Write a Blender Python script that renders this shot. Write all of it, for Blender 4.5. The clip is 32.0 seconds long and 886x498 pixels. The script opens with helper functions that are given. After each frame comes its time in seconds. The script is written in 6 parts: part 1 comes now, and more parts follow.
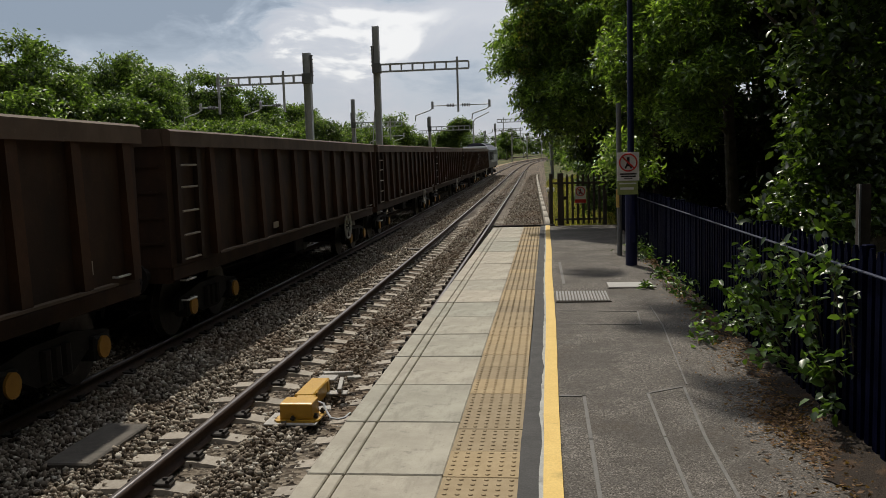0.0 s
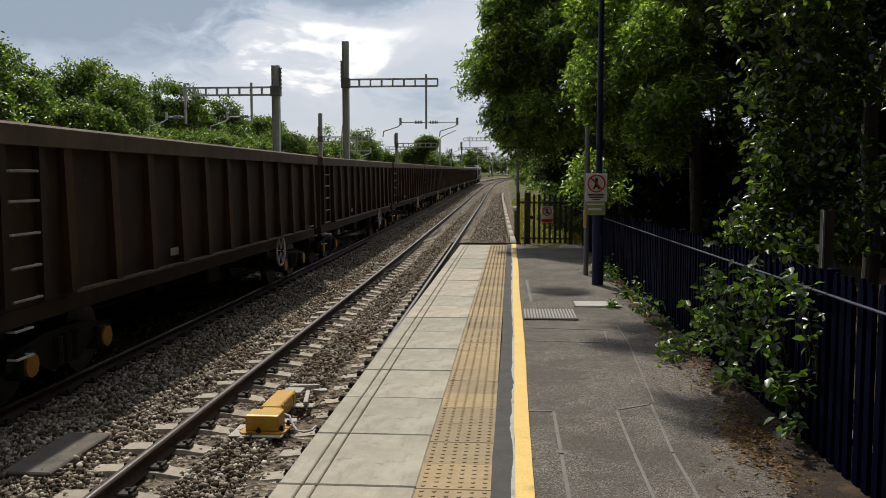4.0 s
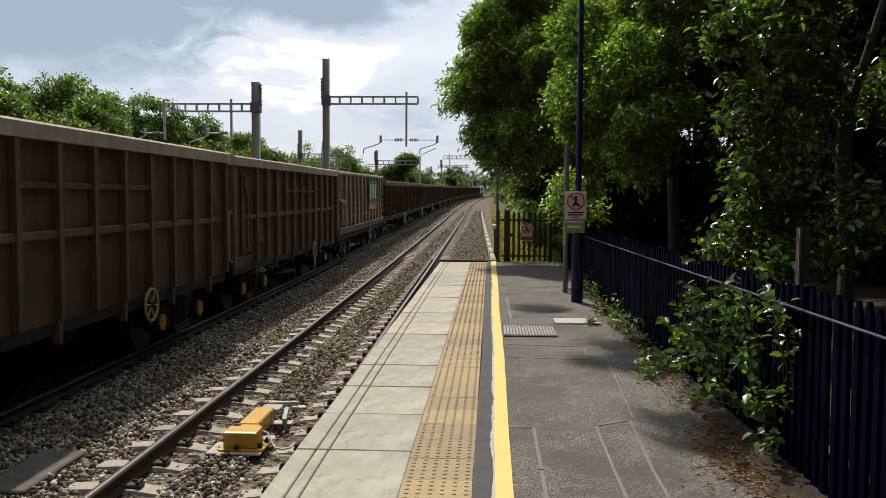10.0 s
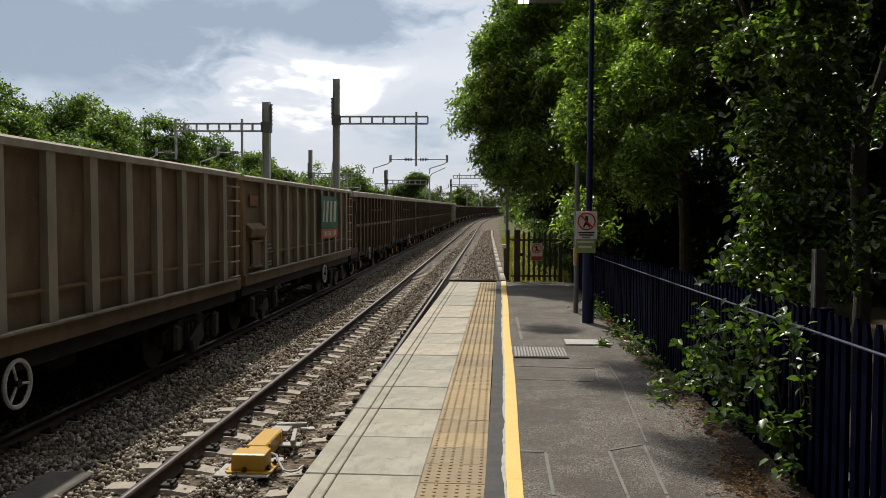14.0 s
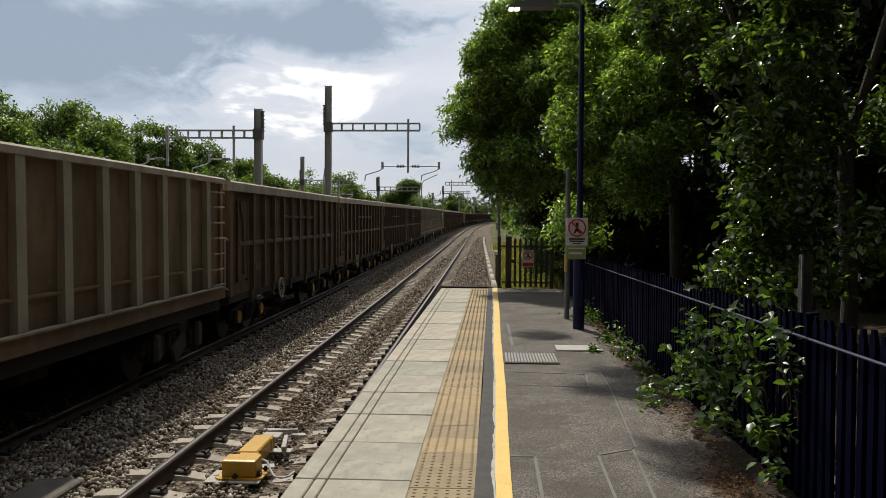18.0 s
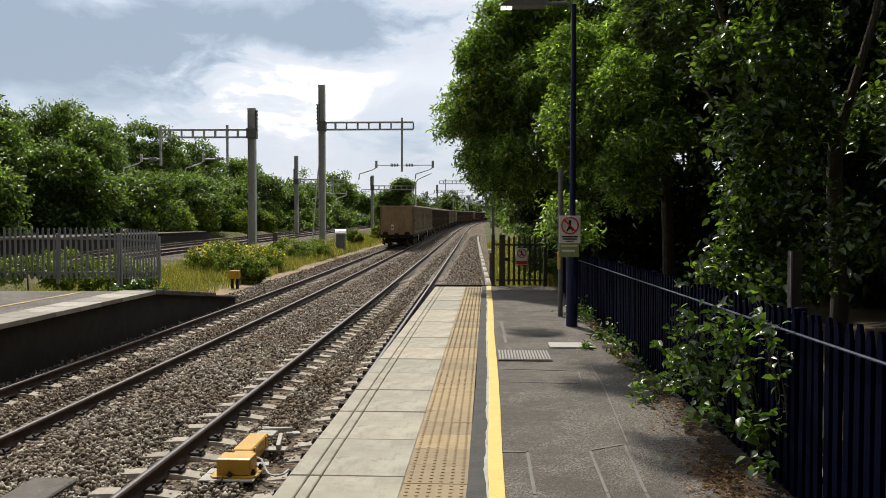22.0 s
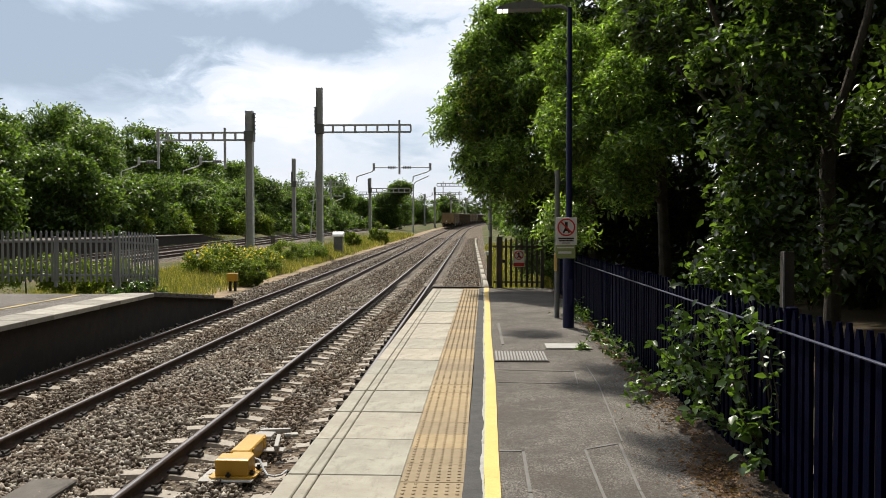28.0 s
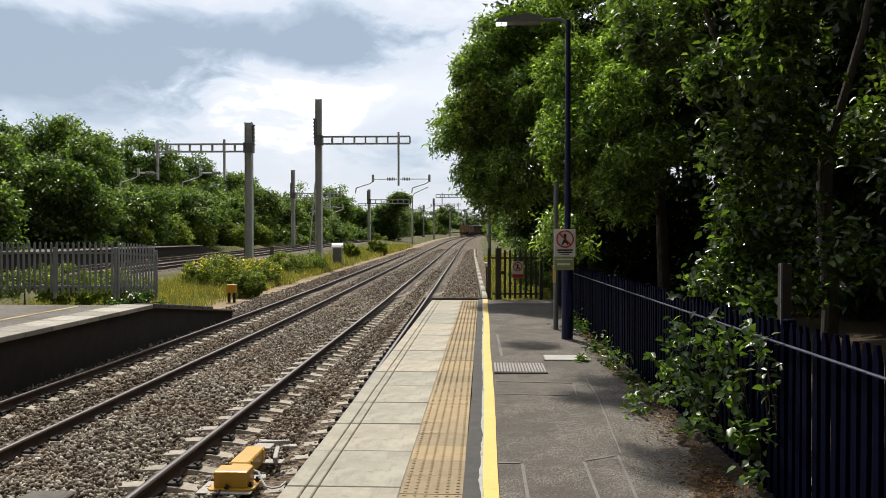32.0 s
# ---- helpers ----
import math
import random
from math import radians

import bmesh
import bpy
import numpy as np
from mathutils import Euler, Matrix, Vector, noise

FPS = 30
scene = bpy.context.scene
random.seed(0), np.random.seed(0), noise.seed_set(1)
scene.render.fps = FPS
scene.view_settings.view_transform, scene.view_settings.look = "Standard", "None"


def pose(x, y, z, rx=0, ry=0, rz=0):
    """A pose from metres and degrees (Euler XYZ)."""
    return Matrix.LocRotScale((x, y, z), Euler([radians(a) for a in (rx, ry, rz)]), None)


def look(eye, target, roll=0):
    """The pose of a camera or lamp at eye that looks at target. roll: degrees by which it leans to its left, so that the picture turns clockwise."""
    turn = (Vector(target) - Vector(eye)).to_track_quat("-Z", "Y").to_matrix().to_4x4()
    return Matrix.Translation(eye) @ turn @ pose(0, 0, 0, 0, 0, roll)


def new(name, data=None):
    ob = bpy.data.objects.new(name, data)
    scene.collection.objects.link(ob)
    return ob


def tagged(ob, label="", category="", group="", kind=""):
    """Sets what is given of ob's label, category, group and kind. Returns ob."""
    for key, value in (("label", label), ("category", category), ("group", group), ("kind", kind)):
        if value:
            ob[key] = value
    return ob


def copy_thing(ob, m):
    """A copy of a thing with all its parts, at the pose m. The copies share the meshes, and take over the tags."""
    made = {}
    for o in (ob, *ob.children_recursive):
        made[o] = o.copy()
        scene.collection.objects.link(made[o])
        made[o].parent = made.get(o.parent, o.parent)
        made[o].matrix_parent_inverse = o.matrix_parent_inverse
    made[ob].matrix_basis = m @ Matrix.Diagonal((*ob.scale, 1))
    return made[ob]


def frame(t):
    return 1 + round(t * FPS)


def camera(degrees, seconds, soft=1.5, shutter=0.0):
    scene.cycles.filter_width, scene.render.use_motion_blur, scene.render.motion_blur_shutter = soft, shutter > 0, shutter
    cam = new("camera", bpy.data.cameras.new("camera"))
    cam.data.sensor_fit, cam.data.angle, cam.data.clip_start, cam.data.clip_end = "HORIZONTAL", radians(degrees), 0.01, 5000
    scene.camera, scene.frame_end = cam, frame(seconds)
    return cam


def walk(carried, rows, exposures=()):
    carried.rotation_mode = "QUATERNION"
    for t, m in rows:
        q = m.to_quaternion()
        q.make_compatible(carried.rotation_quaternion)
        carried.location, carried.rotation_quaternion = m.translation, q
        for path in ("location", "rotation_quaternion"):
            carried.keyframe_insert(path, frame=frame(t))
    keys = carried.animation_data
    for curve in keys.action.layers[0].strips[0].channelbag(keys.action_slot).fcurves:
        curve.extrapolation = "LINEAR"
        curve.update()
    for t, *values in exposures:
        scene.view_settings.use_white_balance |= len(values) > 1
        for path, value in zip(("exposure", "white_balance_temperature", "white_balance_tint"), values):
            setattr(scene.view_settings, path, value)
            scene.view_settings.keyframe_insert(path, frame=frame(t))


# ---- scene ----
cam = camera(54.88, 32.0, soft=0.55)

# seconds, place, then yaw, pitch and roll in degrees
PATH = (
    (0, 0.046, 0.155, 1.643, 6.769, -5.866, -1.704),
    (0.5, -0.002, 0.154, 1.654, 6.335, -5.846, -1.398),
    (1, -0.022, 0.147, 1.665, 6.086, -5.613, -0.898),
    (1.5, -0.019, 0.164, 1.663, 5.964, -5.435, -0.569),
    (2, -0.022, 0.184, 1.665, 5.864, -5.341, -0.501),
    (2.5, -0.024, 0.201, 1.664, 5.793, -5.341, -0.506),
    (3, -0.025, 0.188, 1.667, 5.554, -5.344, -0.606),
    (3.5, -0.032, 0.139, 1.647, 4.867, -5.110, -0.289),
    (5.5, -0.012, 0.007, 1.616, 3.589, -4.023, 0.086),
    (6, -0.019, -0.013, 1.613, 3.416, -3.962, 0.188),
    (6.5, -0.020, -0.016, 1.612, 3.294, -3.957, 0.233),
    (7, -0.019, 0.004, 1.610, 3.219, -3.971, 0.136),
    (7.5, -0.020, 0.016, 1.610, 3.164, -3.960, 0.169),
    (8, -0.027, 0.029, 1.612, 3.099, -3.952, 0.225),
    (8.5, -0.033, 0.035, 1.611, 3.043, -3.939, 0.242),
    (9, -0.027, 0.061, 1.611, 3.062, -3.895, 0.191),
    (9.5, -0.031, 0.076, 1.613, 3.001, -3.769, 0.199),
    (10, -0.037, 0.077, 1.618, 2.904, -3.571, 0.314),
    (10.5, -0.037, 0.098, 1.615, 2.845, -3.349, 0.501),
    (11, -0.038, 0.119, 1.613, 2.720, -3.119, 0.581),
    (11.5, -0.045, 0.130, 1.617, 2.521, -2.887, 0.679),
    (12, -0.051, 0.141, 1.621, 2.268, -2.659, 0.808),
    (12.5, -0.028, 0.175, 1.609, 2.212, -2.471, 0.735),
    (13, -0.015, 0.086, 1.624, 3.034, -2.356, 0.280),
    (13.5, -0.026, 0.098, 1.631, 3.632, -2.312, 0.233),
    (14, -0.048, 0.135, 1.628, 3.546, -2.287, 0.363),
    (14.5, -0.065, 0.176, 1.621, 3.382, -2.249, 0.424),
    (16.5, -0.028, 0.097, 1.616, 3.121, -2.074, 0.325),
    (17, -0.030, 0.099, 1.617, 3.062, -2.004, 0.385),
    (17.5, -0.032, 0.102, 1.621, 3.035, -1.922, 0.401),
    (18, -0.031, 0.105, 1.621, 3.023, -1.821, 0.359),
    (18.5, -0.034, 0.097, 1.621, 3.004, -1.728, 0.306),
    (19, -0.035, 0.102, 1.622, 2.998, -1.696, 0.293),
    (19.5, -0.031, 0.133, 1.621, 2.985, -1.715, 0.202),
    (20, -0.027, 0.159, 1.621, 2.983, -1.732, 0.084),
    (20.5, -0.027, 0.163, 1.622, 2.981, -1.759, 0.086),
    (21, -0.024, 0.143, 1.612, 2.909, -1.768, 0.079),
    (21.5, -0.019, 0.109, 1.610, 2.762, -1.828, 0.121),
    (22, -0.013, 0.063, 1.616, 2.653, -1.908, 0.109),
    (22.5, -0.008, 0.034, 1.612, 2.578, -1.931, 0.104),
    (23, -0.007, 0.018, 1.610, 2.529, -1.944, 0.137),
    (23.5, -0.004, 0.010, 1.612, 2.517, -1.960, 0.065),
    (24, -0.008, 0.010, 1.612, 2.513, -1.950, 0.106),
    (24.5, -0.011, 0.011, 1.609, 2.501, -1.928, 0.138),
    (25, -0.013, 0.006, 1.608, 2.487, -1.899, 0.182),
    (25.5, -0.012, 0.011, 1.609, 2.493, -1.892, 0.142),
    (27.5, -0.001, -0.000, 1.615, 2.511, -1.861, 0.035),
    (28, 0.000, -0.000, 1.610, 2.503, -1.745, 0.000),
    (28.5, -0.005, -0.012, 1.613, 2.467, -1.644, -0.009),
    (29, -0.002, -0.019, 1.613, 2.461, -1.560, 0.003),
    (29.5, 0.001, -0.021, 1.612, 2.468, -1.454, 0.004),
    (30, 0.002, -0.024, 1.611, 2.451, -1.339, -0.007),
    (30.5, -0.000, -0.028, 1.613, 2.441, -1.259, 0.050),
    (31, 0.000, -0.029, 1.617, 2.441, -1.167, 0.030),
    (31.5, -0.002, -0.032, 1.616, 2.431, -1.061, 0.051),
    (32, 0.001, -0.026, 1.616, 2.435, -0.988, 0.027),
)


def eye_pose(x, y, z, yaw, pitch, roll):
    ahead = Vector((-math.sin(radians(yaw)) * math.cos(radians(pitch)),
                    math.cos(radians(yaw)) * math.cos(radians(pitch)), math.sin(radians(pitch))))
    return look((x, y, z), Vector((x, y, z)) + ahead, roll)


EXPOSURES = ((0, -0.6), (3, -0.5), (6, -0.2), (9, -0.1), (13, -0.22), (18, -0.33), (21, -0.18), (24, -0.02), (28, 0.06), (32, -0.03))
walk(cam, [(r[0], eye_pose(*r[1:])) for r in PATH], EXPOSURES)

# ---- daylight: broken cloud, sun high ahead and a little to the left ----
SUN_AZ, SUN_EL = 19.0, 51.0  # degrees to the left of the platform's line, and up
sun_way = Vector((-math.sin(radians(SUN_AZ)) * math.cos(radians(SUN_EL)),
                  math.cos(radians(SUN_AZ)) * math.cos(radians(SUN_EL)), math.sin(radians(SUN_EL))))
sun = new("sun", bpy.data.lights.new("sun", "SUN"))
sun.data.energy, sun.data.angle, sun.data.color = 4.9, radians(0.9), (1.0, 0.93, 0.815)
sun.matrix_world = look((0, 0, 60), Vector((0, 0, 60)) - sun_way)


def build_world():
    world = bpy.data.worlds.new("sky")
    scene.world = world
    world.use_nodes = True
    nt = world.node_tree
    nt.nodes.clear()
    n, link = nt.nodes.new, nt.links.new

    def math_node(op, a, b=None, c=None):
        m = n("ShaderNodeMath")
        m.operation = op
        for i, v in enumerate((a, b, c)):
            if v is None:
                continue
            if isinstance(v, (int, float)):
                m.inputs[i].default_value = v
            else:
                link(v, m.inputs[i])
        return m.outputs[0]

    out, bg = n("ShaderNodeOutputWorld"), n("ShaderNodeBackground")
    sky = n("ShaderNodeTexSky")
    sky.sky_type, sky.sun_disc = "NISHITA", False
    sky.sun_elevation, sky.sun_rotation = radians(SUN_EL), radians(-SUN_AZ)
    sky.air_density, sky.dust_density = 1.0, 1.6
    tc, sep = n("ShaderNodeTexCoord"), n("ShaderNodeSeparateXYZ")
    link(tc.outputs["Generated"], sep.inputs[0])
    up = math_node("MAXIMUM", sep.outputs[2], 0.0)
    den = math_node("ADD", up, 0.34)
    comb = n("ShaderNodeCombineXYZ")
    link(math_node("DIVIDE", sep.outputs[0], den), comb.inputs[0])
    link(math_node("DIVIDE", sep.outputs[1], den), comb.inputs[1])

    def noise_node(scale, detail, rough, shift, distort=0.0):
        mp = n("ShaderNodeMapping")
        mp.inputs["Location"].default_value = shift
        link(comb.outputs[0], mp.inputs[0])
        t = n("ShaderNodeTexNoise")
        t.inputs["Scale"].default_value, t.inputs["Detail"].default_value = scale, detail
        t.inputs["Roughness"].default_value, t.inputs["Distortion"].default_value = rough, distort
        link(mp.outputs[0], t.inputs["Vector"])
        return t.outputs["Fac"]

    def ramp(fac, stops):
        r = n("ShaderNodeValToRGB")
        while len(r.color_ramp.elements) < len(stops):
            r.color_ramp.elements.new(0.5)
        for e, (p, c) in zip(r.color_ramp.elements, stops):
            e.position, e.color = p, (*c, 1)
        link(fac, r.inputs[0])
        return r.outputs[0]

    # cloud banks by bearing (degrees to the right) and height (degrees), with ragged edges
    deg = 180 / math.pi
    ragged = noise_node(7.0, 9.0, 0.6, (3.1, 0.55, 0.0), 0.4)
    billow = noise_node(3.1, 7.0, 0.55, (1.3, 2.4, 0.0), 0.5)
    az = math_node("MULTIPLY_ADD", ragged, 12.0, math_node("MULTIPLY", math_node("ARCTAN2", sep.outputs[0], sep.outputs[1]), deg))
    el = math_node("MULTIPLY_ADD", billow, 7.0, math_node("MULTIPLY", math_node("ARCSINE", sep.outputs[2]), deg))
    level = math_node("MULTIPLY_ADD", ragged, 0.5, math_node("MULTIPLY_ADD", billow, 0.9, 0.10))
    banks = ((-18.5, 13.8, 11.0, 3.8, 0.86), (-10.0, 17.0, 3.0, 2.4, -0.25), (-4.6, 16.8, 8.0, 2.8, 0.92), (-6.5, 12.6, 7.5, 1.9, -0.58), (-7.0, 8.0, 9.0, 2.2, 0.22), (4.0, 8.0, 6.0, 3.5, 0.24), (-33.0, 12.0, 9.0, 5.0, 0.4))
    for a0, e0, ra, re, w in banks:
        u = math_node("DIVIDE", math_node("SUBTRACT", az, a0), ra)
        v = math_node("DIVIDE", math_node("SUBTRACT", el, e0), re)
        q = math_node("ADD", math_node("MULTIPLY", u, u), math_node("MULTIPLY", v, v))
        level = math_node("SUBTRACT", level, math_node("MULTIPLY", math_node("EXPONENT", math_node("MULTIPLY", q, -1.0)), w))
    shade = ramp(level, [(0.14, (4.4, 5.4, 6.8)), (0.36, (6.4, 7.5, 9.0)), (0.49, (8.6, 9.4, 10.6)), (0.62, (9.2, 9.7, 10.8)), (0.82, (10.4, 10.8, 11.7)), (0.97, (15.5, 15.5, 15.5))])
    mix = n("ShaderNodeMix")
    mix.data_type = "RGBA"
    mix.inputs["Factor"].default_value = 0.88
    link(sky.outputs[0], mix.inputs["A"])
    link(shade, mix.inputs["B"])
    # cloud is brightest towards the sun and dull away from it
    dot = n("ShaderNodeVectorMath")
    dot.operation = "DOT_PRODUCT"
    link(tc.outputs["Generated"], dot.inputs[0])
    dot.inputs[1].default_value = sun_way
    lobe = n("ShaderNodeMapRange")
    lobe.interpolation_type = "SMOOTHSTEP"
    lobe.inputs["From Min"].default_value, lobe.inputs["From Max"].default_value = 0.12, 0.74
    lobe.inputs["To Min"].default_value, lobe.inputs["To Max"].default_value = 0.105, 1.32
    link(dot.outputs["Value"], lobe.inputs["Value"])
    tint = n("ShaderNodeMix")
    tint.data_type, tint.blend_type = "RGBA", "MULTIPLY"
    tint.inputs["Factor"].default_value = 1.0
    link(mix.outputs["Result"], tint.inputs["A"])
    link(lobe.outputs["Result"], tint.inputs["B"])
    link(tint.outputs["Result"], bg.inputs["Color"])
    bg.inputs["Strength"].default_value = 0.071
    link(bg.outputs[0], out.inputs[0])


build_world()


# ---- materials ----
class Mat:
    """A small builder of node materials."""

    def __init__(self, name, rough=0.8, metal=0.0, spec=0.4):
        self.m = bpy.data.materials.new(name)
        self.m.use_nodes = True
        self.nt = self.m.node_tree
        self.bsdf = self.nt.nodes["Principled BSDF"]
        self.bsdf.inputs["Roughness"].default_value = rough
        self.bsdf.inputs["Metallic"].default_value = metal
        self.bsdf.inputs["Specular IOR Level"].default_value = spec

    def n(self, kind):
        return self.nt.nodes.new(kind)

    def link(self, a, b):
        self.nt.links.new(a, b)

    def coords(self, what="Object", scale=(1, 1, 1)):
        tc, mp = self.n("ShaderNodeTexCoord"), self.n("ShaderNodeMapping")
        mp.inputs["Scale"].default_value = scale
        self.link(tc.outputs[what], mp.inputs[0])
        return mp.outputs[0]

    def noise(self, vec, scale, detail=4.0, rough=0.6):
        t = self.n("ShaderNodeTexNoise")
        t.inputs["Scale"].default_value, t.inputs["Detail"].default_value, t.inputs["Roughness"].default_value = scale, detail, rough
        self.link(vec, t.inputs["Vector"])
        return t.outputs["Fac"]

    def voronoi(self, vec, scale, out="Color"):
        t = self.n("ShaderNodeTexVoronoi")
        t.inputs["Scale"].default_value = scale
        self.link(vec, t.inputs["Vector"])
        return t.outputs[out]

    def ramp(self, fac, stops):
        r = self.n("ShaderNodeValToRGB")
        while len(r.color_ramp.elements) < len(stops):
            r.color_ramp.elements.new(0.5)
        for e, (p, c) in zip(r.color_ramp.elements, stops):
            e.position, e.color = p, (*c, 1)
        self.link(fac, r.inputs[0])
        return r.outputs[0]

    def mix(self, a, b, fac, mode="MIX"):
        x = self.n("ShaderNodeMix")
        x.data_type, x.blend_type = "RGBA", mode
        for v, sock in ((fac, x.inputs["Factor"]), (a, x.inputs["A"]), (b, x.inputs["B"])):
            if isinstance(v, (int, float)):
                sock.default_value = v
            elif isinstance(v, tuple):
                sock.default_value = (*v, 1)
            else:
                self.link(v, sock)
        return x.outputs["Result"]

    def colour(self, v):
        if isinstance(v, tuple):
            self.bsdf.inputs["Base Color"].default_value = (*v, 1)
        else:
            self.link(v, self.bsdf.inputs["Base Color"])
        return self

    def rough(self, v):
        self.link(v, self.bsdf.inputs["Roughness"])
        return self

    def bump(self, h, strength=0.4, dist=0.01):
        b = self.n("ShaderNodeBump")
        b.inputs["Strength"].default_value, b.inputs["Distance"].default_value = strength, dist
        self.link(h, b.inputs["Height"])
        self.link(b.outputs[0], self.bsdf.inputs["Normal"])
        return self

    def random(self):
        return self.n("ShaderNodeObjectInfo").outputs["Random"]

    def island(self):
        return self.n("ShaderNodeNewGeometry").outputs["Random Per Island"]


def worn(name, low, high, scale=6.0, rough=0.8, metal=0.0, bump=0.3, dist=0.006, stain=None, per_object=0.0, world_space=False, spec=0.4):
    """A colour that varies at two scales, with grain; stain: colour and share of large marks."""
    m = Mat(name, rough, metal, spec)
    vec = m.coords("Object")
    c = m.ramp(m.noise(vec, scale), [(0.3, low), (0.7, high)])
    fine = m.noise(vec, scale * 14, 3.0)
    c = m.mix(c, m.ramp(fine, [(0.25, tuple(v * 0.62 for v in low)), (0.75, tuple(min(1, v * 1.25) for v in high))]), 0.35)
    if stain:
        col, at = stain
        c = m.mix(c, col, m.ramp(m.noise(vec, scale * 0.35, 6.0, 0.7), [(at, (0, 0, 0)), (at + 0.12, (0.85, 0.85, 0.85))]))
    if per_object:
        g = m.ramp(m.random(), [(0.0, (1 - per_object,) * 3), (1.0, (1 + per_object * 0.4,) * 3)])
        c = m.mix(c, g, 1.0, "MULTIPLY")
    m.colour(c)
    m.bump(fine, bump, dist)
    return m.m


def leaf_material(name, dark, light, shine=0.35, thin=0.24, spec=0.35):
    """Leaves, each with its own green; thin: the share of light that goes through."""
    m = Mat(name, shine, 0.0, spec)
    # the last stop lifts a few leaves to sparkle like sunlit ones
    c = m.ramp(m.island(), [(0.0, dark), (0.55, tuple((a + b) / 2 for a, b in zip(dark, light))), (0.85, light), (1.0, tuple(v * 1.7 for v in light))])
    m.colour(c)
    tr, add = m.n("ShaderNodeBsdfTranslucent"), m.n("ShaderNodeMixShader")
    warm = m.mix(c, (1.0, 1.0, 0.25), 0.35, "MULTIPLY")
    gain = m.mix(warm, (2.2, 2.35, 1.0), 1.0, "MULTIPLY")
    m.link(gain, tr.inputs["Color"])
    add.inputs[0].default_value = thin
    out = m.nt.nodes["Material Output"]
    m.link(m.bsdf.outputs[0], add.inputs[1])
    m.link(tr.outputs[0], add.inputs[2])
    m.link(add.outputs[0], out.inputs[0])
    return m.m


def stone_material():
    m = Mat("ballast_stone", 0.9, 0.0, 0.25)
    c = m.ramp(m.island(), [(0.0, (0.046, 0.035, 0.026)), (0.32, (0.155, 0.124, 0.092)), (0.65, (0.325, 0.278, 0.218)), (0.9, (0.42, 0.38, 0.31)), (1.0, (0.64, 0.60, 0.52))])
    vec = m.coords("Object")
    c = m.mix(c, (0.17, 0.105, 0.06), m.ramp(m.noise(vec, 0.55, 4.0), [(0.45, (0, 0, 0)), (0.7, (0.55, 0.55, 0.55))]))
    m.colour(c)
    return m.m


def ballast_ground_material():
    m = Mat("ballast_bed", 0.95, 0.0, 0.2)
    vec = m.coords("Object")
    cell = m.voronoi(vec, 17.0, "Color")
    bw = m.n("ShaderNodeRGBToBW")
    m.link(cell, bw.inputs[0])
    c = m.ramp(bw.outputs[0], [(0.15, (0.03, 0.023, 0.017)), (0.5, (0.105, 0.084, 0.062)), (0.85, (0.25, 0.21, 0.16))])
    c = m.mix(c, (0.16, 0.10, 0.06), m.ramp(m.noise(vec, 0.4, 4.0), [(0.45, (0, 0, 0)), (0.7, (0.5, 0.5, 0.5))]))
    m.colour(c)
    m.bump(m.voronoi(vec, 17.0, "Distance"), 0.9, 0.03)
    return m.m


def grass_ground_material(name, a, b, dry):
    m = Mat(name, 0.95, 0.0, 0.15)
    vec = m.coords("Object")
    c = m.ramp(m.noise(vec, 1.3, 6.0, 0.7), [(0.3, a), (0.6, b)])
    c = m.mix(c, dry, m.ramp(m.noise(vec, 0.33, 5.0, 0.65), [(0.47, (0, 0, 0)), (0.62, (0.8, 0.8, 0.8))]))
    m.colour(c)
    m.bump(m.noise(vec, 25.0, 4.0), 0.8, 0.05)
    return m.m


def asphalt_material():
    m = Mat("platform_asphalt", 0.88, 0.0, 0.35)
    vec = m.coords("Object")
    grit = m.voronoi(vec, 125.0, "Color")
    bw = m.n("ShaderNodeRGBToBW")
    m.link(grit, bw.inputs[0])
    c = m.ramp(bw.outputs[0], [(0.1, (0.042, 0.037, 0.031)), (0.6, (0.150, 0.134, 0.116)), (0.95, (0.34, 0.308, 0.268))])
    c = m.mix(c, (0.072, 0.063, 0.053), m.ramp(m.noise(vec, 1.1, 7.0, 0.72), [(0.44, (0, 0, 0)), (0.58, (0.6, 0.75, 0.75))]))
    c = m.mix(c, (0.17, 0.155, 0.135), m.ramp(m.noise(vec, 22.0, 6.0, 0.8), [(0.52, (0, 0, 0)), (0.68, (0.5, 0.5, 0.5))]))
    c = m.mix(c, (0.20, 0.19, 0.175), m.ramp(m.noise(vec, 2.6, 6.0, 0.75), [(0.56, (0, 0, 0)), (0.7, (0.45, 0.45, 0.45))]))
    c = m.mix(c, (0.030, 0.026, 0.021), m.ramp(m.noise(vec, 62.0, 2.0, 0.6), [(0.60, (0, 0, 0)), (0.68, (0.7, 0.7, 0.7))]))
    c = m.mix(c, (0.085, 0.068, 0.050), m.ramp(m.noise(m.coords("Object", (1.0, 0.5, 1.0)), 2.1, 8.0, 0.8), [(0.52, (0, 0, 0)), (0.64, (0.55, 0.55, 0.55))]))
    m.colour(c)
    m.bump(m.noise(vec, 85.0, 5.0, 0.7), 1.0, 0.008)
    return m.m


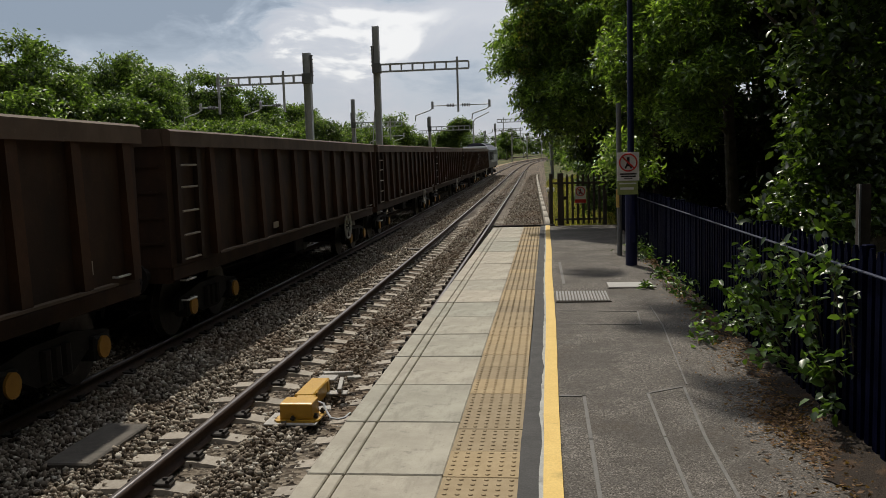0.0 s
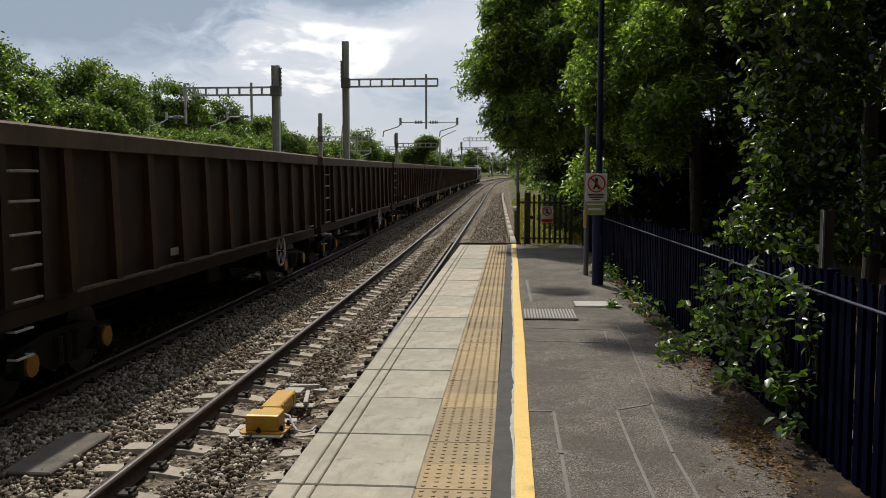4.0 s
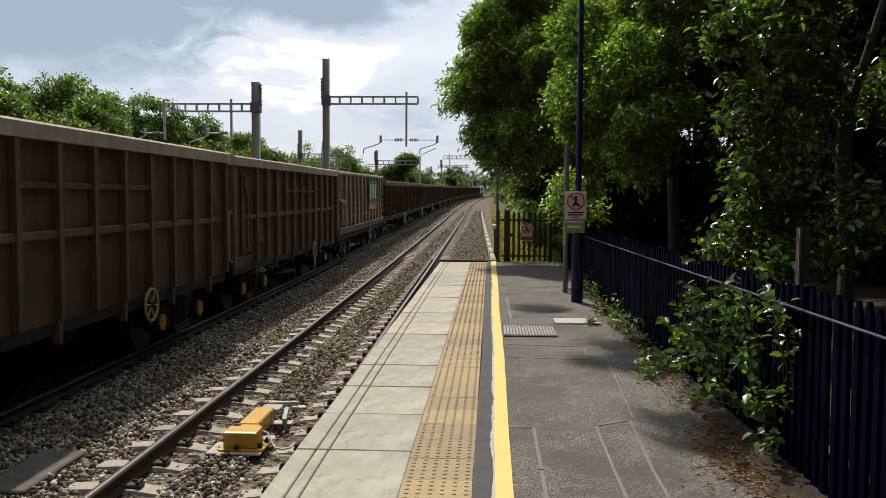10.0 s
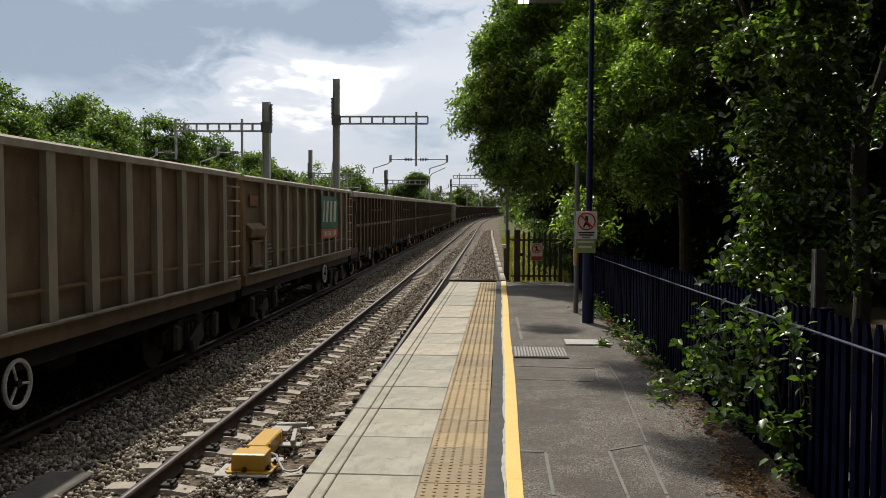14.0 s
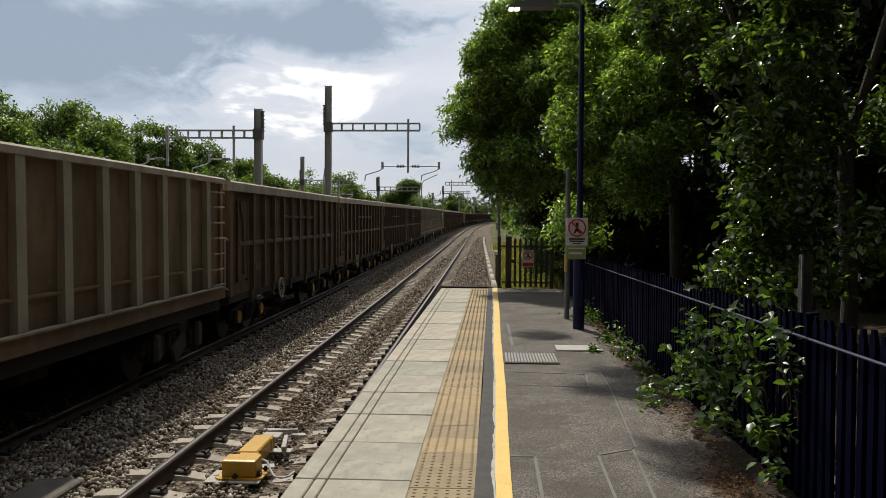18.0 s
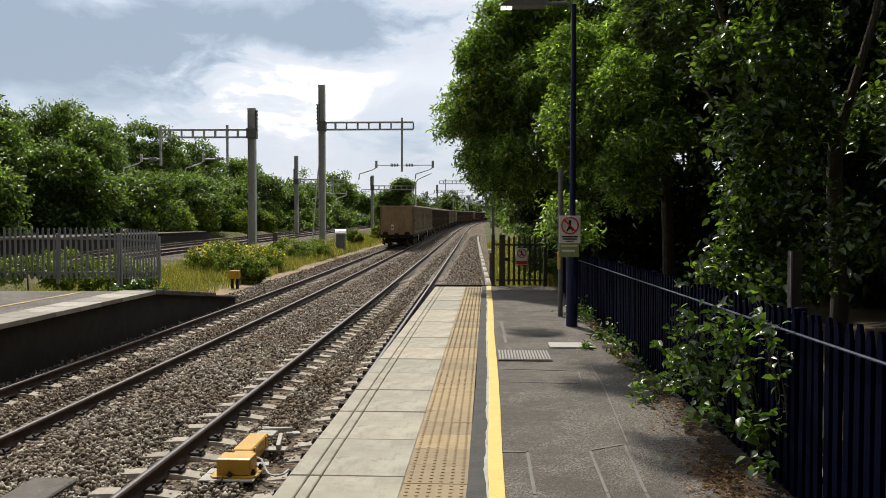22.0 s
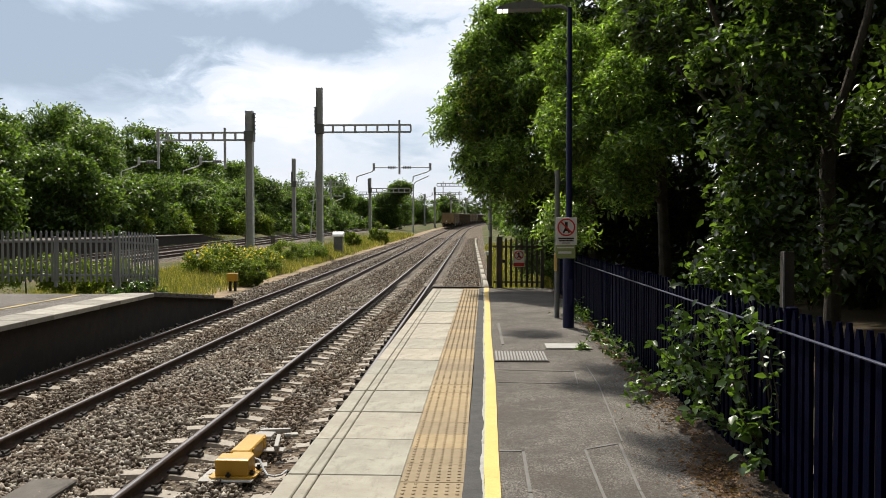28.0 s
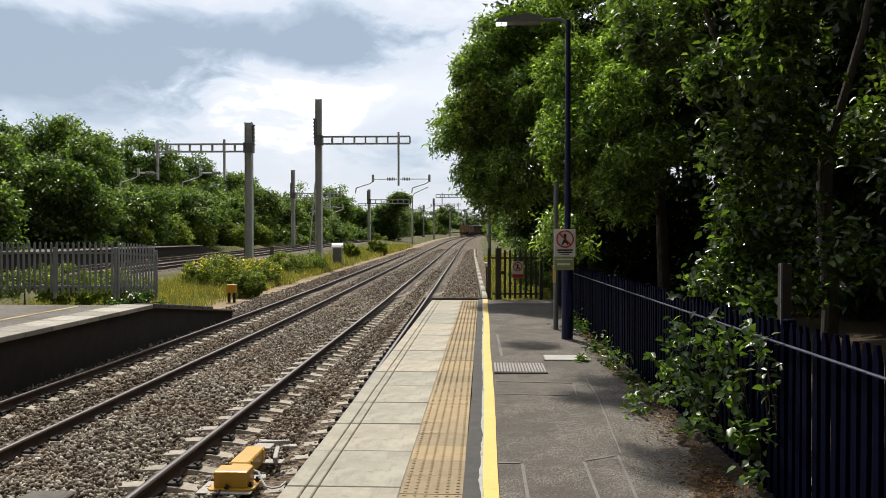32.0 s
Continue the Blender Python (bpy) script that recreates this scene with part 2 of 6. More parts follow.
def coper_material():
    m = Mat("coping_concrete", 0.82, 0.0, 0.35)
    vec = m.coords("Object")
    c = m.ramp(m.noise(vec, 2.2, 6.0, 0.65), [(0.3, (0.30, 0.266, 0.212)), (0.65, (0.455, 0.41, 0.335))])
    c = m.mix(c, (0.16, 0.145, 0.12), m.ramp(m.noise(vec, 5.5, 8.0, 0.78), [(0.56, (0, 0, 0)), (0.70, (0.75, 0.75, 0.75))]))
    c = m.mix(c, (0.24, 0.215, 0.17), m.ramp(m.noise(m.coords("Object", (1.0, 0.22, 1.0)), 9.0, 6.0, 0.7), [(0.52, (0, 0, 0)), (0.66, (0.5, 0.5, 0.5))]))
    c = m.mix(c, (0.10, 0.092, 0.08), m.ramp(m.noise(vec, 46.0, 4.0, 0.7), [(0.62, (0, 0, 0)), (0.70, (0.6, 0.6, 0.6))]))
    c = m.mix(c, m.ramp(m.random(), [(0, (0.80, 0.86, 0.86)), (1, (1.06, 1.05, 1.03))]), 1.0, "MULTIPLY")
    m.colour(c)
    m.bump(m.noise(vec, 60.0, 5.0), 0.35, 0.004)
    return m.m


def tactile_material():
    m = Mat("tactile_buff", 0.85, 0.0, 0.3)
    vec = m.coords("Object")
    c = m.ramp(m.noise(vec, 7.0, 5.0), [(0.3, (0.31, 0.235, 0.135)), (0.7, (0.395, 0.31, 0.19))])
    c = m.mix(c, m.ramp(m.random(), [(0, (0.76, 0.77, 0.8)), (0.55, (0.93, 0.93, 0.93)), (1, (1.12, 1.08, 1.0))]), 1.0, "MULTIPLY")
    m.colour(c)
    m.bump(m.noise(vec, 80.0, 4.0), 0.3, 0.003)
    return m.m


def rust_body(name, low, high, grime, pale):
    """Painted steel of a wagon: rust in the paint, grime running down, dust."""
    m = Mat(name, 0.78, 0.0, 0.3)
    vec = m.coords("Object")
    run = m.coords("Object", (1.1, 1.1, 0.4))
    c = m.ramp(m.noise(vec, 1.1, 6.0, 0.65), [(0.3, low), (0.7, high)])
    c = m.mix(c, grime, m.ramp(m.noise(run, 2.4, 4.0, 0.6), [(0.42, (0, 0, 0)), (0.70, (0.7, 0.7, 0.7))]))
    c = m.mix(c, pale, m.ramp(m.noise(vec, 9.0, 6.0, 0.75), [(0.6, (0, 0, 0)), (0.74, (0.5, 0.5, 0.5))]))
    tint = m.ramp(m.noise(m.coords("Object", (0.3, 0.05, 0.3)), 1.0, 2.0), [(0.3, (0.85, 0.85, 0.85)), (0.7, (1.1, 1.08, 1.05))])
    m.colour(m.mix(c, tint, 1.0, "MULTIPLY"))
    m.bump(m.noise(vec, 30.0, 5.0), 0.3, 0.006)
    return m.m


M = dict(
    stone=stone_material(), ballast=ballast_ground_material(), asphalt=asphalt_material(), coper=coper_material(), tactile=tactile_material(),
    grass=grass_ground_material("verge_grass", (0.032, 0.052, 0.014), (0.075, 0.09, 0.03), (0.19, 0.145, 0.07)),
    dirt=grass_ground_material("sandy_path", (0.22, 0.155, 0.10), (0.40, 0.30, 0.20), (0.17, 0.15, 0.075)),
    wood_floor=grass_ground_material("woodland_floor", (0.03, 0.035, 0.015), (0.06, 0.05, 0.03), (0.09, 0.06, 0.035)),
    sleeper=worn("sleeper_concrete", (0.30, 0.262, 0.215), (0.47, 0.42, 0.35), 7.0, 0.9, stain=((0.17, 0.125, 0.085), 0.60), per_object=0.25),
    rail_side=worn("rail_rust", (0.035, 0.022, 0.016), (0.085, 0.05, 0.034), 12.0, 0.85),
    rail_top=worn("rail_polished", (0.16, 0.148, 0.145), (0.27, 0.25, 0.245), 20.0, 0.38, 0.7, 0.1),
    clip=worn("clip_iron", (0.02, 0.017, 0.015), (0.045, 0.037, 0.03), 20.0, 0.8),
    yellow_line=worn("line_paint_yellow", (0.70, 0.47, 0.13), (0.79, 0.56, 0.18), 5.0, 0.75, stain=((0.40, 0.27, 0.08), 0.60)),
    line_old=worn("line_paint_dirty", (0.36, 0.27, 0.10), (0.50, 0.39, 0.17), 4.0, 0.85, stain=((0.16, 0.13, 0.08), 0.5)),
    coper_old=worn("coping_dirty", (0.28, 0.25, 0.205), (0.50, 0.47, 0.405), 3.5, 0.9, stain=((0.12, 0.10, 0.078), 0.56), per_object=0.35),
    white_line=worn("line_paint_white", (0.32, 0.315, 0.29), (0.48, 0.475, 0.44), 8.0, 0.8, stain=((0.15, 0.14, 0.125), 0.55)),
    sealing=worn("joint_sealer", (0.125, 0.12, 0.11), (0.20, 0.192, 0.177), 9.0, 0.8),
    tar=worn("tar_strip", (0.035, 0.034, 0.033), (0.07, 0.068, 0.065), 6.0, 0.85, stain=((0.16, 0.155, 0.15), 0.62)),
    plate=worn("cover_plate_steel", (0.20, 0.20, 0.195), (0.30, 0.295, 0.285), 14.0, 0.55, 0.3),
    plate_white=worn("cover_plate_pale", (0.33, 0.32, 0.30), (0.46, 0.45, 0.425), 6.0, 0.7, stain=((0.3, 0.29, 0.27), 0.6)),
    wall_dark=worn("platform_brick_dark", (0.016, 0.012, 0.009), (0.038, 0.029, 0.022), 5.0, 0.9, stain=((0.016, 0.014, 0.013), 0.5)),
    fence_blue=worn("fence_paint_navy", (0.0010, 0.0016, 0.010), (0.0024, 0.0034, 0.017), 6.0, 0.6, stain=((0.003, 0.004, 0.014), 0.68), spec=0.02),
    fence_rail=worn("fence_rail_highlight", (0.010, 0.014, 0.045), (0.036, 0.043, 0.085), 14.0, 0.45),
    post_blue=worn("lamp_post_navy", (0.004, 0.007, 0.045), (0.008, 0.013, 0.07), 5.0, 0.45, stain=((0.03, 0.035, 0.07), 0.68)),
    galv=worn("galvanised_steel", (0.46, 0.475, 0.49), (0.62, 0.635, 0.65), 5.0, 0.6, 0.0, stain=((0.2, 0.2, 0.2), 0.6)),
    fence_galv=worn("fence_galvanised", (0.24, 0.25, 0.255), (0.37, 0.38, 0.385), 5.0, 0.7, 0.0, stain=((0.11, 0.105, 0.1), 0.6)),
    galv_dark=worn("weathered_galvanised", (0.12, 0.125, 0.13), (0.22, 0.225, 0.23), 5.0, 0.65, 0.1),
    gate_steel=worn("gate_steel_brown", (0.05, 0.042, 0.036), (0.10, 0.085, 0.072), 8.0, 0.7),
    sign_white=worn("sign_white", (0.80, 0.80, 0.79), (0.87, 0.87, 0.86), 6.0, 0.45, bump=0.05),
    sign_green=worn("sign_green", (0.30, 0.36, 0.12), (0.38, 0.44, 0.17), 6.0, 0.5, bump=0.05),
    sign_red=worn("sign_red", (0.55, 0.03, 0.025), (0.62, 0.05, 0.035), 8.0, 0.45, bump=0.05),
    sign_black=worn("sign_black", (0.02, 0.02, 0.02), (0.035, 0.035, 0.035), 8.0, 0.5, bump=0.05),
    box_yellow=worn("box_yellow_paint", (0.50, 0.27, 0.02), (0.62, 0.36, 0.04), 7.0, 0.36, stain=((0.36, 0.22, 0.05), 0.62)),
    concrete=worn("pale_concrete", (0.36, 0.34, 0.31), (0.50, 0.48, 0.44), 6.0, 0.9, stain=((0.2, 0.18, 0.15), 0.6)),
    concrete_dark=worn("dirty_concrete", (0.085, 0.075, 0.062), (0.155, 0.138, 0.118), 6.0, 0.92, stain=((0.06, 0.055, 0.05), 0.55)),
    concrete_pale=worn("weathered_edging", (0.25, 0.225, 0.18), (0.36, 0.33, 0.27), 6.0, 0.9, stain=((0.13, 0.11, 0.08), 0.58)),
    # brown soil, with tree shade by the fence put into its colour
    soil=worn("soil_shaded", (0.020, 0.014, 0.009), (0.052, 0.036, 0.024), 9.0, 0.95, bump=0.9, dist=0.02, stain=((0.13, 0.075, 0.04), 0.57)),
    bark=worn("bark", (0.045, 0.036, 0.026), (0.13, 0.108, 0.08), 9.0, 0.95, bump=0.9, dist=0.03),
    wood=worn("weathered_timber", (0.07, 0.055, 0.04), (0.15, 0.12, 0.09), 8.0, 0.9),
    keys=leaf_material("seed_keys", (0.12, 0.10, 0.02), (0.30, 0.25, 0.06), 0.6),
    litter=leaf_material("leaf_litter", (0.07, 0.036, 0.018), (0.21, 0.125, 0.065), 0.8),
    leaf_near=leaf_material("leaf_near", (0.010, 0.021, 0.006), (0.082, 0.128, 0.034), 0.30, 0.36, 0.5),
    # narrow ash leaves; the crowns' sunlight is put into this brighter green
    leaf_ash_lit=leaf_material("leaf_ash_sunlit", (0.034, 0.066, 0.017), (0.19, 0.275, 0.075), 0.32, 0.42, 0.5),
    # leaves of the wood, coloured near black to stand for deep shade
    leaf_wood_shade=leaf_material("leaf_wood_shaded", (0.006, 0.014, 0.004), (0.045, 0.072, 0.016), 0.5, 0.15),
    leaf_shrub=leaf_material("leaf_shrub", (0.018, 0.042, 0.010), (0.10, 0.165, 0.042), 0.34, 0.30, 0.5),
    leaf_far=leaf_material("leaf_far", (0.021, 0.043, 0.014), (0.138, 0.204, 0.062), 0.42, 0.38),
    leaf_bush=leaf_material("leaf_bush", (0.05, 0.085, 0.012), (0.22, 0.28, 0.04), 0.55),
    grass_blade=leaf_material("grass_blade", (0.09, 0.115, 0.03), (0.34, 0.285, 0.13), 0.7),
    flower=leaf_material("flower_yellow", (0.42, 0.33, 0.03), (0.62, 0.50, 0.10), 0.6),
    steel_a=rust_body("wagon_rust_dark", (0.030, 0.016, 0.009), (0.066, 0.035, 0.019), (0.02, 0.014, 0.010), (0.105, 0.068, 0.042)),
    rib_a=rust_body("wagon_rib_rusty", (0.045, 0.021, 0.009), (0.10, 0.046, 0.018), (0.026, 0.015, 0.009), (0.15, 0.078, 0.035)),
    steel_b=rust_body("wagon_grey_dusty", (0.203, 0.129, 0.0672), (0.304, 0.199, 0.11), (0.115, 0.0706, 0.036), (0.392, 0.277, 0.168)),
    # dusty end plates, made paler than the sides for the light they face
    end_b=rust_body("wagon_end_dusty_lit", (0.34, 0.24, 0.14), (0.47, 0.345, 0.215), (0.22, 0.15, 0.085), (0.52, 0.41, 0.28)),
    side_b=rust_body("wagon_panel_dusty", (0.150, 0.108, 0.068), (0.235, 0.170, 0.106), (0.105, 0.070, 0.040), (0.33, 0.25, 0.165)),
    side_c=rust_body("wagon_panel_brown", (0.062, 0.038, 0.021), (0.165, 0.088, 0.038), (0.045, 0.028, 0.017), (0.20, 0.12, 0.062)),
    rib_c=rust_body("wagon_rib_brown", (0.105, 0.075, 0.047), (0.165, 0.122, 0.08), (0.06, 0.040, 0.024), (0.22, 0.17, 0.115)),
    rib_b=rust_body("wagon_rib_grey", (0.30, 0.268, 0.205), (0.42, 0.38, 0.295), (0.20, 0.155, 0.10), (0.48, 0.43, 0.33)),
    steel_c=rust_body("wagon_brown", (0.0856, 0.0479, 0.0216), (0.159, 0.0907, 0.0432), (0.0497, 0.029, 0.0144), (0.221, 0.139, 0.078)),
    patch=rust_body("wagon_orange_patch", (0.24, 0.10, 0.03), (0.34, 0.15, 0.05), (0.15, 0.09, 0.045), (0.30, 0.19, 0.10)),
    rim_a=rust_body("wagon_rim_dark", (0.106, 0.075, 0.0525), (0.169, 0.122, 0.0875), (0.075, 0.0525, 0.0375), (0.237, 0.194, 0.15)),
    rim_b=rust_body("wagon_rim_dusty", (0.36, 0.32, 0.265), (0.50, 0.455, 0.385), (0.25, 0.205, 0.155), (0.60, 0.56, 0.49)),
    under=worn("underframe_black", (0.008, 0.007, 0.006), (0.024, 0.02, 0.017), 8.0, 0.85),
    bogie_dust=worn("bogie_dusty_steel", (0.030, 0.024, 0.018), (0.075, 0.060, 0.045), 8.0, 0.85),
    wheel_steel=worn("wheel_steel", (0.05, 0.045, 0.042), (0.12, 0.11, 0.10), 10.0, 0.5, 0.6),
    cap_yellow=worn("axle_cap_yellow", (0.36, 0.17, 0.02), (0.50, 0.26, 0.035), 12.0, 0.55),
    rung_white=worn("rung_white", (0.50, 0.49, 0.46), (0.68, 0.67, 0.63), 12.0, 0.6),
    panel_green=worn("panel_green", (0.006, 0.10, 0.062), (0.012, 0.14, 0.088), 6.0, 0.6, stain=((0.05, 0.09, 0.06), 0.66)),
    panel_orange=worn("panel_orange", (0.42, 0.085, 0.03), (0.52, 0.12, 0.045), 6.0, 0.6),
    panel_cream=worn("panel_cream", (0.50, 0.50, 0.36), (0.62, 0.61, 0.46), 6.0, 0.6),
    loco_blue=worn("loco_dark_blue", (0.018, 0.017, 0.04), (0.035, 0.03, 0.06), 4.0, 0.4),
    loco_pale=worn("loco_pale_grey", (0.40, 0.42, 0.45), (0.55, 0.57, 0.60), 4.0, 0.4),
    glass=worn("dark_glass", (0.012, 0.014, 0.016), (0.02, 0.022, 0.025), 3.0, 0.12, bump=0.0),
    house_brick=worn("far_brick", (0.28, 0.19, 0.14), (0.36, 0.26, 0.20), 3.0, 0.9),
    roof_grey=worn("far_roof", (0.20, 0.205, 0.22), (0.30, 0.305, 0.32), 3.0, 0.8),
)


def glow_material(name, colour, strength):
    m = Mat(name, 0.4)
    m.colour(colour)
    m.bsdf.inputs["Emission Color"].default_value = (*colour, 1)
    m.bsdf.inputs["Emission Strength"].default_value = strength
    return m.m


M["lamp_glow"] = glow_material("lamp_glow", (1.0, 0.96, 0.88), 3.0)
M["signal_red"] = glow_material("signal_red_lens", (1.0, 0.05, 0.03), 3.0)


# ---- mesh tools ----
def box(bm, c, s, rot=None, bev=0.0):
    """A box at c of size s, slightly bevelled if asked."""
    r = bmesh.ops.create_cube(bm, size=1.0)
    m = Matrix.Translation(c) @ (rot.to_4x4() if rot else Matrix()) @ Matrix.Diagonal((*s, 1))
    bmesh.ops.transform(bm, matrix=m, verts=r["verts"])
    if bev:
        edges = list({e for v in r["verts"] for e in v.link_edges})
        bmesh.ops.bevel(bm, geom=edges, offset=bev, segments=1, affect="EDGES", profile=0.5)
    return bm


def tube(bm, a, b, r0, r1=None, seg=10, caps=True):
    a, b = Vector(a), Vector(b)
    way = b - a
    m = Matrix.Translation((a + b) / 2) @ way.to_track_quat("Z", "Y").to_matrix().to_4x4()
    bmesh.ops.create_cone(bm, cap_ends=caps, cap_tris=False, segments=seg, radius1=r0, radius2=r0 if r1 is None else r1, depth=way.length, matrix=m)
    return bm


def path_tube(bm, pts, r, seg=6):
    for a, b in zip(pts, pts[1:]):
        tube(bm, a, b, r, seg=seg)
    return bm


def disc(bm, c, r, depth, axis="X", seg=20):
    d = {"X": Vector((depth / 2, 0, 0)), "Y": Vector((0, depth / 2, 0)), "Z": Vector((0, 0, depth / 2))}[axis]
    return tube(bm, Vector(c) - d, Vector(c) + d, r, seg=seg)


def ring(bm, c, r, thick, axis="X", seg=22, k=6):
    """A torus across the axis."""
    c, rows = Vector(c), []
    for i in range(seg):
        a = 2 * math.pi * i / seg
        row = []
        for j in range(k):
            e = 2 * math.pi * j / k
            u, v, w = (r + thick * math.cos(e)) * math.cos(a), (r + thick * math.cos(e)) * math.sin(a), thick * math.sin(e)
            row.append(bm.verts.new(c + Vector({"X": (w, u, v), "Y": (u, w, v), "Z": (u, v, w)}[axis])))
        rows.append(row)
    for i in range(seg):
        for j in range(k):
            bm.faces.new((rows[i][j], rows[(i + 1) % seg][j], rows[(i + 1) % seg][(j + 1) % k], rows[i][(j + 1) % k]))
    return bm


def prism(bm, outline, a, b, axis="Y"):
    """An outline in the plane across the axis, drawn out from a to b."""
    def at(u, v, w):
        return {"Y": (u, w, v), "X": (w, u, v), "Z": (u, v, w)}[axis]
    lo = [bm.verts.new(at(u, v, a)) for u, v in outline]
    hi = [bm.verts.new(at(u, v, b)) for u, v in outline]
    k = len(outline)
    for i in range(k):
        bm.faces.new((lo[i], lo[(i + 1) % k], hi[(i + 1) % k], hi[i]))
    bm.faces.new(lo[::-1])
    bm.faces.new(hi)
    return bm


def finish(bm, name, material, smooth=False):
    bmesh.ops.recalc_face_normals(bm, faces=bm.faces)
    me = bpy.data.meshes.new(name)
    bm.to_mesh(me)
    bm.free()
    for m in material if isinstance(material, (list, tuple)) else [material]:
        me.materials.append(m)
    if smooth:
        me.polygons.foreach_set("use_smooth", [True] * len(me.polygons))
    return me


def part(name, bm, material, parent=None, label="", smooth=False):
    """One bmesh as one mesh object, under a thing or a part."""
    ob = new(name, finish(bm, name, material, smooth))
    ob.parent = parent
    return tagged(ob, label) if label else ob


def piece(name, mesh, parent, m=None):
    ob = new(name, mesh)
    ob.parent = parent
    if m is not None:
        ob.matrix_basis = m
    return ob


def thing(name, place, label, category, group="", kind="", turn=0.0):
    ob = new(name)
    ob.matrix_basis = pose(*place, 0, 0, turn)
    return tagged(ob, label, category, group, kind)


def BM():
    return bmesh.new()


def mesh_from(name, verts, faces, material, smooth=False):
    """A mesh from number arrays: verts (n, 3), faces (m, 3 or 4)."""
    verts, faces = np.asarray(verts, np.float32), np.asarray(faces, np.int32)
    me = bpy.data.meshes.new(name)
    k = faces.shape[1]
    me.vertices.add(len(verts))
    me.vertices.foreach_set("co", verts.ravel())
    me.loops.add(faces.size)
    me.loops.foreach_set("vertex_index", faces.ravel())
    me.polygons.add(len(faces))
    me.polygons.foreach_set("loop_start", np.arange(0, faces.size, k, dtype=np.int32))
    if smooth:
        me.polygons.foreach_set("use_smooth", np.ones(len(faces), bool))
    me.update(calc_edges=True)
    me.materials.append(material)
    return me


# ---- the line of the tracks: straight, then a wide curve to the right and a slight rise ----
CURVE_FROM, CURVE_R, RISE_FROM, RISE, RISE_TO = 170.0, 2000.0, 25.0, 0.0085, 420.0
RAIL_Z = -0.915
TRACK_1, TRACK_2, TRACK_3, TRACK_4 = -2.67, -6.45, -18.6, -22.1


def climb(s):
    d = min(s, RISE_TO) - RISE_FROM
    if d <= -10:
        return 0.0
    return RISE * (d + 10) ** 2 / 40 if d < 10 else RISE * d


def on_line(u, s):
    """Place u metres to the right of the platform's line and s metres along it, and the heading in radians (to the left)."""
    if s <= CURVE_FROM:
        return Vector((u, s, climb(s))), 0.0
    a = (s - CURVE_FROM) / CURVE_R
    cx, cy = CURVE_R, CURVE_FROM
    return Vector((cx - (CURVE_R - u) * math.cos(a), cy + (CURVE_R - u) * math.sin(a), climb(s))), -a


SWAY = ((-30, 0.10), (0, 0.10), (8, 0.085), (15, 0.0), (20, -0.045), (26, -0.075), (38, -0.13), (72, -0.29), (111, -0.58), (130, -0.66), (160, -0.62), (190, -0.42), (270, 0.0), (900, 0.0))


def sway(s):
    """How far the running lines swing to the right of the platform's own line, in metres."""
    at, off = zip(*SWAY)
    return float(np.mean(np.interp([s - 6, s - 3, s, s + 3, s + 6], at, off)))


def sweep(name, outline, u, z, stations, material):
    """An outline (across, up) drawn along the line at offset u and height z."""
    vs, fs, k = [], [], len(outline)
    for s in stations:
        p, h = on_line(u + sway(s), s)
        side = Vector((math.cos(h), math.sin(h), 0))
        for a, b in outline:
            vs.append(p + side * a + Vector((0, 0, z + b)))
    for i in range(len(stations) - 1):
        for j in range(k):
            fs.append((i * k + j, i * k + (j + 1) % k, (i + 1) * k + (j + 1) % k, (i + 1) * k + j))
    return mesh_from(name, vs, fs, material)


def steps(*spans):
    """Stations: spans of (from, to, step)."""
    out = []
    for a, b, d in spans:
        out += list(np.arange(a, b, d))
    return out + [spans[-1][1]]


LINE = steps((-400, 0, 40), (0, 40, 4), (40, 170, 6), (170, 900, 12))


# ---- ground and tracks ----
rng = np.random.default_rng(7)


def ground_height(u, s):
    """Height of the ground over the line's own rise."""
    keys = ((-400, 6.0), (-70, 2.5), (-40, 0.6), (-30, 0.1), (-25.5, -0.3), (-24.4, -0.62), (-16.4, -0.62), (-15.4, -0.75), (-13.5, -0.85),
            (-9.2, -0.98), (-8.3, -0.96), (-7.7, -0.94), (-7.25, -1.10), (-0.75, -1.10), (-0.1, -1.02), (0.35, -0.75), (2.0, -0.45), (3.0, -0.15), (6, 0.1), (40, 0.6), (400, 5.0))
    us, zs = zip(*keys)
    return float(np.interp(u, us, zs))


def build_ground():
    us = [-600, -250, -120, -80, -60, -45, -38, -33, -30, -27, -25.5, -24.4, -20, -16.4, -15.4, -14.4, -13.5, -12.5, -11.5, -10.6, -9.9, -9.2, -8.7, -8.3, -7.7, -7.25,
          -6.5, -4.6, -2.6, -0.75, -0.4, -0.1, 0.35, 0.8, 1.4, 2.0, 2.5, 3.0, 4.5, 6, 10, 20, 40, 90, 200, 420]
    ss = steps((-420, -20, 40), (-20, 80, 2.5), (80, 200, 8), (200, 900, 25), (900, 1500, 150))
    vs, fs, mi = [], [], []
    for s in ss:
        for u in us:
            p, _ = on_line(u, s)
            rough = 0.0
            if u < -8.5 or u > 0.2:
                rough = 0.10 * noise.noise((u * 0.5, s * 0.3, 0.3)) + 0.04 * noise.noise((u * 1.7, s * 0.9, 4.0))
            vs.append((p.x, p.y, p.z + ground_height(u, s) + rough))
    n = len(us)
    for i in range(len(ss) - 1):
        for j in range(n - 1):
            fs.append((i * n + j, i * n + j + 1, (i + 1) * n + j + 1, (i + 1) * n + j))
            u = (us[j] + us[j + 1]) / 2
            mi.append(1 if -8.7 < u < 0.3 or -24.4 < u < -16.4 else 2 if -9.9 < u < -8.7 else 3 if u > 2.2 and ss[i] < 30 else 0)
    me = mesh_from("ground", vs, fs, M["grass"])
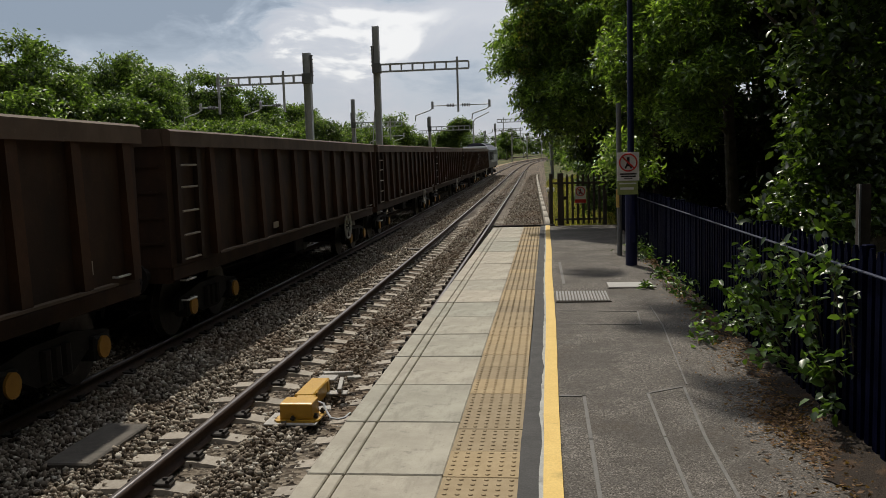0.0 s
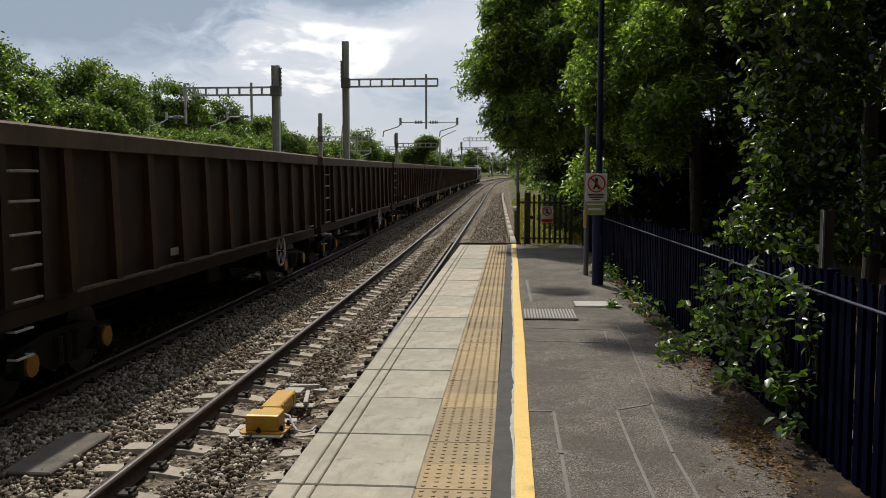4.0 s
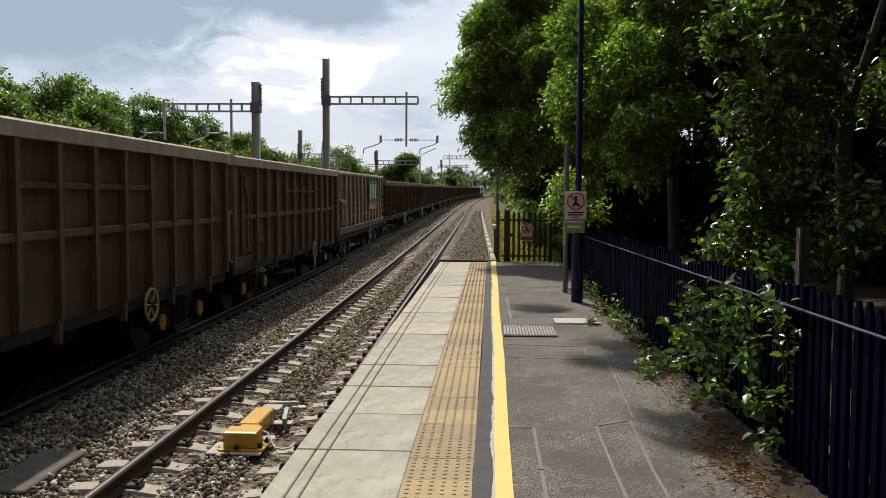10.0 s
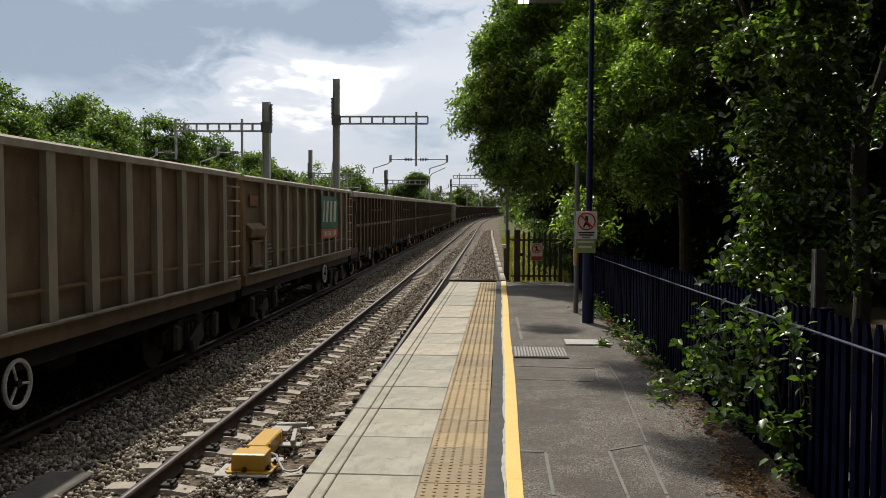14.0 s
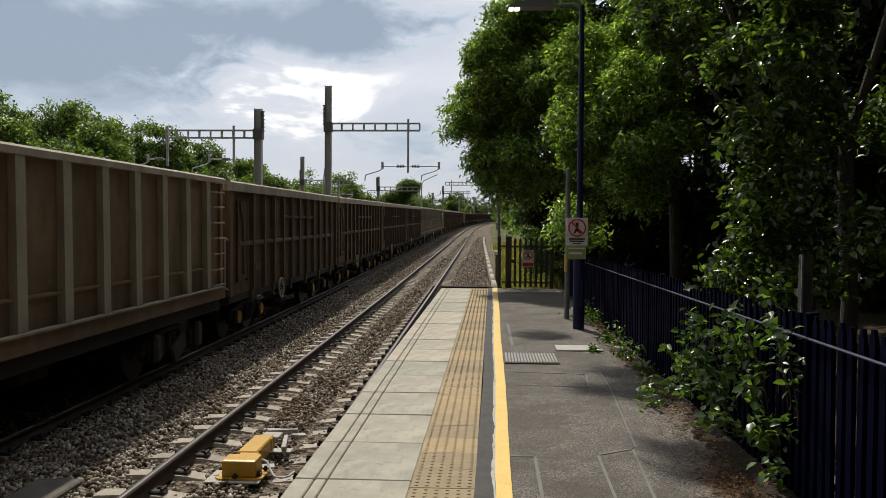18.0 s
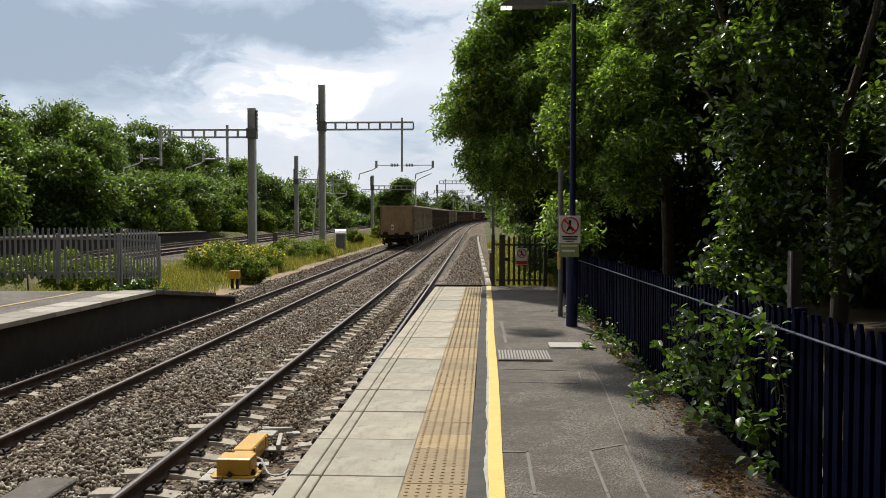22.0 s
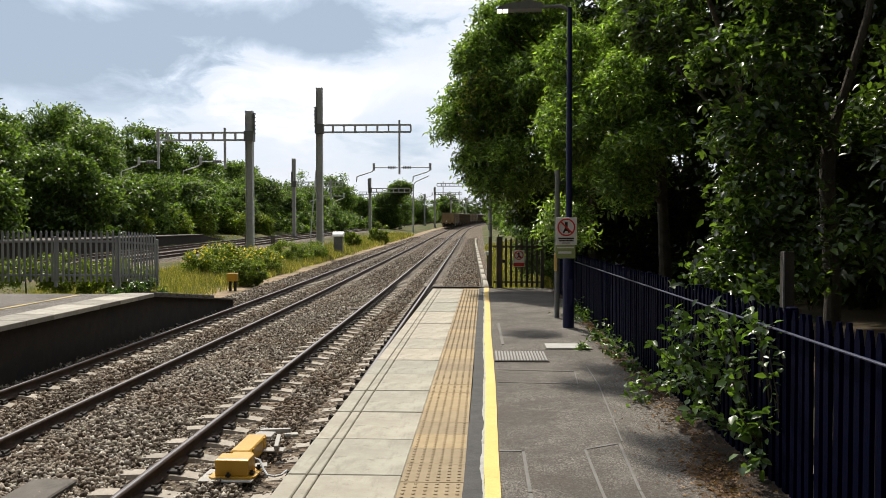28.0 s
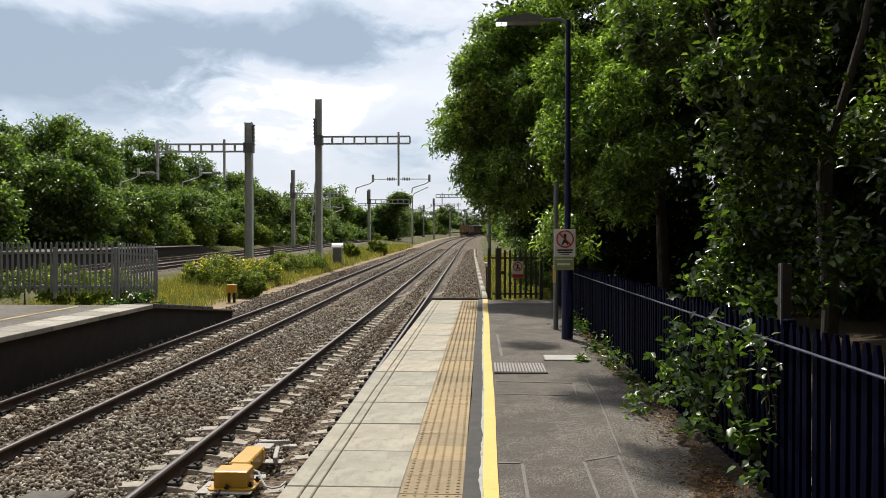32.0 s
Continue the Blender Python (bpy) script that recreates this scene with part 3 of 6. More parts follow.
    for k in ("ballast", "dirt", "wood_floor"):
        me.materials.append(M[k])
    me.polygons.foreach_set("material_index", np.array(mi, np.int32))
    tagged(new("ground", me), "ground of stone ballast, sandy verge and rough grass", "ground", kind="structure")


build_ground()

RAIL_OUT = [(-0.036, 0.0), (0.036, 0.0), (0.036, -0.035), (0.010, -0.05), (0.010, -0.125), (0.07, -0.14), (0.07, -0.155), (-0.07, -0.155), (-0.07, -0.14),
            (-0.010, -0.125), (-0.010, -0.05), (-0.036, -0.035)]
HEAD = [(-0.026, 0.003), (0.024, 0.003), (0.024, -0.006), (-0.026, -0.006)]


def sleeper_mesh():
    bm = BM()
    # high under the rails, sunken in the middle
    rows = []
    for x, h in ((-1.25, 0.10), (-1.0, 0.115), (-0.62, 0.115), (-0.25, 0.07), (0.25, 0.07), (0.62, 0.115), (1.0, 0.115), (1.25, 0.10)):
        rows.append([bm.verts.new((x, y, z)) for y, z in ((-0.14, 0), (-0.105, h), (0.105, h), (0.14, 0))])
    for p, q in zip(rows, rows[1:]):
        for k in range(3):
            bm.faces.new((p[k], p[k + 1], q[k + 1], q[k]))
    bm.faces.new(rows[0])
    bm.faces.new(rows[-1][::-1])
    bmesh.ops.recalc_face_normals(bm, faces=bm.faces)
    return finish(bm, "sleeper", M["sleeper"])


def clip_mesh():
    bm = BM()
    box(bm, (0, 0, 0.02), (0.16, 0.13, 0.04), bev=0.01)
    tube(bm, (0.05, -0.05, 0.05), (0.05, 0.06, 0.055), 0.018, seg=7)
    tube(bm, (-0.02, 0.03, 0.05), (0.06, 0.045, 0.05), 0.016, seg=7)
    return finish(bm, "rail_clip", M["clip"])


SLEEPER, CLIP = sleeper_mesh(), clip_mesh()


def build_track(name, u, dz, label, near, cant=0.0):
    """Two rails on concrete sleepers."""
    tr = thing(name, (0, 0, 0), label, "railway track", kind="structure")
    z = RAIL_Z + dz
    for side in (-1, 1):
        up = cant / 2 * -side
        rail = new("rail", sweep("rail", RAIL_OUT, u + side * 0.753, z + up, LINE, M["rail_side"]))
        rail.parent = tr
        head = new("rail_head", sweep("rail_head", HEAD, u + side * 0.753, z + up, LINE, M["rail_top"]))
        head.parent = rail
        tagged(head, "polished running surface")
    if near:
        s, k = 2.3 - 0.66 * 22, 0
        while s < 130:
            p, h = on_line(u + sway(s), s)
            ob = piece("sleeper", SLEEPER, tr, Matrix.Translation((p.x, p.y, p.z + z - 0.262)) @ pose(0, 0, 0, 0, math.degrees(math.atan(cant / 1.5)), math.degrees(h) + random.uniform(-0.5, 0.5)))
            if 2 < s < 34:
                for side in (-1, 1):
                    for d in (-1, 1):
                        piece("rail_clip", CLIP, ob, pose(side * 0.753 + d * 0.115, 0, 0.108, 0, 0, 0 if d > 0 else 180))
            s += 0.66
            k += 1
    else:
        vs, fs = [], []
        for s in np.arange(25, 200, 0.7):
            p, h = on_line(u, s)
            for a, b, c in ((-1.25, -0.13, 0), (1.25, -0.13, 0), (1.25, 0.13, 0), (-1.25, 0.13, 0), (-1.25, -0.1, 0.11), (1.25, -0.1, 0.11), (1.25, 0.1, 0.11), (-1.25, 0.1, 0.11)):
                vs.append((p.x + a, p.y + b, p.z + z - 0.262 + c))
            n = len(vs) - 8
            fs += [(n + 4, n + 5, n + 6, n + 7), (n, n + 1, n + 5, n + 4), (n + 2, n + 3, n + 7, n + 6), (n + 1, n + 2, n + 6, n + 5), (n + 3, n, n + 4, n + 7)]
        ob = new("sleepers", mesh_from("sleepers", vs, fs, M["sleeper"]))
        ob.parent = tr
        tagged(ob, kind="stuff")
    return tr


build_track("track_1", TRACK_1, 0.0, "railway track beside the platform, rusty rails on concrete sleepers", True, 0.02)
build_track("track_2", TRACK_2, 0.0, "second railway track, polished rails on concrete sleepers", True, 0.03)
build_track("track_3", TRACK_3, 0.48, "distant railway track behind the overgrown strip", False)
build_track("track_4", TRACK_4, 0.48, "distant railway track beside the far platform", False)


def stones(name, spans, size, label, coarse=False):
    """Loose stones: spans of (u0, u1, s0, s1, number); coarse ones have eight faces."""
    t = (1 + 5 ** 0.5) / 2
    ico = np.array([(-1, t, 0), (1, t, 0), (-1, -t, 0), (1, -t, 0), (0, -1, t), (0, 1, t), (0, -1, -t), (0, 1, -t), (t, 0, -1), (t, 0, 1), (-t, 0, -1), (-t, 0, 1)], float) / 1.9
    tri = np.array([(0, 11, 5), (0, 5, 1), (0, 1, 7), (0, 7, 10), (0, 10, 11), (1, 5, 9), (5, 11, 4), (11, 10, 2), (10, 7, 6), (7, 1, 8),
                    (3, 9, 4), (3, 4, 2), (3, 2, 6), (3, 6, 8), (3, 8, 9), (4, 9, 5), (2, 4, 11), (6, 2, 10), (8, 6, 7), (9, 8, 1)])
    if coarse:
        ico = np.array([(1, 0, 0), (-1, 0, 0), (0, 1, 0), (0, -1, 0), (0, 0, 1), (0, 0, -1)], float)
        tri = np.array([(0, 2, 4), (2, 1, 4), (1, 3, 4), (3, 0, 4), (2, 0, 5), (1, 2, 5), (3, 1, 5), (0, 3, 5)])
    nv = len(ico)
    place, big = [], []
    for u0, u1, s0, s1, count in spans:
        u = rng.uniform(u0, u1, count)
        s = s0 + (s1 - s0) * rng.uniform(0, 1, count) ** 1.25
        off = np.minimum(np.abs(u - TRACK_1), np.abs(u - TRACK_2))
        z = np.array([climb(v) for v in s]) + np.interp(u, [-9.2, -8.3, -7.56, -7.28, -0.75, -0.1], [-0.98, -0.93, -0.91, -1.05, -1.07, -1.02])
        z += np.interp(off, [0.0, 0.22, 0.34, 1.0, 1.18, 1.4, 1.9], [0.020, 0.010, -0.064, -0.058, -0.012, 0.034, 0.03])
        place.append(np.stack([u, s, z], 1))
        big.append(size * (0.5 + 1.15 * rng.uniform(0, 1, count) ** 1.7) * (1 + 0.25 * (s - s0) / max(1, s1 - s0)))
    place, big = np.concatenate(place), np.concatenate(big)
    n = len(place)
    # keep the rails' feet and sleeper tops mostly clear
    verts = ico[None] * (1 + rng.uniform(-0.42, 0.36, (n, nv, 1)))
    q = rng.normal(size=(n, 4))
    q /= np.linalg.norm(q, axis=1, keepdims=True)
    w, x, y, z = q.T
    rot = np.stack([1 - 2 * (y * y + z * z), 2 * (x * y - z * w), 2 * (x * z + y * w), 2 * (x * y + z * w), 1 - 2 * (x * x + z * z), 2 * (y * z - x * w),
                    2 * (x * z - y * w), 2 * (y * z + x * w), 1 - 2 * (x * x + y * y)], 1).reshape(n, 3, 3)
    verts = np.einsum("nij,nkj->nki", rot, verts * np.array([1.0, 0.8, 0.62])) * big[:, None, None]
    verts += (place + np.stack([0 * big, 0 * big, rng.uniform(-0.55, 0.75, n) * big], 1))[:, None, :]
    faces = tri[None] + (np.arange(n) * nv)[:, None, None]
    ob = new(name, mesh_from(name, verts.reshape(-1, 3), faces.reshape(-1, 3), M["stone"]))
    return tagged(ob, label, "ballast", kind="stuff")


# between the rails the stones lie just under the sleeper tops
def build_ballast():
    near = [(-5.58, -3.52, 5.5, 16, 24000), (-3.3, -2.04, 5.5, 16, 11000), (-1.82, -1.22, 6.5, 16, 5000), (-7.1, -5.8, 9, 18, 8000)]
    far = [(-5.58, -3.52, 15, 34, 26000), (-3.3, -2.04, 15, 34, 12000), (-1.82, -1.22, 15, 26, 6000), (-7.1, -5.8, 16, 34, 14000), (-8.5, -7.32, 19, 34, 9000), (-7.58, -7.28, 8, 20, 5000),
           (-1.85, -0.02, 22, 40, 11000)]
    rest = [(-5.58, -3.52, 33, 60, 8000), (-3.3, -2.04, 33, 60, 4500), (-7.1, -5.8, 33, 60, 4500), (-8.6, -7.3, 33, 60, 4000), (-1.85, -0.1, 39, 60, 4600), (-8.6, -0.3, 58, 110, 9000)]
    lab = "loose brown and grey railway ballast stones"
    stones("ballast_stones", near, 0.0245, lab)
    stones("ballast_stones_beyond", far, 0.028, lab, True)
    stones("ballast_stones_far", rest, 0.036, lab, True)


build_ballast()

# ---- the platform underfoot ----
EDGE, END = -1.24, 21.1


def build_platform():
    pf = thing("platform_1", (0, 0, 0), "station platform with pale coping, buff tactile strip and dark asphalt", "platform", kind="structure")
    # the platform turns a little to the right of the plan's axis
    pf.matrix_basis = pose(0, 5, 0, 0, 0, -0.27) @ pose(0, -5, 0)
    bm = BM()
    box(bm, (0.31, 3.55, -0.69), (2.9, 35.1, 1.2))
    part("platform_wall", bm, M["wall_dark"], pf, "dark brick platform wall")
    # asphalt, a grid with a slight unevenness
    us, ss = np.linspace(-0.09, 2.2, 14), np.linspace(-14.0, END, 80)
    vs = [(u, s, 0.0018 * noise.noise((u * 1.4, s * 0.8, 1.0)) + (0.012 * (u - 1.5) if u > 1.5 else 0)) for s in ss for u in us]
    n = len(us)
    fs = [(i * n + j, i * n + j + 1, (i + 1) * n + j + 1, (i + 1) * n + j) for i in range(len(ss) - 1) for j in range(n - 1)]
    ob = new("asphalt", mesh_from("asphalt", vs, fs, M["asphalt"], True))
    ob.parent = pf
    # coping slabs with two grooves along the edge
    bm = BM()
    for a, b in ((0.0, 0.128), (0.135, 0.208), (0.215, 0.742)):
        box(bm, ((a + b) / 2, 0, -0.035), (b - a, 0.899, 0.07), bev=0.007)
    box(bm, (0.37, 0, -0.055), (0.74, 0.89, 0.06))
    slab = finish(bm, "coping_slab", M["coper"])
    s = 5.37 - 0.915 * 21
    while s + 0.915 < END + 0.2:
        piece("coping_slab", slab, pf, pose(EDGE, s + 0.4575, random.uniform(-0.002, 0.003), 0, random.uniform(-0.15, 0.15), random.uniform(-0.12, 0.12)))
        s += 0.915
    # tactile slabs: six rows of six blisters
    bm = BM()
    box(bm, (0, 0, -0.025), (0.398, 0.398, 0.05), bev=0.003)
    for i in range(6):
        for j in range(6):
            tube(bm, ((i - 2.5) * 0.0655, (j - 2.5) * 0.0655, -0.002), ((i - 2.5) * 0.0655, (j - 2.5) * 0.0655, 0.005), 0.0155, 0.010, 7)
    slab = finish(bm, "tactile_slab", M["tactile"])
    s = -4.6 - 0.4015 * 23
    while s + 0.2 < END:
        piece("tactile_slab", slab, pf, pose(-0.298, s, random.uniform(0.001, 0.004), 0, 0, random.choice((0, 90, 180, 270)) + random.uniform(-0.3, 0.3)))
        s += 0.4015
    # dark strip added along the dark line at the platform end
    bm = BM()
    box(bm, ((EDGE + 0.25) / 2, END + 0.045, -0.04), (0.25 - EDGE, 0.10, 0.14), bev=0.008)
    part("end_board", bm, M["wall_dark"], pf, "dark strip across the platform end")
    # tar joint, ragged white edge and the yellow line
    def strip(name, u0, u1, z, mat, label, wob=0.0, s1=END, s0=-14.0, step=0.25):
        vs, fs = [], []
        st = list(np.arange(s0, s1, step)) + [s1]
        for i, v in enumerate(st):
            a = wob * noise.noise((v * 1.7, u0 * 9, 2.0)) + wob * 0.6 * noise.noise((v * 7.0, u0 * 5, 6.0))
            b = wob * noise.noise((v * 1.7, u1 * 9, 5.0))
            mid = 0.006 * math.sin(v * 0.9) if wob else 0
            vs += [(u0 + a + mid, v, z), (u1 + b + mid, v, z)]
            if i:
                k = 2 * i
                fs.append((k - 2, k - 1, k + 1, k))
        ob = new(name, mesh_from(name, vs, fs, mat))
        ob.parent = pf
        tagged(ob, label)
    strip("tar_joint", -0.096, 0.03, 0.008, M["tar"], "dark tar strip", 0.006)
    strip("white_edge", 0.012, 0.04, 0.011, M["white_line"], "worn pale edge of an older line", 0.020, step=0.09)
    strip("yellow_line", 0.032, 0.130, 0.014, M["yellow_line"], "yellow safety line", 0.004)
    # narrow pale sealed trenches in the asphalt
    def seam(pts, w=0.035):
        bm = BM()
        for a, b in zip(pts, pts[1:]):
            a, b = Vector((*a, 0.003)), Vector((*b, 0.003))
            d = b - a
            box(bm, (a + b) / 2, (w * 0.75, d.length + w * 0.7, 0.004), Euler((0, 0, math.atan2(-d.x, d.y))).to_matrix())
        part("sealed_seam", bm, M["sealing"], pf)
    seam([(0.30, 3.4), (0.30, 5.06), (0.30, 5.99), (0.14, 5.98)], 0.03)
    seam([(0.73, 3.2), (0.73, 5.12), (0.74, 6.06), (1.01, 6.24), (0.96, 5.13), (0.95, 3.2)], 0.026)
    seam([(1.04, 6.3), (1.06, 6.66), (1.16, 8.47), (1.17, 9.6)], 0.016)
    seam([(0.17, 9.33), (1.0, 9.25), (0.96, 8.53), (0.17, 8.59)], 0.018)
    seam([(0.27, 11.3), (0.25, 13.7)], 0.05)
    return pf


PLATFORM = build_platform()


def build_covers():
    t = thing("drain_cover", (0.485, 10.21, 0.004), "ribbed grey steel drain cover set in the asphalt", "drain cover")
    bm = BM()
    box(bm, (0, 0, 0.006), (0.63, 0.72, 0.012), bev=0.003)
    part("cover_base", bm, M["concrete_dark"], t)
    bm = BM()
    for i in range(17):
        box(bm, (-0.29 + i * 0.036, 0, 0.016), (0.02, 0.68, 0.012))
    part("grating", bm, M["plate"], t, "pale ribbed grating")
    t = thing("access_cover", (1.13, 11.1, 0.004), "pale concrete access cover set in the asphalt", "access cover")
    bm = BM()
    box(bm, (0, 0, 0.007), (0.56, 0.42, 0.014), bev=0.004)
    part("slab", bm, M["plate_white"], t)
    bm = BM()
    box(bm, (0, 0, 0.003), (0.60, 0.46, 0.006))
    part("rim", bm, M["concrete_dark"], t)


build_covers()


def build_far_platform():
    e, s1 = -7.42, 19.1
    pf = thing("platform_2", (0, 0, 0), "opposite platform with dark wall, pale coping and yellow line", "platform", kind="structure")
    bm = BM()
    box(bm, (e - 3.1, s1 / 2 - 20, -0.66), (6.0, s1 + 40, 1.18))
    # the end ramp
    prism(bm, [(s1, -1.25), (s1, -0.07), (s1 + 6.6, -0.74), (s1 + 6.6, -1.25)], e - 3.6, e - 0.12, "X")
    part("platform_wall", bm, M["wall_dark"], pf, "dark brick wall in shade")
    bm = BM()
    prism(bm, [(s1 + 0.02, -0.066), (s1 + 0.02, -0.03), (s1 + 6.6, -0.70), (s1 + 6.6, -0.736)], e - 3.6, e - 0.02, "X")
    part("ramp_surface", bm, M["concrete_dark"], pf, "worn dark ramp surface")
    bm = BM()
    box(bm, (0.38, 0, -0.03), (0.76, 0.898, 0.09), bev=0.008)
    slab = finish(bm, "coping_slab", M["coper_old"])
    s = s1 - 0.46
    while s > 0:
        piece("coping_slab", slab, pf, pose(e - 0.76, s, 0.0, 0, 0, random.uniform(-0.2, 0.2)))
        s -= 0.915
    bm = BM()
    box(bm, (e - 3.6, s1 / 2 - 5, -0.035), (5.6, s1 + 10, 0.05))
    part("asphalt", bm, M["asphalt"], pf)
    bm = BM()
    box(bm, (e - 1.58, s1 / 2 - 0.2, -0.004), (0.12, s1 - 0.4, 0.006))
    part("yellow_line", bm, M["line_old"], pf, "dirty yellow safety line")
    # ribbed cover boards on the head of the ramp
    for i in range(9):
        bm = BM()
        box(bm, (0, 0, 0.05), (0.5, 0.36, 0.09), bev=0.012)
        part("ramp_block", bm, M["concrete_dark"], pf).matrix_basis = pose(e - 0.35, s1 + 0.5 + i * 0.5, -0.07 - 0.1015 * (0.5 + i * 0.5) + 0.02, -5.8, 0, 0)


build_far_platform()


def build_third_platform():
    pf = thing("platform_3", (0, 0, 0), "distant low platform under the trees, dark brick", "platform", kind="structure")
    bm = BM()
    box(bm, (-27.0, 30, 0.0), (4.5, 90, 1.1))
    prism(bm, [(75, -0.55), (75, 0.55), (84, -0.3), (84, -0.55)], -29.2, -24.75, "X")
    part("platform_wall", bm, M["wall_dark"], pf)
    bm = BM()
    box(bm, (-26.9, 30, 0.58), (4.6, 90, 0.07), bev=0.01)
    part("coping", bm, M["concrete_dark"], pf, "dark weathered coping")


build_third_platform()


# ---- fences, posts and signs ----
def pale_mesh(name, w, h, mat, d=0.02):
    """A palisade pale: folded strip with a pointed head."""
    bm = BM()
    prism(bm, [(-w / 2, 0), (w / 2, 0), (w / 2, h - 0.06), (w * 0.18, h), (-w * 0.18, h), (-w / 2, h - 0.06)], -d / 2, d / 2, "Y")
    prism(bm, [(-w * 0.22, 0), (w * 0.22, 0), (w * 0.22, h - 0.08), (-w * 0.22, h - 0.08)], -d * 1.1, -d * 0.3, "Y")
    return finish(bm, name, mat)


def build_navy_fence():
    fence = thing("palisade_fence", (0, 0, 0), "navy painted steel palisade fence along the platform", "fence")
    fence.matrix_basis = pose(0, 4, 0, -0.47) @ pose(0, -4, 0)
    x0, h = 1.80, 1.115
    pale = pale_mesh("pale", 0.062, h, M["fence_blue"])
    s = 2.0 - 0.118 * 125
    while s < 20.9:
        piece("pale", pale, fence, pose(x0 + random.uniform(-0.004, 0.004), s, random.uniform(-0.01, 0.01), 0, random.uniform(-0.7, 0.7), 90))
        s += 0.118
    bm = BM()
    box(bm, (0, 0, 0.56), (0.055, 0.07, 1.12), bev=0.006)
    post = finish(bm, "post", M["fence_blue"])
    s = 3.0 - 2.13 * 7
    while s < 21.2:
        piece("post", post, fence, pose(x0 + 0.05, s, 0))
        s += 2.13
    # the top rail is coloured lighter to stand for light it catches
    for z, mat in ((0.985, M["fence_rail"]), (0.22, M["fence_blue"])):
        bm = BM()
        box(bm, (x0 - 0.03 if z > 0.5 else x0 + 0.03, 4.2, z), (0.022, 33.6, 0.012 if z > 0.5 else 0.03), bev=0.004)
        part("rail", bm, mat, fence, "pale top rail, its highlight put into the colour" if z > 0.5 else "")
    # a grey post among the leaves behind the fence
    t = thing("grey_post", (2.265, 6.4, -0.2), "broad grey galvanised channel post standing behind the navy fence", "post")
    bm = BM()
    prism(bm, [(-0.04, -0.03), (0.04, -0.03), (0.04, 0.03), (0.031, 0.03), (0.031, -0.02), (-0.028, -0.02), (-0.028, 0.03), (-0.04, 0.03)], 0, 1.60, "Z")
    part("shaft", bm, M["bogie_dust"], t, "dull dark web")
    # strip of brighter steel colour standing for the post's lit edge
    bm = BM()
    box(bm, (-0.036, -0.036, 0.8), (0.012, 0.012, 1.6))
    part("edge", bm, M["galv_dark"], t, "brighter strip painted as the lit edge")


build_navy_fence()


def prohibition(t, z, r, y):
    """Round red ring and bar on a plate that faces the platform."""
    bm = BM()
    ring(bm, (0, y, z), r, 0.011, "Y", 26)
    part("ring", bm, M["sign_red"], t, "red ring")
    bm = BM()
    box(bm, (0, y, z), (2 * r, 0.008, 0.022), Euler((0, radians(45), 0)).to_matrix())
    part("bar", bm, M["sign_red"], t)
    bm = BM()
    box(bm, (0.0, y + 0.003, z + 0.01), (r * 0.32, 0.006, r * 1.1))
    box(bm, (-r * 0.22, y + 0.003, z - r * 0.42), (r * 0.2, 0.006, r * 0.6), Euler((0, radians(25), 0)).to_matrix())
    box(bm, (r * 0.24, y + 0.003, z - r * 0.42), (r * 0.2, 0.006, r * 0.6), Euler((0, radians(-25), 0)).to_matrix())
    part("symbol", bm, M["sign_black"], t, "plain dark symbol")


def bars(t, rows, y, mat):
    bm = BM()
    for x, z, w, h in rows:
        box(bm, (x, y, z), (w, 0.004, h))
    part("lettering", bm, mat, t, "small dark lines of writing")


def build_lamp_post():
    t = thing("platform_lamp", (1.36, 13.2, 0), "tall navy lamp post with grey lamp head on the platform", "lamp post")
    bm = BM()
    tube(bm, (0, 0, 0), (0, 0, 1.14), 0.088, seg=18)
    tube(bm, (0, 0, 1.14), (0, 0, 1.2), 0.088, 0.055, 18)
    part("base_sleeve", bm, M["post_blue"], t, smooth=False)
    bm = BM()
    tube(bm, (0, 0, 1.2), (0, 0, 4.9), 0.05, 0.038, 14)
    part("shaft", bm, M["post_blue"], t)
    bm = BM()
    box(bm, (0.01, -0.087, 0.55), (0.09, 0.012, 0.4), bev=0.004)
    part("inspection_door", bm, M["post_blue"], t)
    bm = BM()
    path_tube(bm, [(0, 0, 4.850), (-0.12, 0, 4.920), (-0.42, 0, 4.910)], 0.026, 8)
    part("arm", bm, M["galv_dark"], t)
    bm = BM()
    prism(bm, [(-0.42, 4.860), (-0.42, 4.950), (-0.62, 4.990), (-0.95, 4.940), (-1.1, 4.890), (-1.1, 4.860)], -0.12, 0.12, "Y")
    head = part("lamp_head", bm, M["galv_dark"], t, "grey street light head")
    for i in range(2):
        bm = BM()
        box(bm, (-0.98 - 0.09 * i, 0, 4.852), (0.07, 0.17, 0.02), bev=0.004)
        part("lens", bm, M["lamp_glow"], head, "lit lamp lens")
    p = thing("grey_pole", (1.30, 14.5, 0), "slim galvanised pole behind the lamp post", "pole")
    bm = BM()
    tube(bm, (0, 0, 0), (0, 0, 2.5), 0.042, seg=12)
    part("tube", bm, M["galv_dark"], p)
    bm = BM()
    box(bm, (-0.03, -0.045, 0.95), (0.05, 0.02, 0.3))
    part("sticker", bm, M["yellow_line"], p, "yellow band")
    # the warning sign on the post
    s = thing("warning_sign", (1.31, 13.09, 0), "white warning sign with red ring, fixed to the lamp post", "sign")
    bm = BM()
    box(bm, (0, 0, 1.485), (0.32, 0.008, 0.42), bev=0.002)
    part("plate", bm, M["sign_white"], s)
    prohibition(s, 1.545, 0.125, -0.012)
    bars(s, [(0, 1.375, 0.24, 0.022), (0, 1.34, 0.22, 0.02), (0, 1.305, 0.12, 0.012)], -0.007, M["sign_black"])
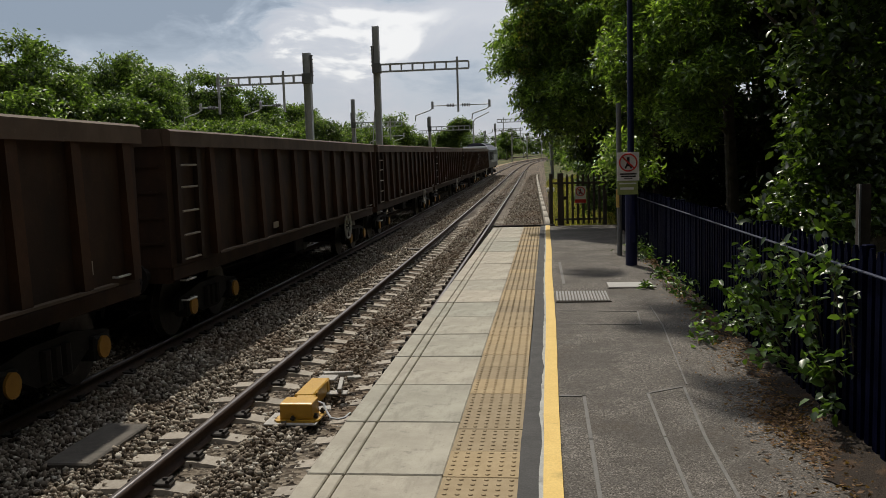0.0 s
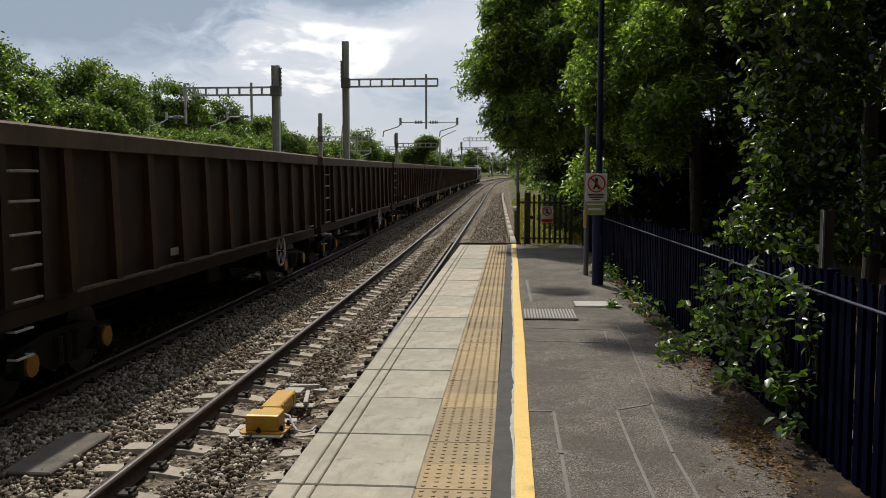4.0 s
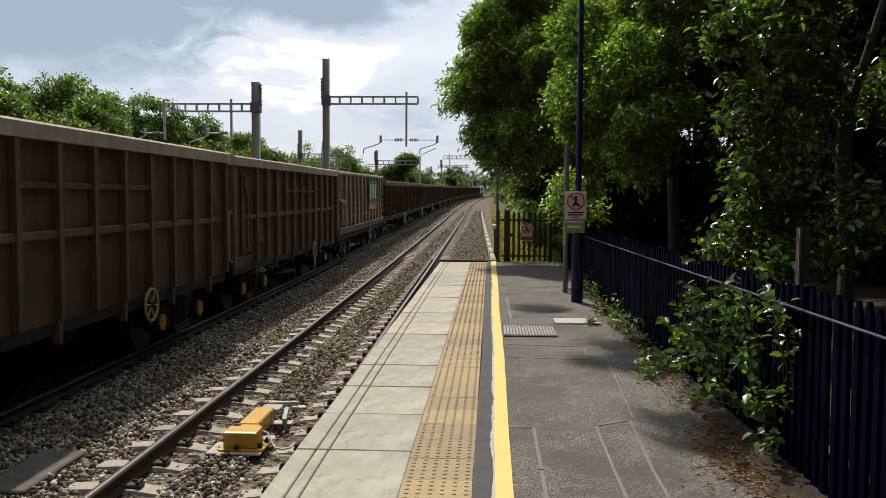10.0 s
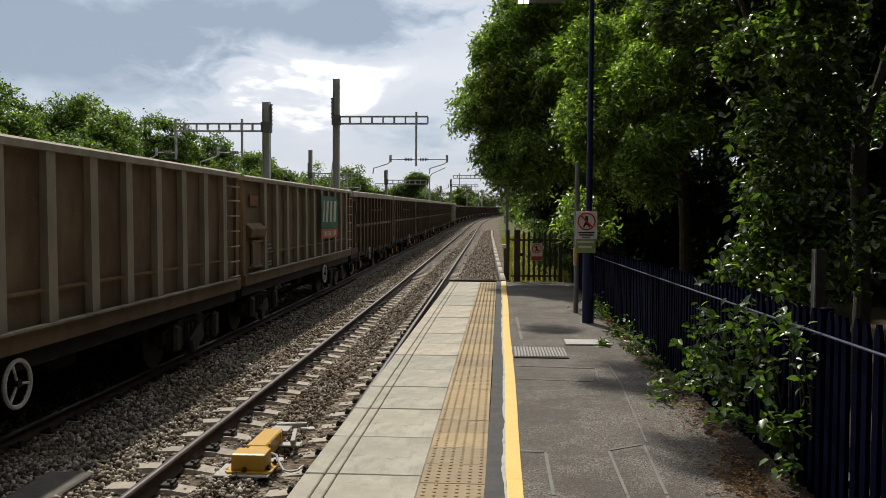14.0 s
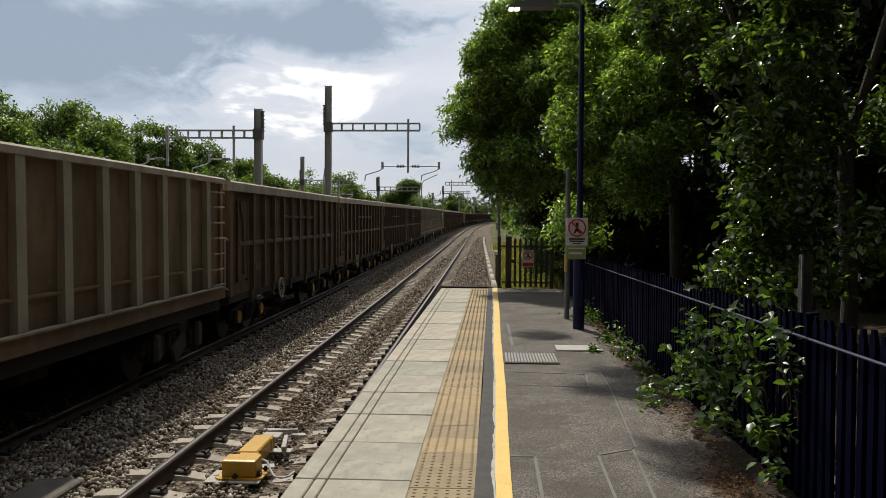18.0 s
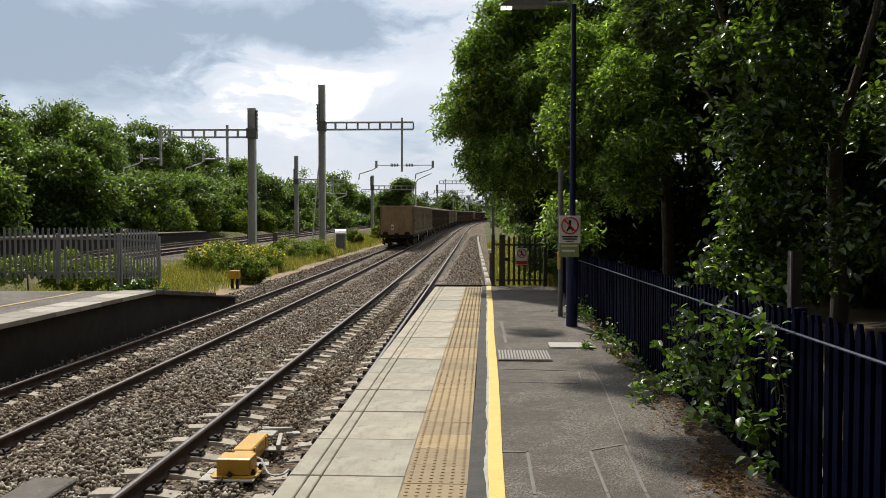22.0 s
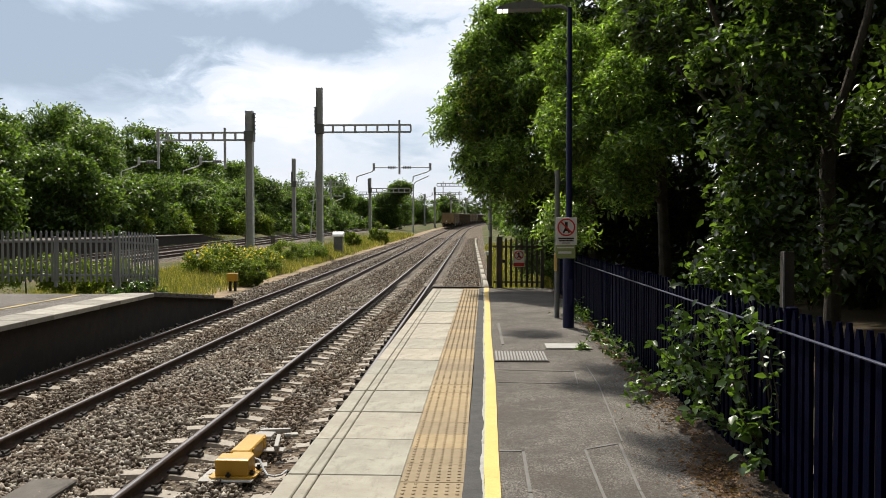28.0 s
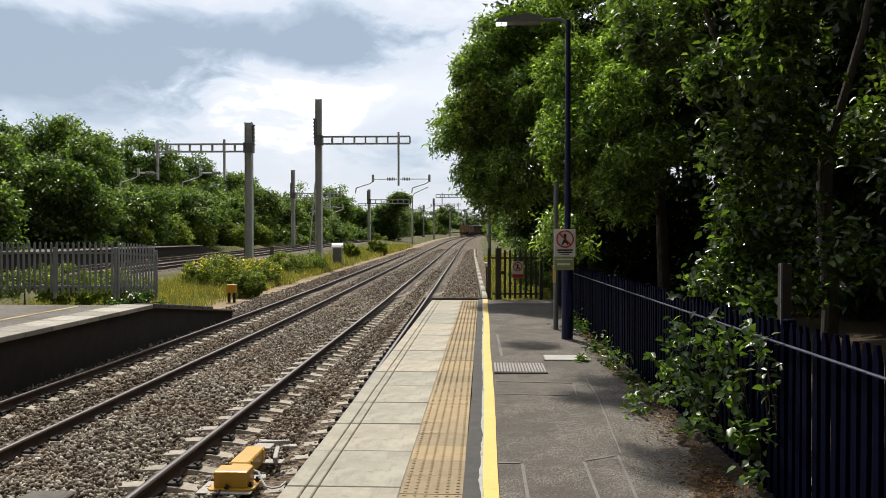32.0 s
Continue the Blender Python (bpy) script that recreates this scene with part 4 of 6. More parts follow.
    g = thing("notice_plate", (1.30, 13.09, 0), "yellow-green notice plate under the warning sign", "sign")
    bm = BM()
    box(bm, (0, 0, 1.17), (0.30, 0.008, 0.20), bev=0.002)
    part("plate", bm, M["sign_green"], g)
    bars(g, [(0, 1.235, 0.25, 0.02), (-0.01, 1.16, 0.2, 0.035)], -0.007, M["sign_white"])


build_lamp_post()


def build_gate():
    y = 21.35
    t = thing("palisade_gate", (0, y, 0), "brown steel palisade gate across the platform end", "gate")
    for x, w in ((0.25, 0.085), (0.435, 0.06), (0.51, 0.09), (1.55, 0.09)):
        b2 = BM()
        box(b2, (x, 0, 0.59), (w, 0.08, 1.36), bev=0.008)
        part("gate_post", b2, M["gate_steel"], t)
    pale = pale_mesh("pale", 0.058, 1.22, M["gate_steel"])
    for i in range(7):
        piece("pale", pale, t, pose(0.64 + i * 0.13, -0.02, 0.02 + 0.0))
    for z in (1.02, 0.13):
        bm = BM()
        box(bm, (0.93, 0.02, z), (1.2, 0.04, 0.05))
        part("rail", bm, M["gate_steel"], t)
    bm = BM()
    box(bm, (0.34, 0.01, 1.03), (0.14, 0.03, 0.04))
    part("bracket", bm, M["gate_steel"], t)
    bm = BM()
    box(bm, (0.585, -0.05, 0.66), (0.07, 0.05, 0.08), bev=0.01)
    part("lock_box", bm, M["clip"], t)
    s = thing("gate_sign", (0.96, y - 0.045, 0), "small prohibition sign with red foot, fixed to the gate", "sign")
    bm = BM()
    box(bm, (0, 0, 0.73), (0.28, 0.008, 0.42), bev=0.002)
    part("plate", bm, M["sign_white"], s)
    prohibition(s, 0.81, 0.105, -0.012)
    bm = BM()
    box(bm, (0, -0.006, 0.575), (0.27, 0.006, 0.09))
    part("red_panel", bm, M["sign_red"], s)
    # edging kerb of the path beyond
    k = thing("path_edging", (0, 0, 0), "weathered concrete edging curving beside the track", "kerb", kind="structure")
    def kerb_line(a):
        return 0.30 - 0.75 * min(1, (a - 24) / 55) ** 0.8, climb(a) - 0.47
    for i in range(20):
        vs = []
        for a in (24 + i * 3.2, 24 + (i + 1) * 3.2 - 0.004):
            u, z = kerb_line(a)
            vs += [(u - 0.08, a, z - 0.5), (u + 0.08, a, z - 0.5), (u + 0.08, a, z - 0.015), (u + 0.06, a, z), (u - 0.06, a, z), (u - 0.08, a, z - 0.015)]
        fs = [(j, (j + 1) % 6, 6 + (j + 1) % 6, 6 + j) for j in range(6)] + [(5, 4, 3, 2), (5, 2, 1, 0), (6, 7, 8, 11), (8, 9, 10, 11)]
        ob = new("edging_block", mesh_from("edging_block", vs, fs, M["concrete_pale"]))
        ob.parent = k
    # white-capped marker beyond the gate
    m = thing("marker_post", (0.33, 32, climb(32) - 0.75), "concrete marker post with a white cap", "marker post")
    bm = BM()
    box(bm, (0, 0, 0.55), (0.16, 0.16, 1.1), bev=0.01)
    part("shaft", bm, M["concrete_dark"], m)
    bm = BM()
    box(bm, (0, 0, 1.17), (0.3, 0.26, 0.16), bev=0.03)
    part("cap", bm, M["sign_white"], m, "white cap")
    # signal post
    p = thing("signal_post", (0.85, 70, climb(70) - 0.8), "slim dark signal post with a lit red lamp", "railway signal")
    bm = BM()
    tube(bm, (0, 0, 0), (0, 0, 4.6), 0.13, 0.11, 10)
    part("shaft", bm, M["galv_dark"], p)
    f = thing("far_signal", (-0.1, 250, climb(250) - 0.9), "distant railway signal showing red", "railway signal")
    f.matrix_basis = Matrix.Translation(on_line(2.2, 300)[0] + Vector((0, 0, -0.8)))
    bm = BM()
    tube(bm, (0, 0, 0), (0, 0, 5.0), 0.09, seg=8)
    part("shaft", bm, M["galv_dark"], f)
    bm = BM()
    box(bm, (0, -0.15, 4.6), (0.5, 0.2, 1.1), bev=0.03)
    part("signal_head", bm, M["sign_black"], f)
    bm = BM()
    disc(bm, (0, -0.28, 4.4), 0.16, 0.06, "Y", 14)
    part("red_lens", bm, M["signal_red"], f, "glowing red lens")


build_gate()


def build_grey_fence():
    f = thing("grey_palisade", (0, 0, 0), "galvanised grey palisade fence at the end of the opposite platform", "fence")
    pale = pale_mesh("pale", 0.06, 1.36, M["fence_galv"])
    runs = (((-14.6, 22.2, 0.0), (-9.65, 22.2, 0.0), 33), ((-9.61, 22.25, 0.0), (-9.27, 24.05, -0.12), 13))
    for (a, b, k) in runs:
        a, b = Vector(a), Vector(b)
        d = b - a
        turn = math.degrees(math.atan2(d.y, d.x))
        for i in range(k):
            p = a + d * ((i + 0.5) / k)
            piece("pale", pale, f, pose(p.x, p.y, p.z + 0.05, 0, 0, turn))
        n = 3 if a.x < -12 else 1
        for i in range(n + 1):
            p = a + d * (i / n)
            bm = BM()
            box(bm, (0, 0, 0.58), (0.07, 0.07, 1.36), bev=0.008)
            part("post", bm, M["fence_galv"], f).matrix_basis = pose(p.x, p.y + 0.04, p.z, 0, 0, turn)
        for z in (1.12, 0.22):
            bm = BM()
            side = Vector((-d.y, d.x, 0)).normalized() * 0.03
            m = (a + b) / 2 + side + Vector((0, 0, z))
            box(bm, (0, 0, 0), (d.length, 0.04, 0.055))
            ob = part("rail", bm, M["fence_galv"], f)
            ob.matrix_basis = Matrix.Translation(m) @ d.to_track_quat("X", "Z").to_matrix().to_4x4()


build_grey_fence()


def build_trackside():
    # a yellow cased machine between the rails of the near track
    t = thing("trackside_box", (-2.55, 8.6, -1.03), "yellow steel trackside machine case between the rails", "trackside box", turn=0)
    bm = BM()
    box(bm, (-0.05, 0.10, 0.008), (0.56, 0.42, 0.016), bev=0.004)
    part("base_plate", bm, M["concrete"], t, "pale dirty steel base plate")
    bm = BM()
    prism(bm, [(-0.20, -0.05), (0.20, -0.05), (0.24, 0.02), (0.24, 0.30), (-0.22, 0.30), (-0.24, 0.0)], 0.016, 0.034, "Z")
    part("flange", bm, M["box_yellow"], t)
    bm = BM()
    prism(bm, [(0.0, 0.034), (0.0, 0.195), (0.03, 0.205), (0.26, 0.205), (0.27, 0.034)], -0.178, 0.172, "X")
    bmesh.ops.bevel(bm, geom=list(bm.edges), offset=0.010, segments=2, affect="EDGES", profile=0.5)
    part("front_case", bm, M["box_yellow"], t, "rounded yellow cover")
    bm = BM()
    box(bm, (0.008, 0.335, 0.105), (0.22, 0.13, 0.16), bev=0.012)
    part("neck", bm, M["box_yellow"], t)
    bm = BM()
    box(bm, (-0.03, 0.76, 0.105), (0.22, 0.72, 0.175), bev=0.014)
    case = part("long_case", bm, M["box_yellow"], t, "long yellow cover")
    for y in (0.52, 1.0):
        bm = BM()
        box(bm, (0.084, y, 0.11), (0.016, 0.05, 0.15), bev=0.004)
        part("strap", bm, M["box_yellow"], case)
    for x, y in ((-0.03, -0.035), (0.19, 0.06), (0.21, 0.26), (-0.2, 0.2)):
        bm = BM()
        tube(bm, (x, y, 0.03), (x, y, 0.085), 0.015, seg=8)
        box(bm, (x, y, 0.055), (0.045, 0.045, 0.02))
        part("bolt", bm, M["clip"], t)
    for c, size, turn in (((0.03, 1.24, 0.15), (0.20, 0.24, 0.035), 0), ((0.10, 1.46, 0.15), (0.36, 0.05, 0.05), 12), ((0.02, 1.58, 0.13), (0.30, 0.05, 0.04), -6), ((0.20, 1.15, 0.10), (0.05, 0.55, 0.045), 10),
                          ((0.20, 0.98, 0.05), (0.24, 0.16, 0.02), 0), ((0.28, 1.52, 0.09), (0.16, 0.12, 0.03), 20), ((-0.06, 1.42, 0.13), (0.05, 0.36, 0.05), -8), ((0.16, 0.42, 0.03), (0.2, 0.14, 0.02), 15)):
        bm = BM()
        box(bm, c, size, Euler((0, 0, radians(turn))).to_matrix(), bev=0.006)
        part("lever", bm, M["concrete"], t, "pale steel lever")
    bm = BM()
    pts = [(0.17, 0.24, 0.16), (0.24, 0.20, 0.15), (0.30, 0.10, 0.09), (0.36, 0.02, 0.05), (0.44, 0.0, 0.04), (0.50, 0.06, 0.04), (0.52, 0.22, 0.04)]
    path_tube(bm, pts, 0.012, 6)
    part("cable", bm, M["galv"], t)
    # trough lid between the tracks
    s = thing("concrete_trough_lid", (-4.29, 7.78, -1.08), "dark weathered concrete cable trough lid in the ballast", "trough lid")
    bm = BM()
    box(bm, (0, 0, 0.04), (0.46, 1.2, 0.13), bev=0.015)
    part("lid", bm, M["concrete_dark"], s)
    s = thing("concrete_slab_low", (-3.95, 25.8, -1.07), "dark flat concrete lid lying between the tracks", "trough lid")
    bm = BM()
    box(bm, (0, 0, 0.04), (0.8, 0.35, 0.1), bev=0.012)
    part("lid", bm, M["concrete_dark"], s)
    # yellow marker box on posts
    t = thing("yellow_marker_box", (-9.2, 31.3, -0.98), "small yellow equipment box on dark legs in the grass", "equipment box")
    bm = BM()
    box(bm, (0, 0, 0.58), (0.36, 0.3, 0.3), bev=0.02)
    part("box", bm, M["box_yellow"], t)
    for x in (-0.09, 0.1):
        bm = BM()
        box(bm, (x, 0, 0.2), (0.09, 0.09, 0.46), bev=0.01)
        part("leg", bm, M["clip"], t)
    # pale cabinet beside the mast
    t = thing("line_cabinet", (-10.2, 61, -1.0), "grey lineside cabinet with a pale rounded lid", "cabinet")
    bm = BM()
    box(bm, (0, 0, 0.82), (0.62, 0.5, 1.64), bev=0.02)
    part("body", bm, M["galv_dark"], t)
    bm = BM()
    prism(bm, [(-0.3, 1.62), (0.3, 1.62), (0.3, 1.86), (0.1, 1.98), (-0.16, 1.86), (-0.3, 1.72)], -0.39, 0.39, "X")
    part("lid", bm, M["sign_white"], t, "pale rounded lid")
    # short posts by the far tracks
    for x, y in ((-19.9, 72), (-15.2, 62)):
        t = thing("short_post", (x, y, -0.45), "short weathered lineside post", "post")
        bm = BM()
        box(bm, (0, 0, 0.5), (0.3, 0.2, 1.3), bev=0.02)
        part("shaft", bm, M["concrete_dark"], t)


build_trackside()


# ---- overhead line masts ----
def h_section(bm, x, y, z0, z1, w, d, t=0.022):
    a, b, c = w / 2, w / 2 - t, t / 2
    e = d / 2
    prism(bm, [(x - a, y - e), (x - b, y - e), (x - b, y - c), (x + b, y - c), (x + b, y - e), (x + a, y - e),
               (x + a, y + e), (x + b, y + e), (x + b, y + c), (x - b, y + c), (x - b, y + e), (x - a, y + e)], z0, z1, "Z")


def cantilever(t, x0, y, z, reach, drop):
    """Insulated arm from a drop tube at x0 to a steady arm reach metres along."""
    g = 1 if reach > 0 else -1
    bm = BM()
    tube(bm, (x0 + 0.1 * g, y, z), (x0 + reach, y, z + 0.0), 0.035, seg=6)
    part("cantilever_tube", bm, M["galv"], t)
    bm = BM()
    for i in range(5):
        disc(bm, (x0 + g * (0.3 + 0.11 * i), y, z), 0.115, 0.05, "X", 10)
    part("insulator", bm, M["galv_dark"], t, "ribbed grey insulator")
    bm = BM()
    xr = x0 + reach
    path_tube(bm, [(xr, y, z + 0.25), (xr, y, z - 0.15), (xr - 0.2, y, z - 0.3), (xr - drop - 0.2, y, z - 0.6), (xr - drop - 0.25, y, z - 0.98)], 0.038, 6)
    part("registration_arm", bm, M["galv"], t)
    bm = BM()
    box(bm, (x0 + reach, y, z + 0.05), (0.16, 0.1, 0.5), bev=0.02)
    part("clamp", bm, M["galv"], t)


def build_mast(u, s, base, top, boom_z, boom_to, drop_u, label, width=0.42, arms=(), fine=True, beyond=0.0):
    p, h = on_line(0, s)
    t = thing("overhead_mast", (0, 0, 0), label, "overhead line mast", "overhead line masts")
    t.matrix_basis = Matrix.Translation(p) @ pose(0, 0, 0, 0, 0, math.degrees(h))
    bm = BM()
    h_section(bm, u, 0, base, top, width, width)
    part("column", bm, M["galv"], t, "grey steel H-section column")
    bm = BM()
    box(bm, (u, 0, base - 0.1), (width * 2.2, width * 2.0, 0.5), bev=0.03)
    part("base_block", bm, M["concrete_dark"], t)
    d = 1 if boom_to > u else -1
    a, b = u + d * width * 0.4, boom_to
    bm = BM()
    for z in (boom_z + 0.24, boom_z - 0.24):
        box(bm, ((a + b) / 2, 0, z), (abs(b - a), 0.14, 0.11))
    part("boom", bm, M["galv"], t, "double-railed steel boom")
    n = max(3, int(abs(b - a) / 0.68))
    for i in range(n + 1):
        x = a + (b - a) * i / n
        bm = BM()
        box(bm, (x, 0, boom_z), (0.13 if i % 2 else 0.10, 0.1, 0.42))
        part("boom_post", bm, M["galv"], t)
    bm = BM()
    box(bm, (u, 0, boom_z), (width * 1.35, width * 1.2, 0.66), bev=0.02)
    box(bm, (u - d * width * 0.55, 0, boom_z + 0.8), (0.16, 0.3, 1.2))
    part("bracket", bm, M["galv_dark"], t)
    if fine:
        for i in range(6):
            bm = BM()
            box(bm, (u - d * width * 0.62, 0, boom_z + 0.2 + i * 0.25), (0.22, 0.2, 0.07))
            part("bracket_bolt", bm, M["galv_dark"], t)
    for du, zlow, reaches in arms:
        bm = BM()
        box(bm, (du, 0, (boom_z + 0.55 + zlow) / 2), (0.13, 0.13, boom_z + 0.55 - zlow))
        part("drop_tube", bm, M["galv"], t)
        for r in reaches:
            cantilever(t, du, 0, zlow + 0.45, r, 0.95)
    return t


build_mast(-10.97, 58, -1.1, 10.55, 7.75, -4.72, -5.5, "tall galvanised overhead line mast with a boom over the tracks", arms=((-5.5, 4.65, (-1.75, 2.1)),))
build_mast(-14.98, 55, -1.1, 8.62, 6.98, -21.1, -17.0, "galvanised overhead line mast with a boom over the far tracks", width=0.46,
           arms=((-16.6, 4.9, (-1.6,)), (-21.0, 4.9, (-1.3,))))


def brace_cable():
    t = thing("stay_rod", (-11.6, 57.2, 0), "slim stay rod leaning against the overhead mast", "stay rod")
    bm = BM()
    tube(bm, (0.0, 0, -0.95), (0.42, 0.6, 5.2), 0.04, seg=6)
    part("rod", bm, M["galv"], t)
    bm = BM()
    box(bm, (-0.05, -0.1, -0.85), (0.6, 0.5, 0.45), bev=0.04)
    part("anchor_block", bm, M["concrete_dark"], t)


brace_cable()
# masts further along the line
build_mast(-21.1, 96, -0.6, 8.3, 5.4, -15.6, -17, "galvanised overhead mast behind the verge", 0.4, arms=((-16.9, 3.6, (-1.2, 1.5)),), fine=False)
build_mast(-14.0, 108, -0.9, 6.6, 5.05, -8.9, -9, "galvanised overhead mast beyond the bushes", 0.34, fine=False)
# the next boom reaches in from the other side
build_mast(1.45, 140, -1.0, 9.2, 6.9, -7.1, -6.1, "galvanised overhead mast with a boom from the wooded side", 0.4, arms=((-6.1, 4.9, (-1.8, 2.0)),), fine=False)
t = thing("slim_mast", (-11.0, 140, climb(140) - 0.9), "slim galvanised mast beside the line", "mast")
bm = BM()
tube(bm, (0, 0, 0), (0, 0, 7.9), 0.16, 0.12, 10)
part("shaft", bm, M["galv"], t)
bm = BM()
path_tube(bm, [(0, 0, 7.8), (0.4, 0, 8.3), (2.6, 0, 9.3)], 0.08, 6)
part("arm", bm, M["galv"], t)
for s in (196, 255, 315, 375, 435, 495):
    build_mast(-10.6, s, -1.0, 8.4, 6.9, -4.4, -5.2, "distant overhead line mast over the curve", 0.36, arms=((-4.9, 4.6, (-1.8, 2.0)),), fine=False)
for s in (205, 262, 320, 380, 440, 500):
    build_mast(1.6, s, -1.0, 7.2, 6.3, -1.6, -2.0, "distant lineside mast by the curve", 0.3, fine=False)
for s in (165, 225, 290, 350):
    build_mast(-15.5, s, -0.6, 7.6, 6.2, -23.5, -17, "distant mast over the far tracks", 0.36, fine=False)


# ---- trees, shrubs and grass ----
def leaf_mesh(name, centres, size, material, droop=0.4, jitter=0.35, aspect=0.5, fine=False):
    """One folded leaf at each centre, mostly face up; size is its length, a number or one each; fine leaves are rounder."""
    n = len(centres)
    size = size * rng.uniform(1 - jitter, 1 + jitter, n)
    d = rng.normal(size=(n, 3))
    d[:, 2] = d[:, 2] * 0.6 - droop
    d /= np.linalg.norm(d, axis=1, keepdims=True)
    side = np.cross(d, rng.normal(size=(n, 3)) * 0.6 + np.array([0.0, 0.0, 1.0]))
    side /= np.linalg.norm(side, axis=1, keepdims=True) + 1e-9
    nor = np.cross(side, d)
    L, Wd = size[:, None], size[:, None] * aspect * 0.5
    base = centres
    tip = centres + d * L - nor * L * 0.12
    k = np.arange(n)[:, None]
    if fine:
        low, high = centres + d * L * 0.3, centres + d * L * 0.68 - nor * L * 0.03
        up = nor * Wd * 0.3
        verts = np.stack([base, low + side * Wd + up, high + side * Wd * 0.8 + up, tip, high - side * Wd * 0.8 + up, low - side * Wd + up, (low + high) / 2], 1).reshape(-1, 3)
        faces = np.concatenate([k * 7 + np.array([[i, (i + 1) % 6, 6]]) for i in range(6)], 0)
    else:
        mid = centres + d * L * 0.45
        a, b = mid + side * Wd + nor * Wd * 0.35, mid - side * Wd + nor * Wd * 0.35
        verts = np.stack([base, a, tip, b], 1).reshape(-1, 3)
        faces = np.concatenate([k * 4 + np.array([[0, 1, 2]]), k * 4 + np.array([[0, 2, 3]])], 0)
    return mesh_from(name, verts, faces, material)


def crown_points(blobs, per, shell=0.55, spray=0.28, twigs=34, clump=None):
    """Leaf places: clumps on lumpy blobs (x, y, z, rx, ry, rz, share), each clump a spray of leafy twigs, with gaps between."""
    out = []
    for bx, by, bz, rx, ry, rz, share in blobs:
        size = clump or 0.30 * (rx + ry + rz) / 3
        n = max(2, int(per * share / (twigs * 16)))
        d = rng.normal(size=(n, 3))
        d /= np.linalg.norm(d, axis=1, keepdims=True)
        r = shell + (1 - shell) * rng.uniform(0, 1, n) ** 0.5
        lump = np.array([0.82 + 0.45 * noise.noise((v[0] * 2.1 + bx, v[1] * 2.1 + by, v[2] * 2.1 + bz)) for v in d])
        c = d * (r * lump)[:, None] * np.array([rx, ry, rz]) + np.array([bx, by, bz])
        big = size * rng.uniform(0.55, 1.3, n)
        # twigs of each clump, bent outwards and a little down at the tips
        e = rng.normal(size=(n, 16, 3))
        e /= np.linalg.norm(e, axis=2, keepdims=True)
        e[:, :, 2] = e[:, :, 2] * 0.55 + 0.12
        way = e + d[:, None, :] * 0.5
        way /= np.linalg.norm(way, axis=2, keepdims=True)
        along = rng.uniform(0.25, 1.0, (n, 16, twigs, 1)) ** 0.7
        pts = c[:, None, None, :] + way[:, :, None, :] * along * big[:, None, None, None] + rng.normal(size=(n, 16, twigs, 3)) * (spray * 0.30)
        pts[..., 2] -= 0.25 * big[:, None, None] * along[..., 0] ** 2
        out.append(pts.reshape(-1, 3))
    return np.concatenate(out)


def limb(bm, pts, r0, r1, seg=8):
    n = len(pts) - 1
    for i in range(n):
        tube(bm, pts[i], pts[i + 1], r0 + (r1 - r0) * i / n, r0 + (r1 - r0) * (i + 1) / n, seg, caps=(i == 0))


def build_tree(place, trunk, blobs, leaves, size, material, label, spray=0.28, name="tree", limbs=5, girth=0.14, shell=0.55, category="tree", twigs=34, clump=None, stems=None, aspect=0.5, fine=False):
    """Tapered trunk with limbs and a crown of many leaves."""
    x, y, z = place
    t = thing(name, place, label, category)
    bm = BM()
    h = trunk
    lean = Vector((random.uniform(-0.2, 0.2), random.uniform(-0.2, 0.2), 0))
    pts = [Vector((0, 0, -0.2)), Vector((0, 0, h * 0.3)) + lean * 0.4, Vector((0, 0, h * 0.65)) + lean, Vector((0, 0, h)) + lean * 1.3]
    if stems:
        pts = [Vector((0.0, 0, -0.2)), Vector((0.05, 0, h * 0.4)), Vector((-0.02, 0, h * 0.8)), Vector((0.0, 0, h))]
    limb(bm, pts, girth, girth * (0.8 if stems else 0.55), 12)
    part("trunk", bm, M["bark"], t)
    for way in stems or ():
        bm = BM()
        limb(bm, [Vector(v) for v in way], girth * 0.6, girth * 0.36, 9)
        part("limb", bm, M["bark"], t)
    for i in range(limbs):
        b = blobs[i % len(blobs)]
        start = pts[1] + (pts[3] - pts[1]) * random.uniform(0.25, 1.0)
        goal = Vector((b[0] - x, b[1] - y, b[2] - z)) + Vector((random.uniform(-1, 1) * b[3] * 0.6, random.uniform(-1, 1) * b[4] * 0.6, b[5] * random.uniform(0, 0.6)))
        mid = (start + goal) / 2 + Vector((random.uniform(-0.3, 0.3), random.uniform(-0.3, 0.3), 0.25))
        bm = BM()
        limb(bm, [start, mid, goal], girth * 0.45, girth * 0.12, 6)
        part("limb", bm, M["bark"], t)
    c = crown_points(blobs, leaves, shell, spray, twigs, clump) - np.array([x, y, z])
    ob = new("crown", leaf_mesh("crown", c, size, material, aspect=aspect, fine=fine))
    ob.parent = t
    return t


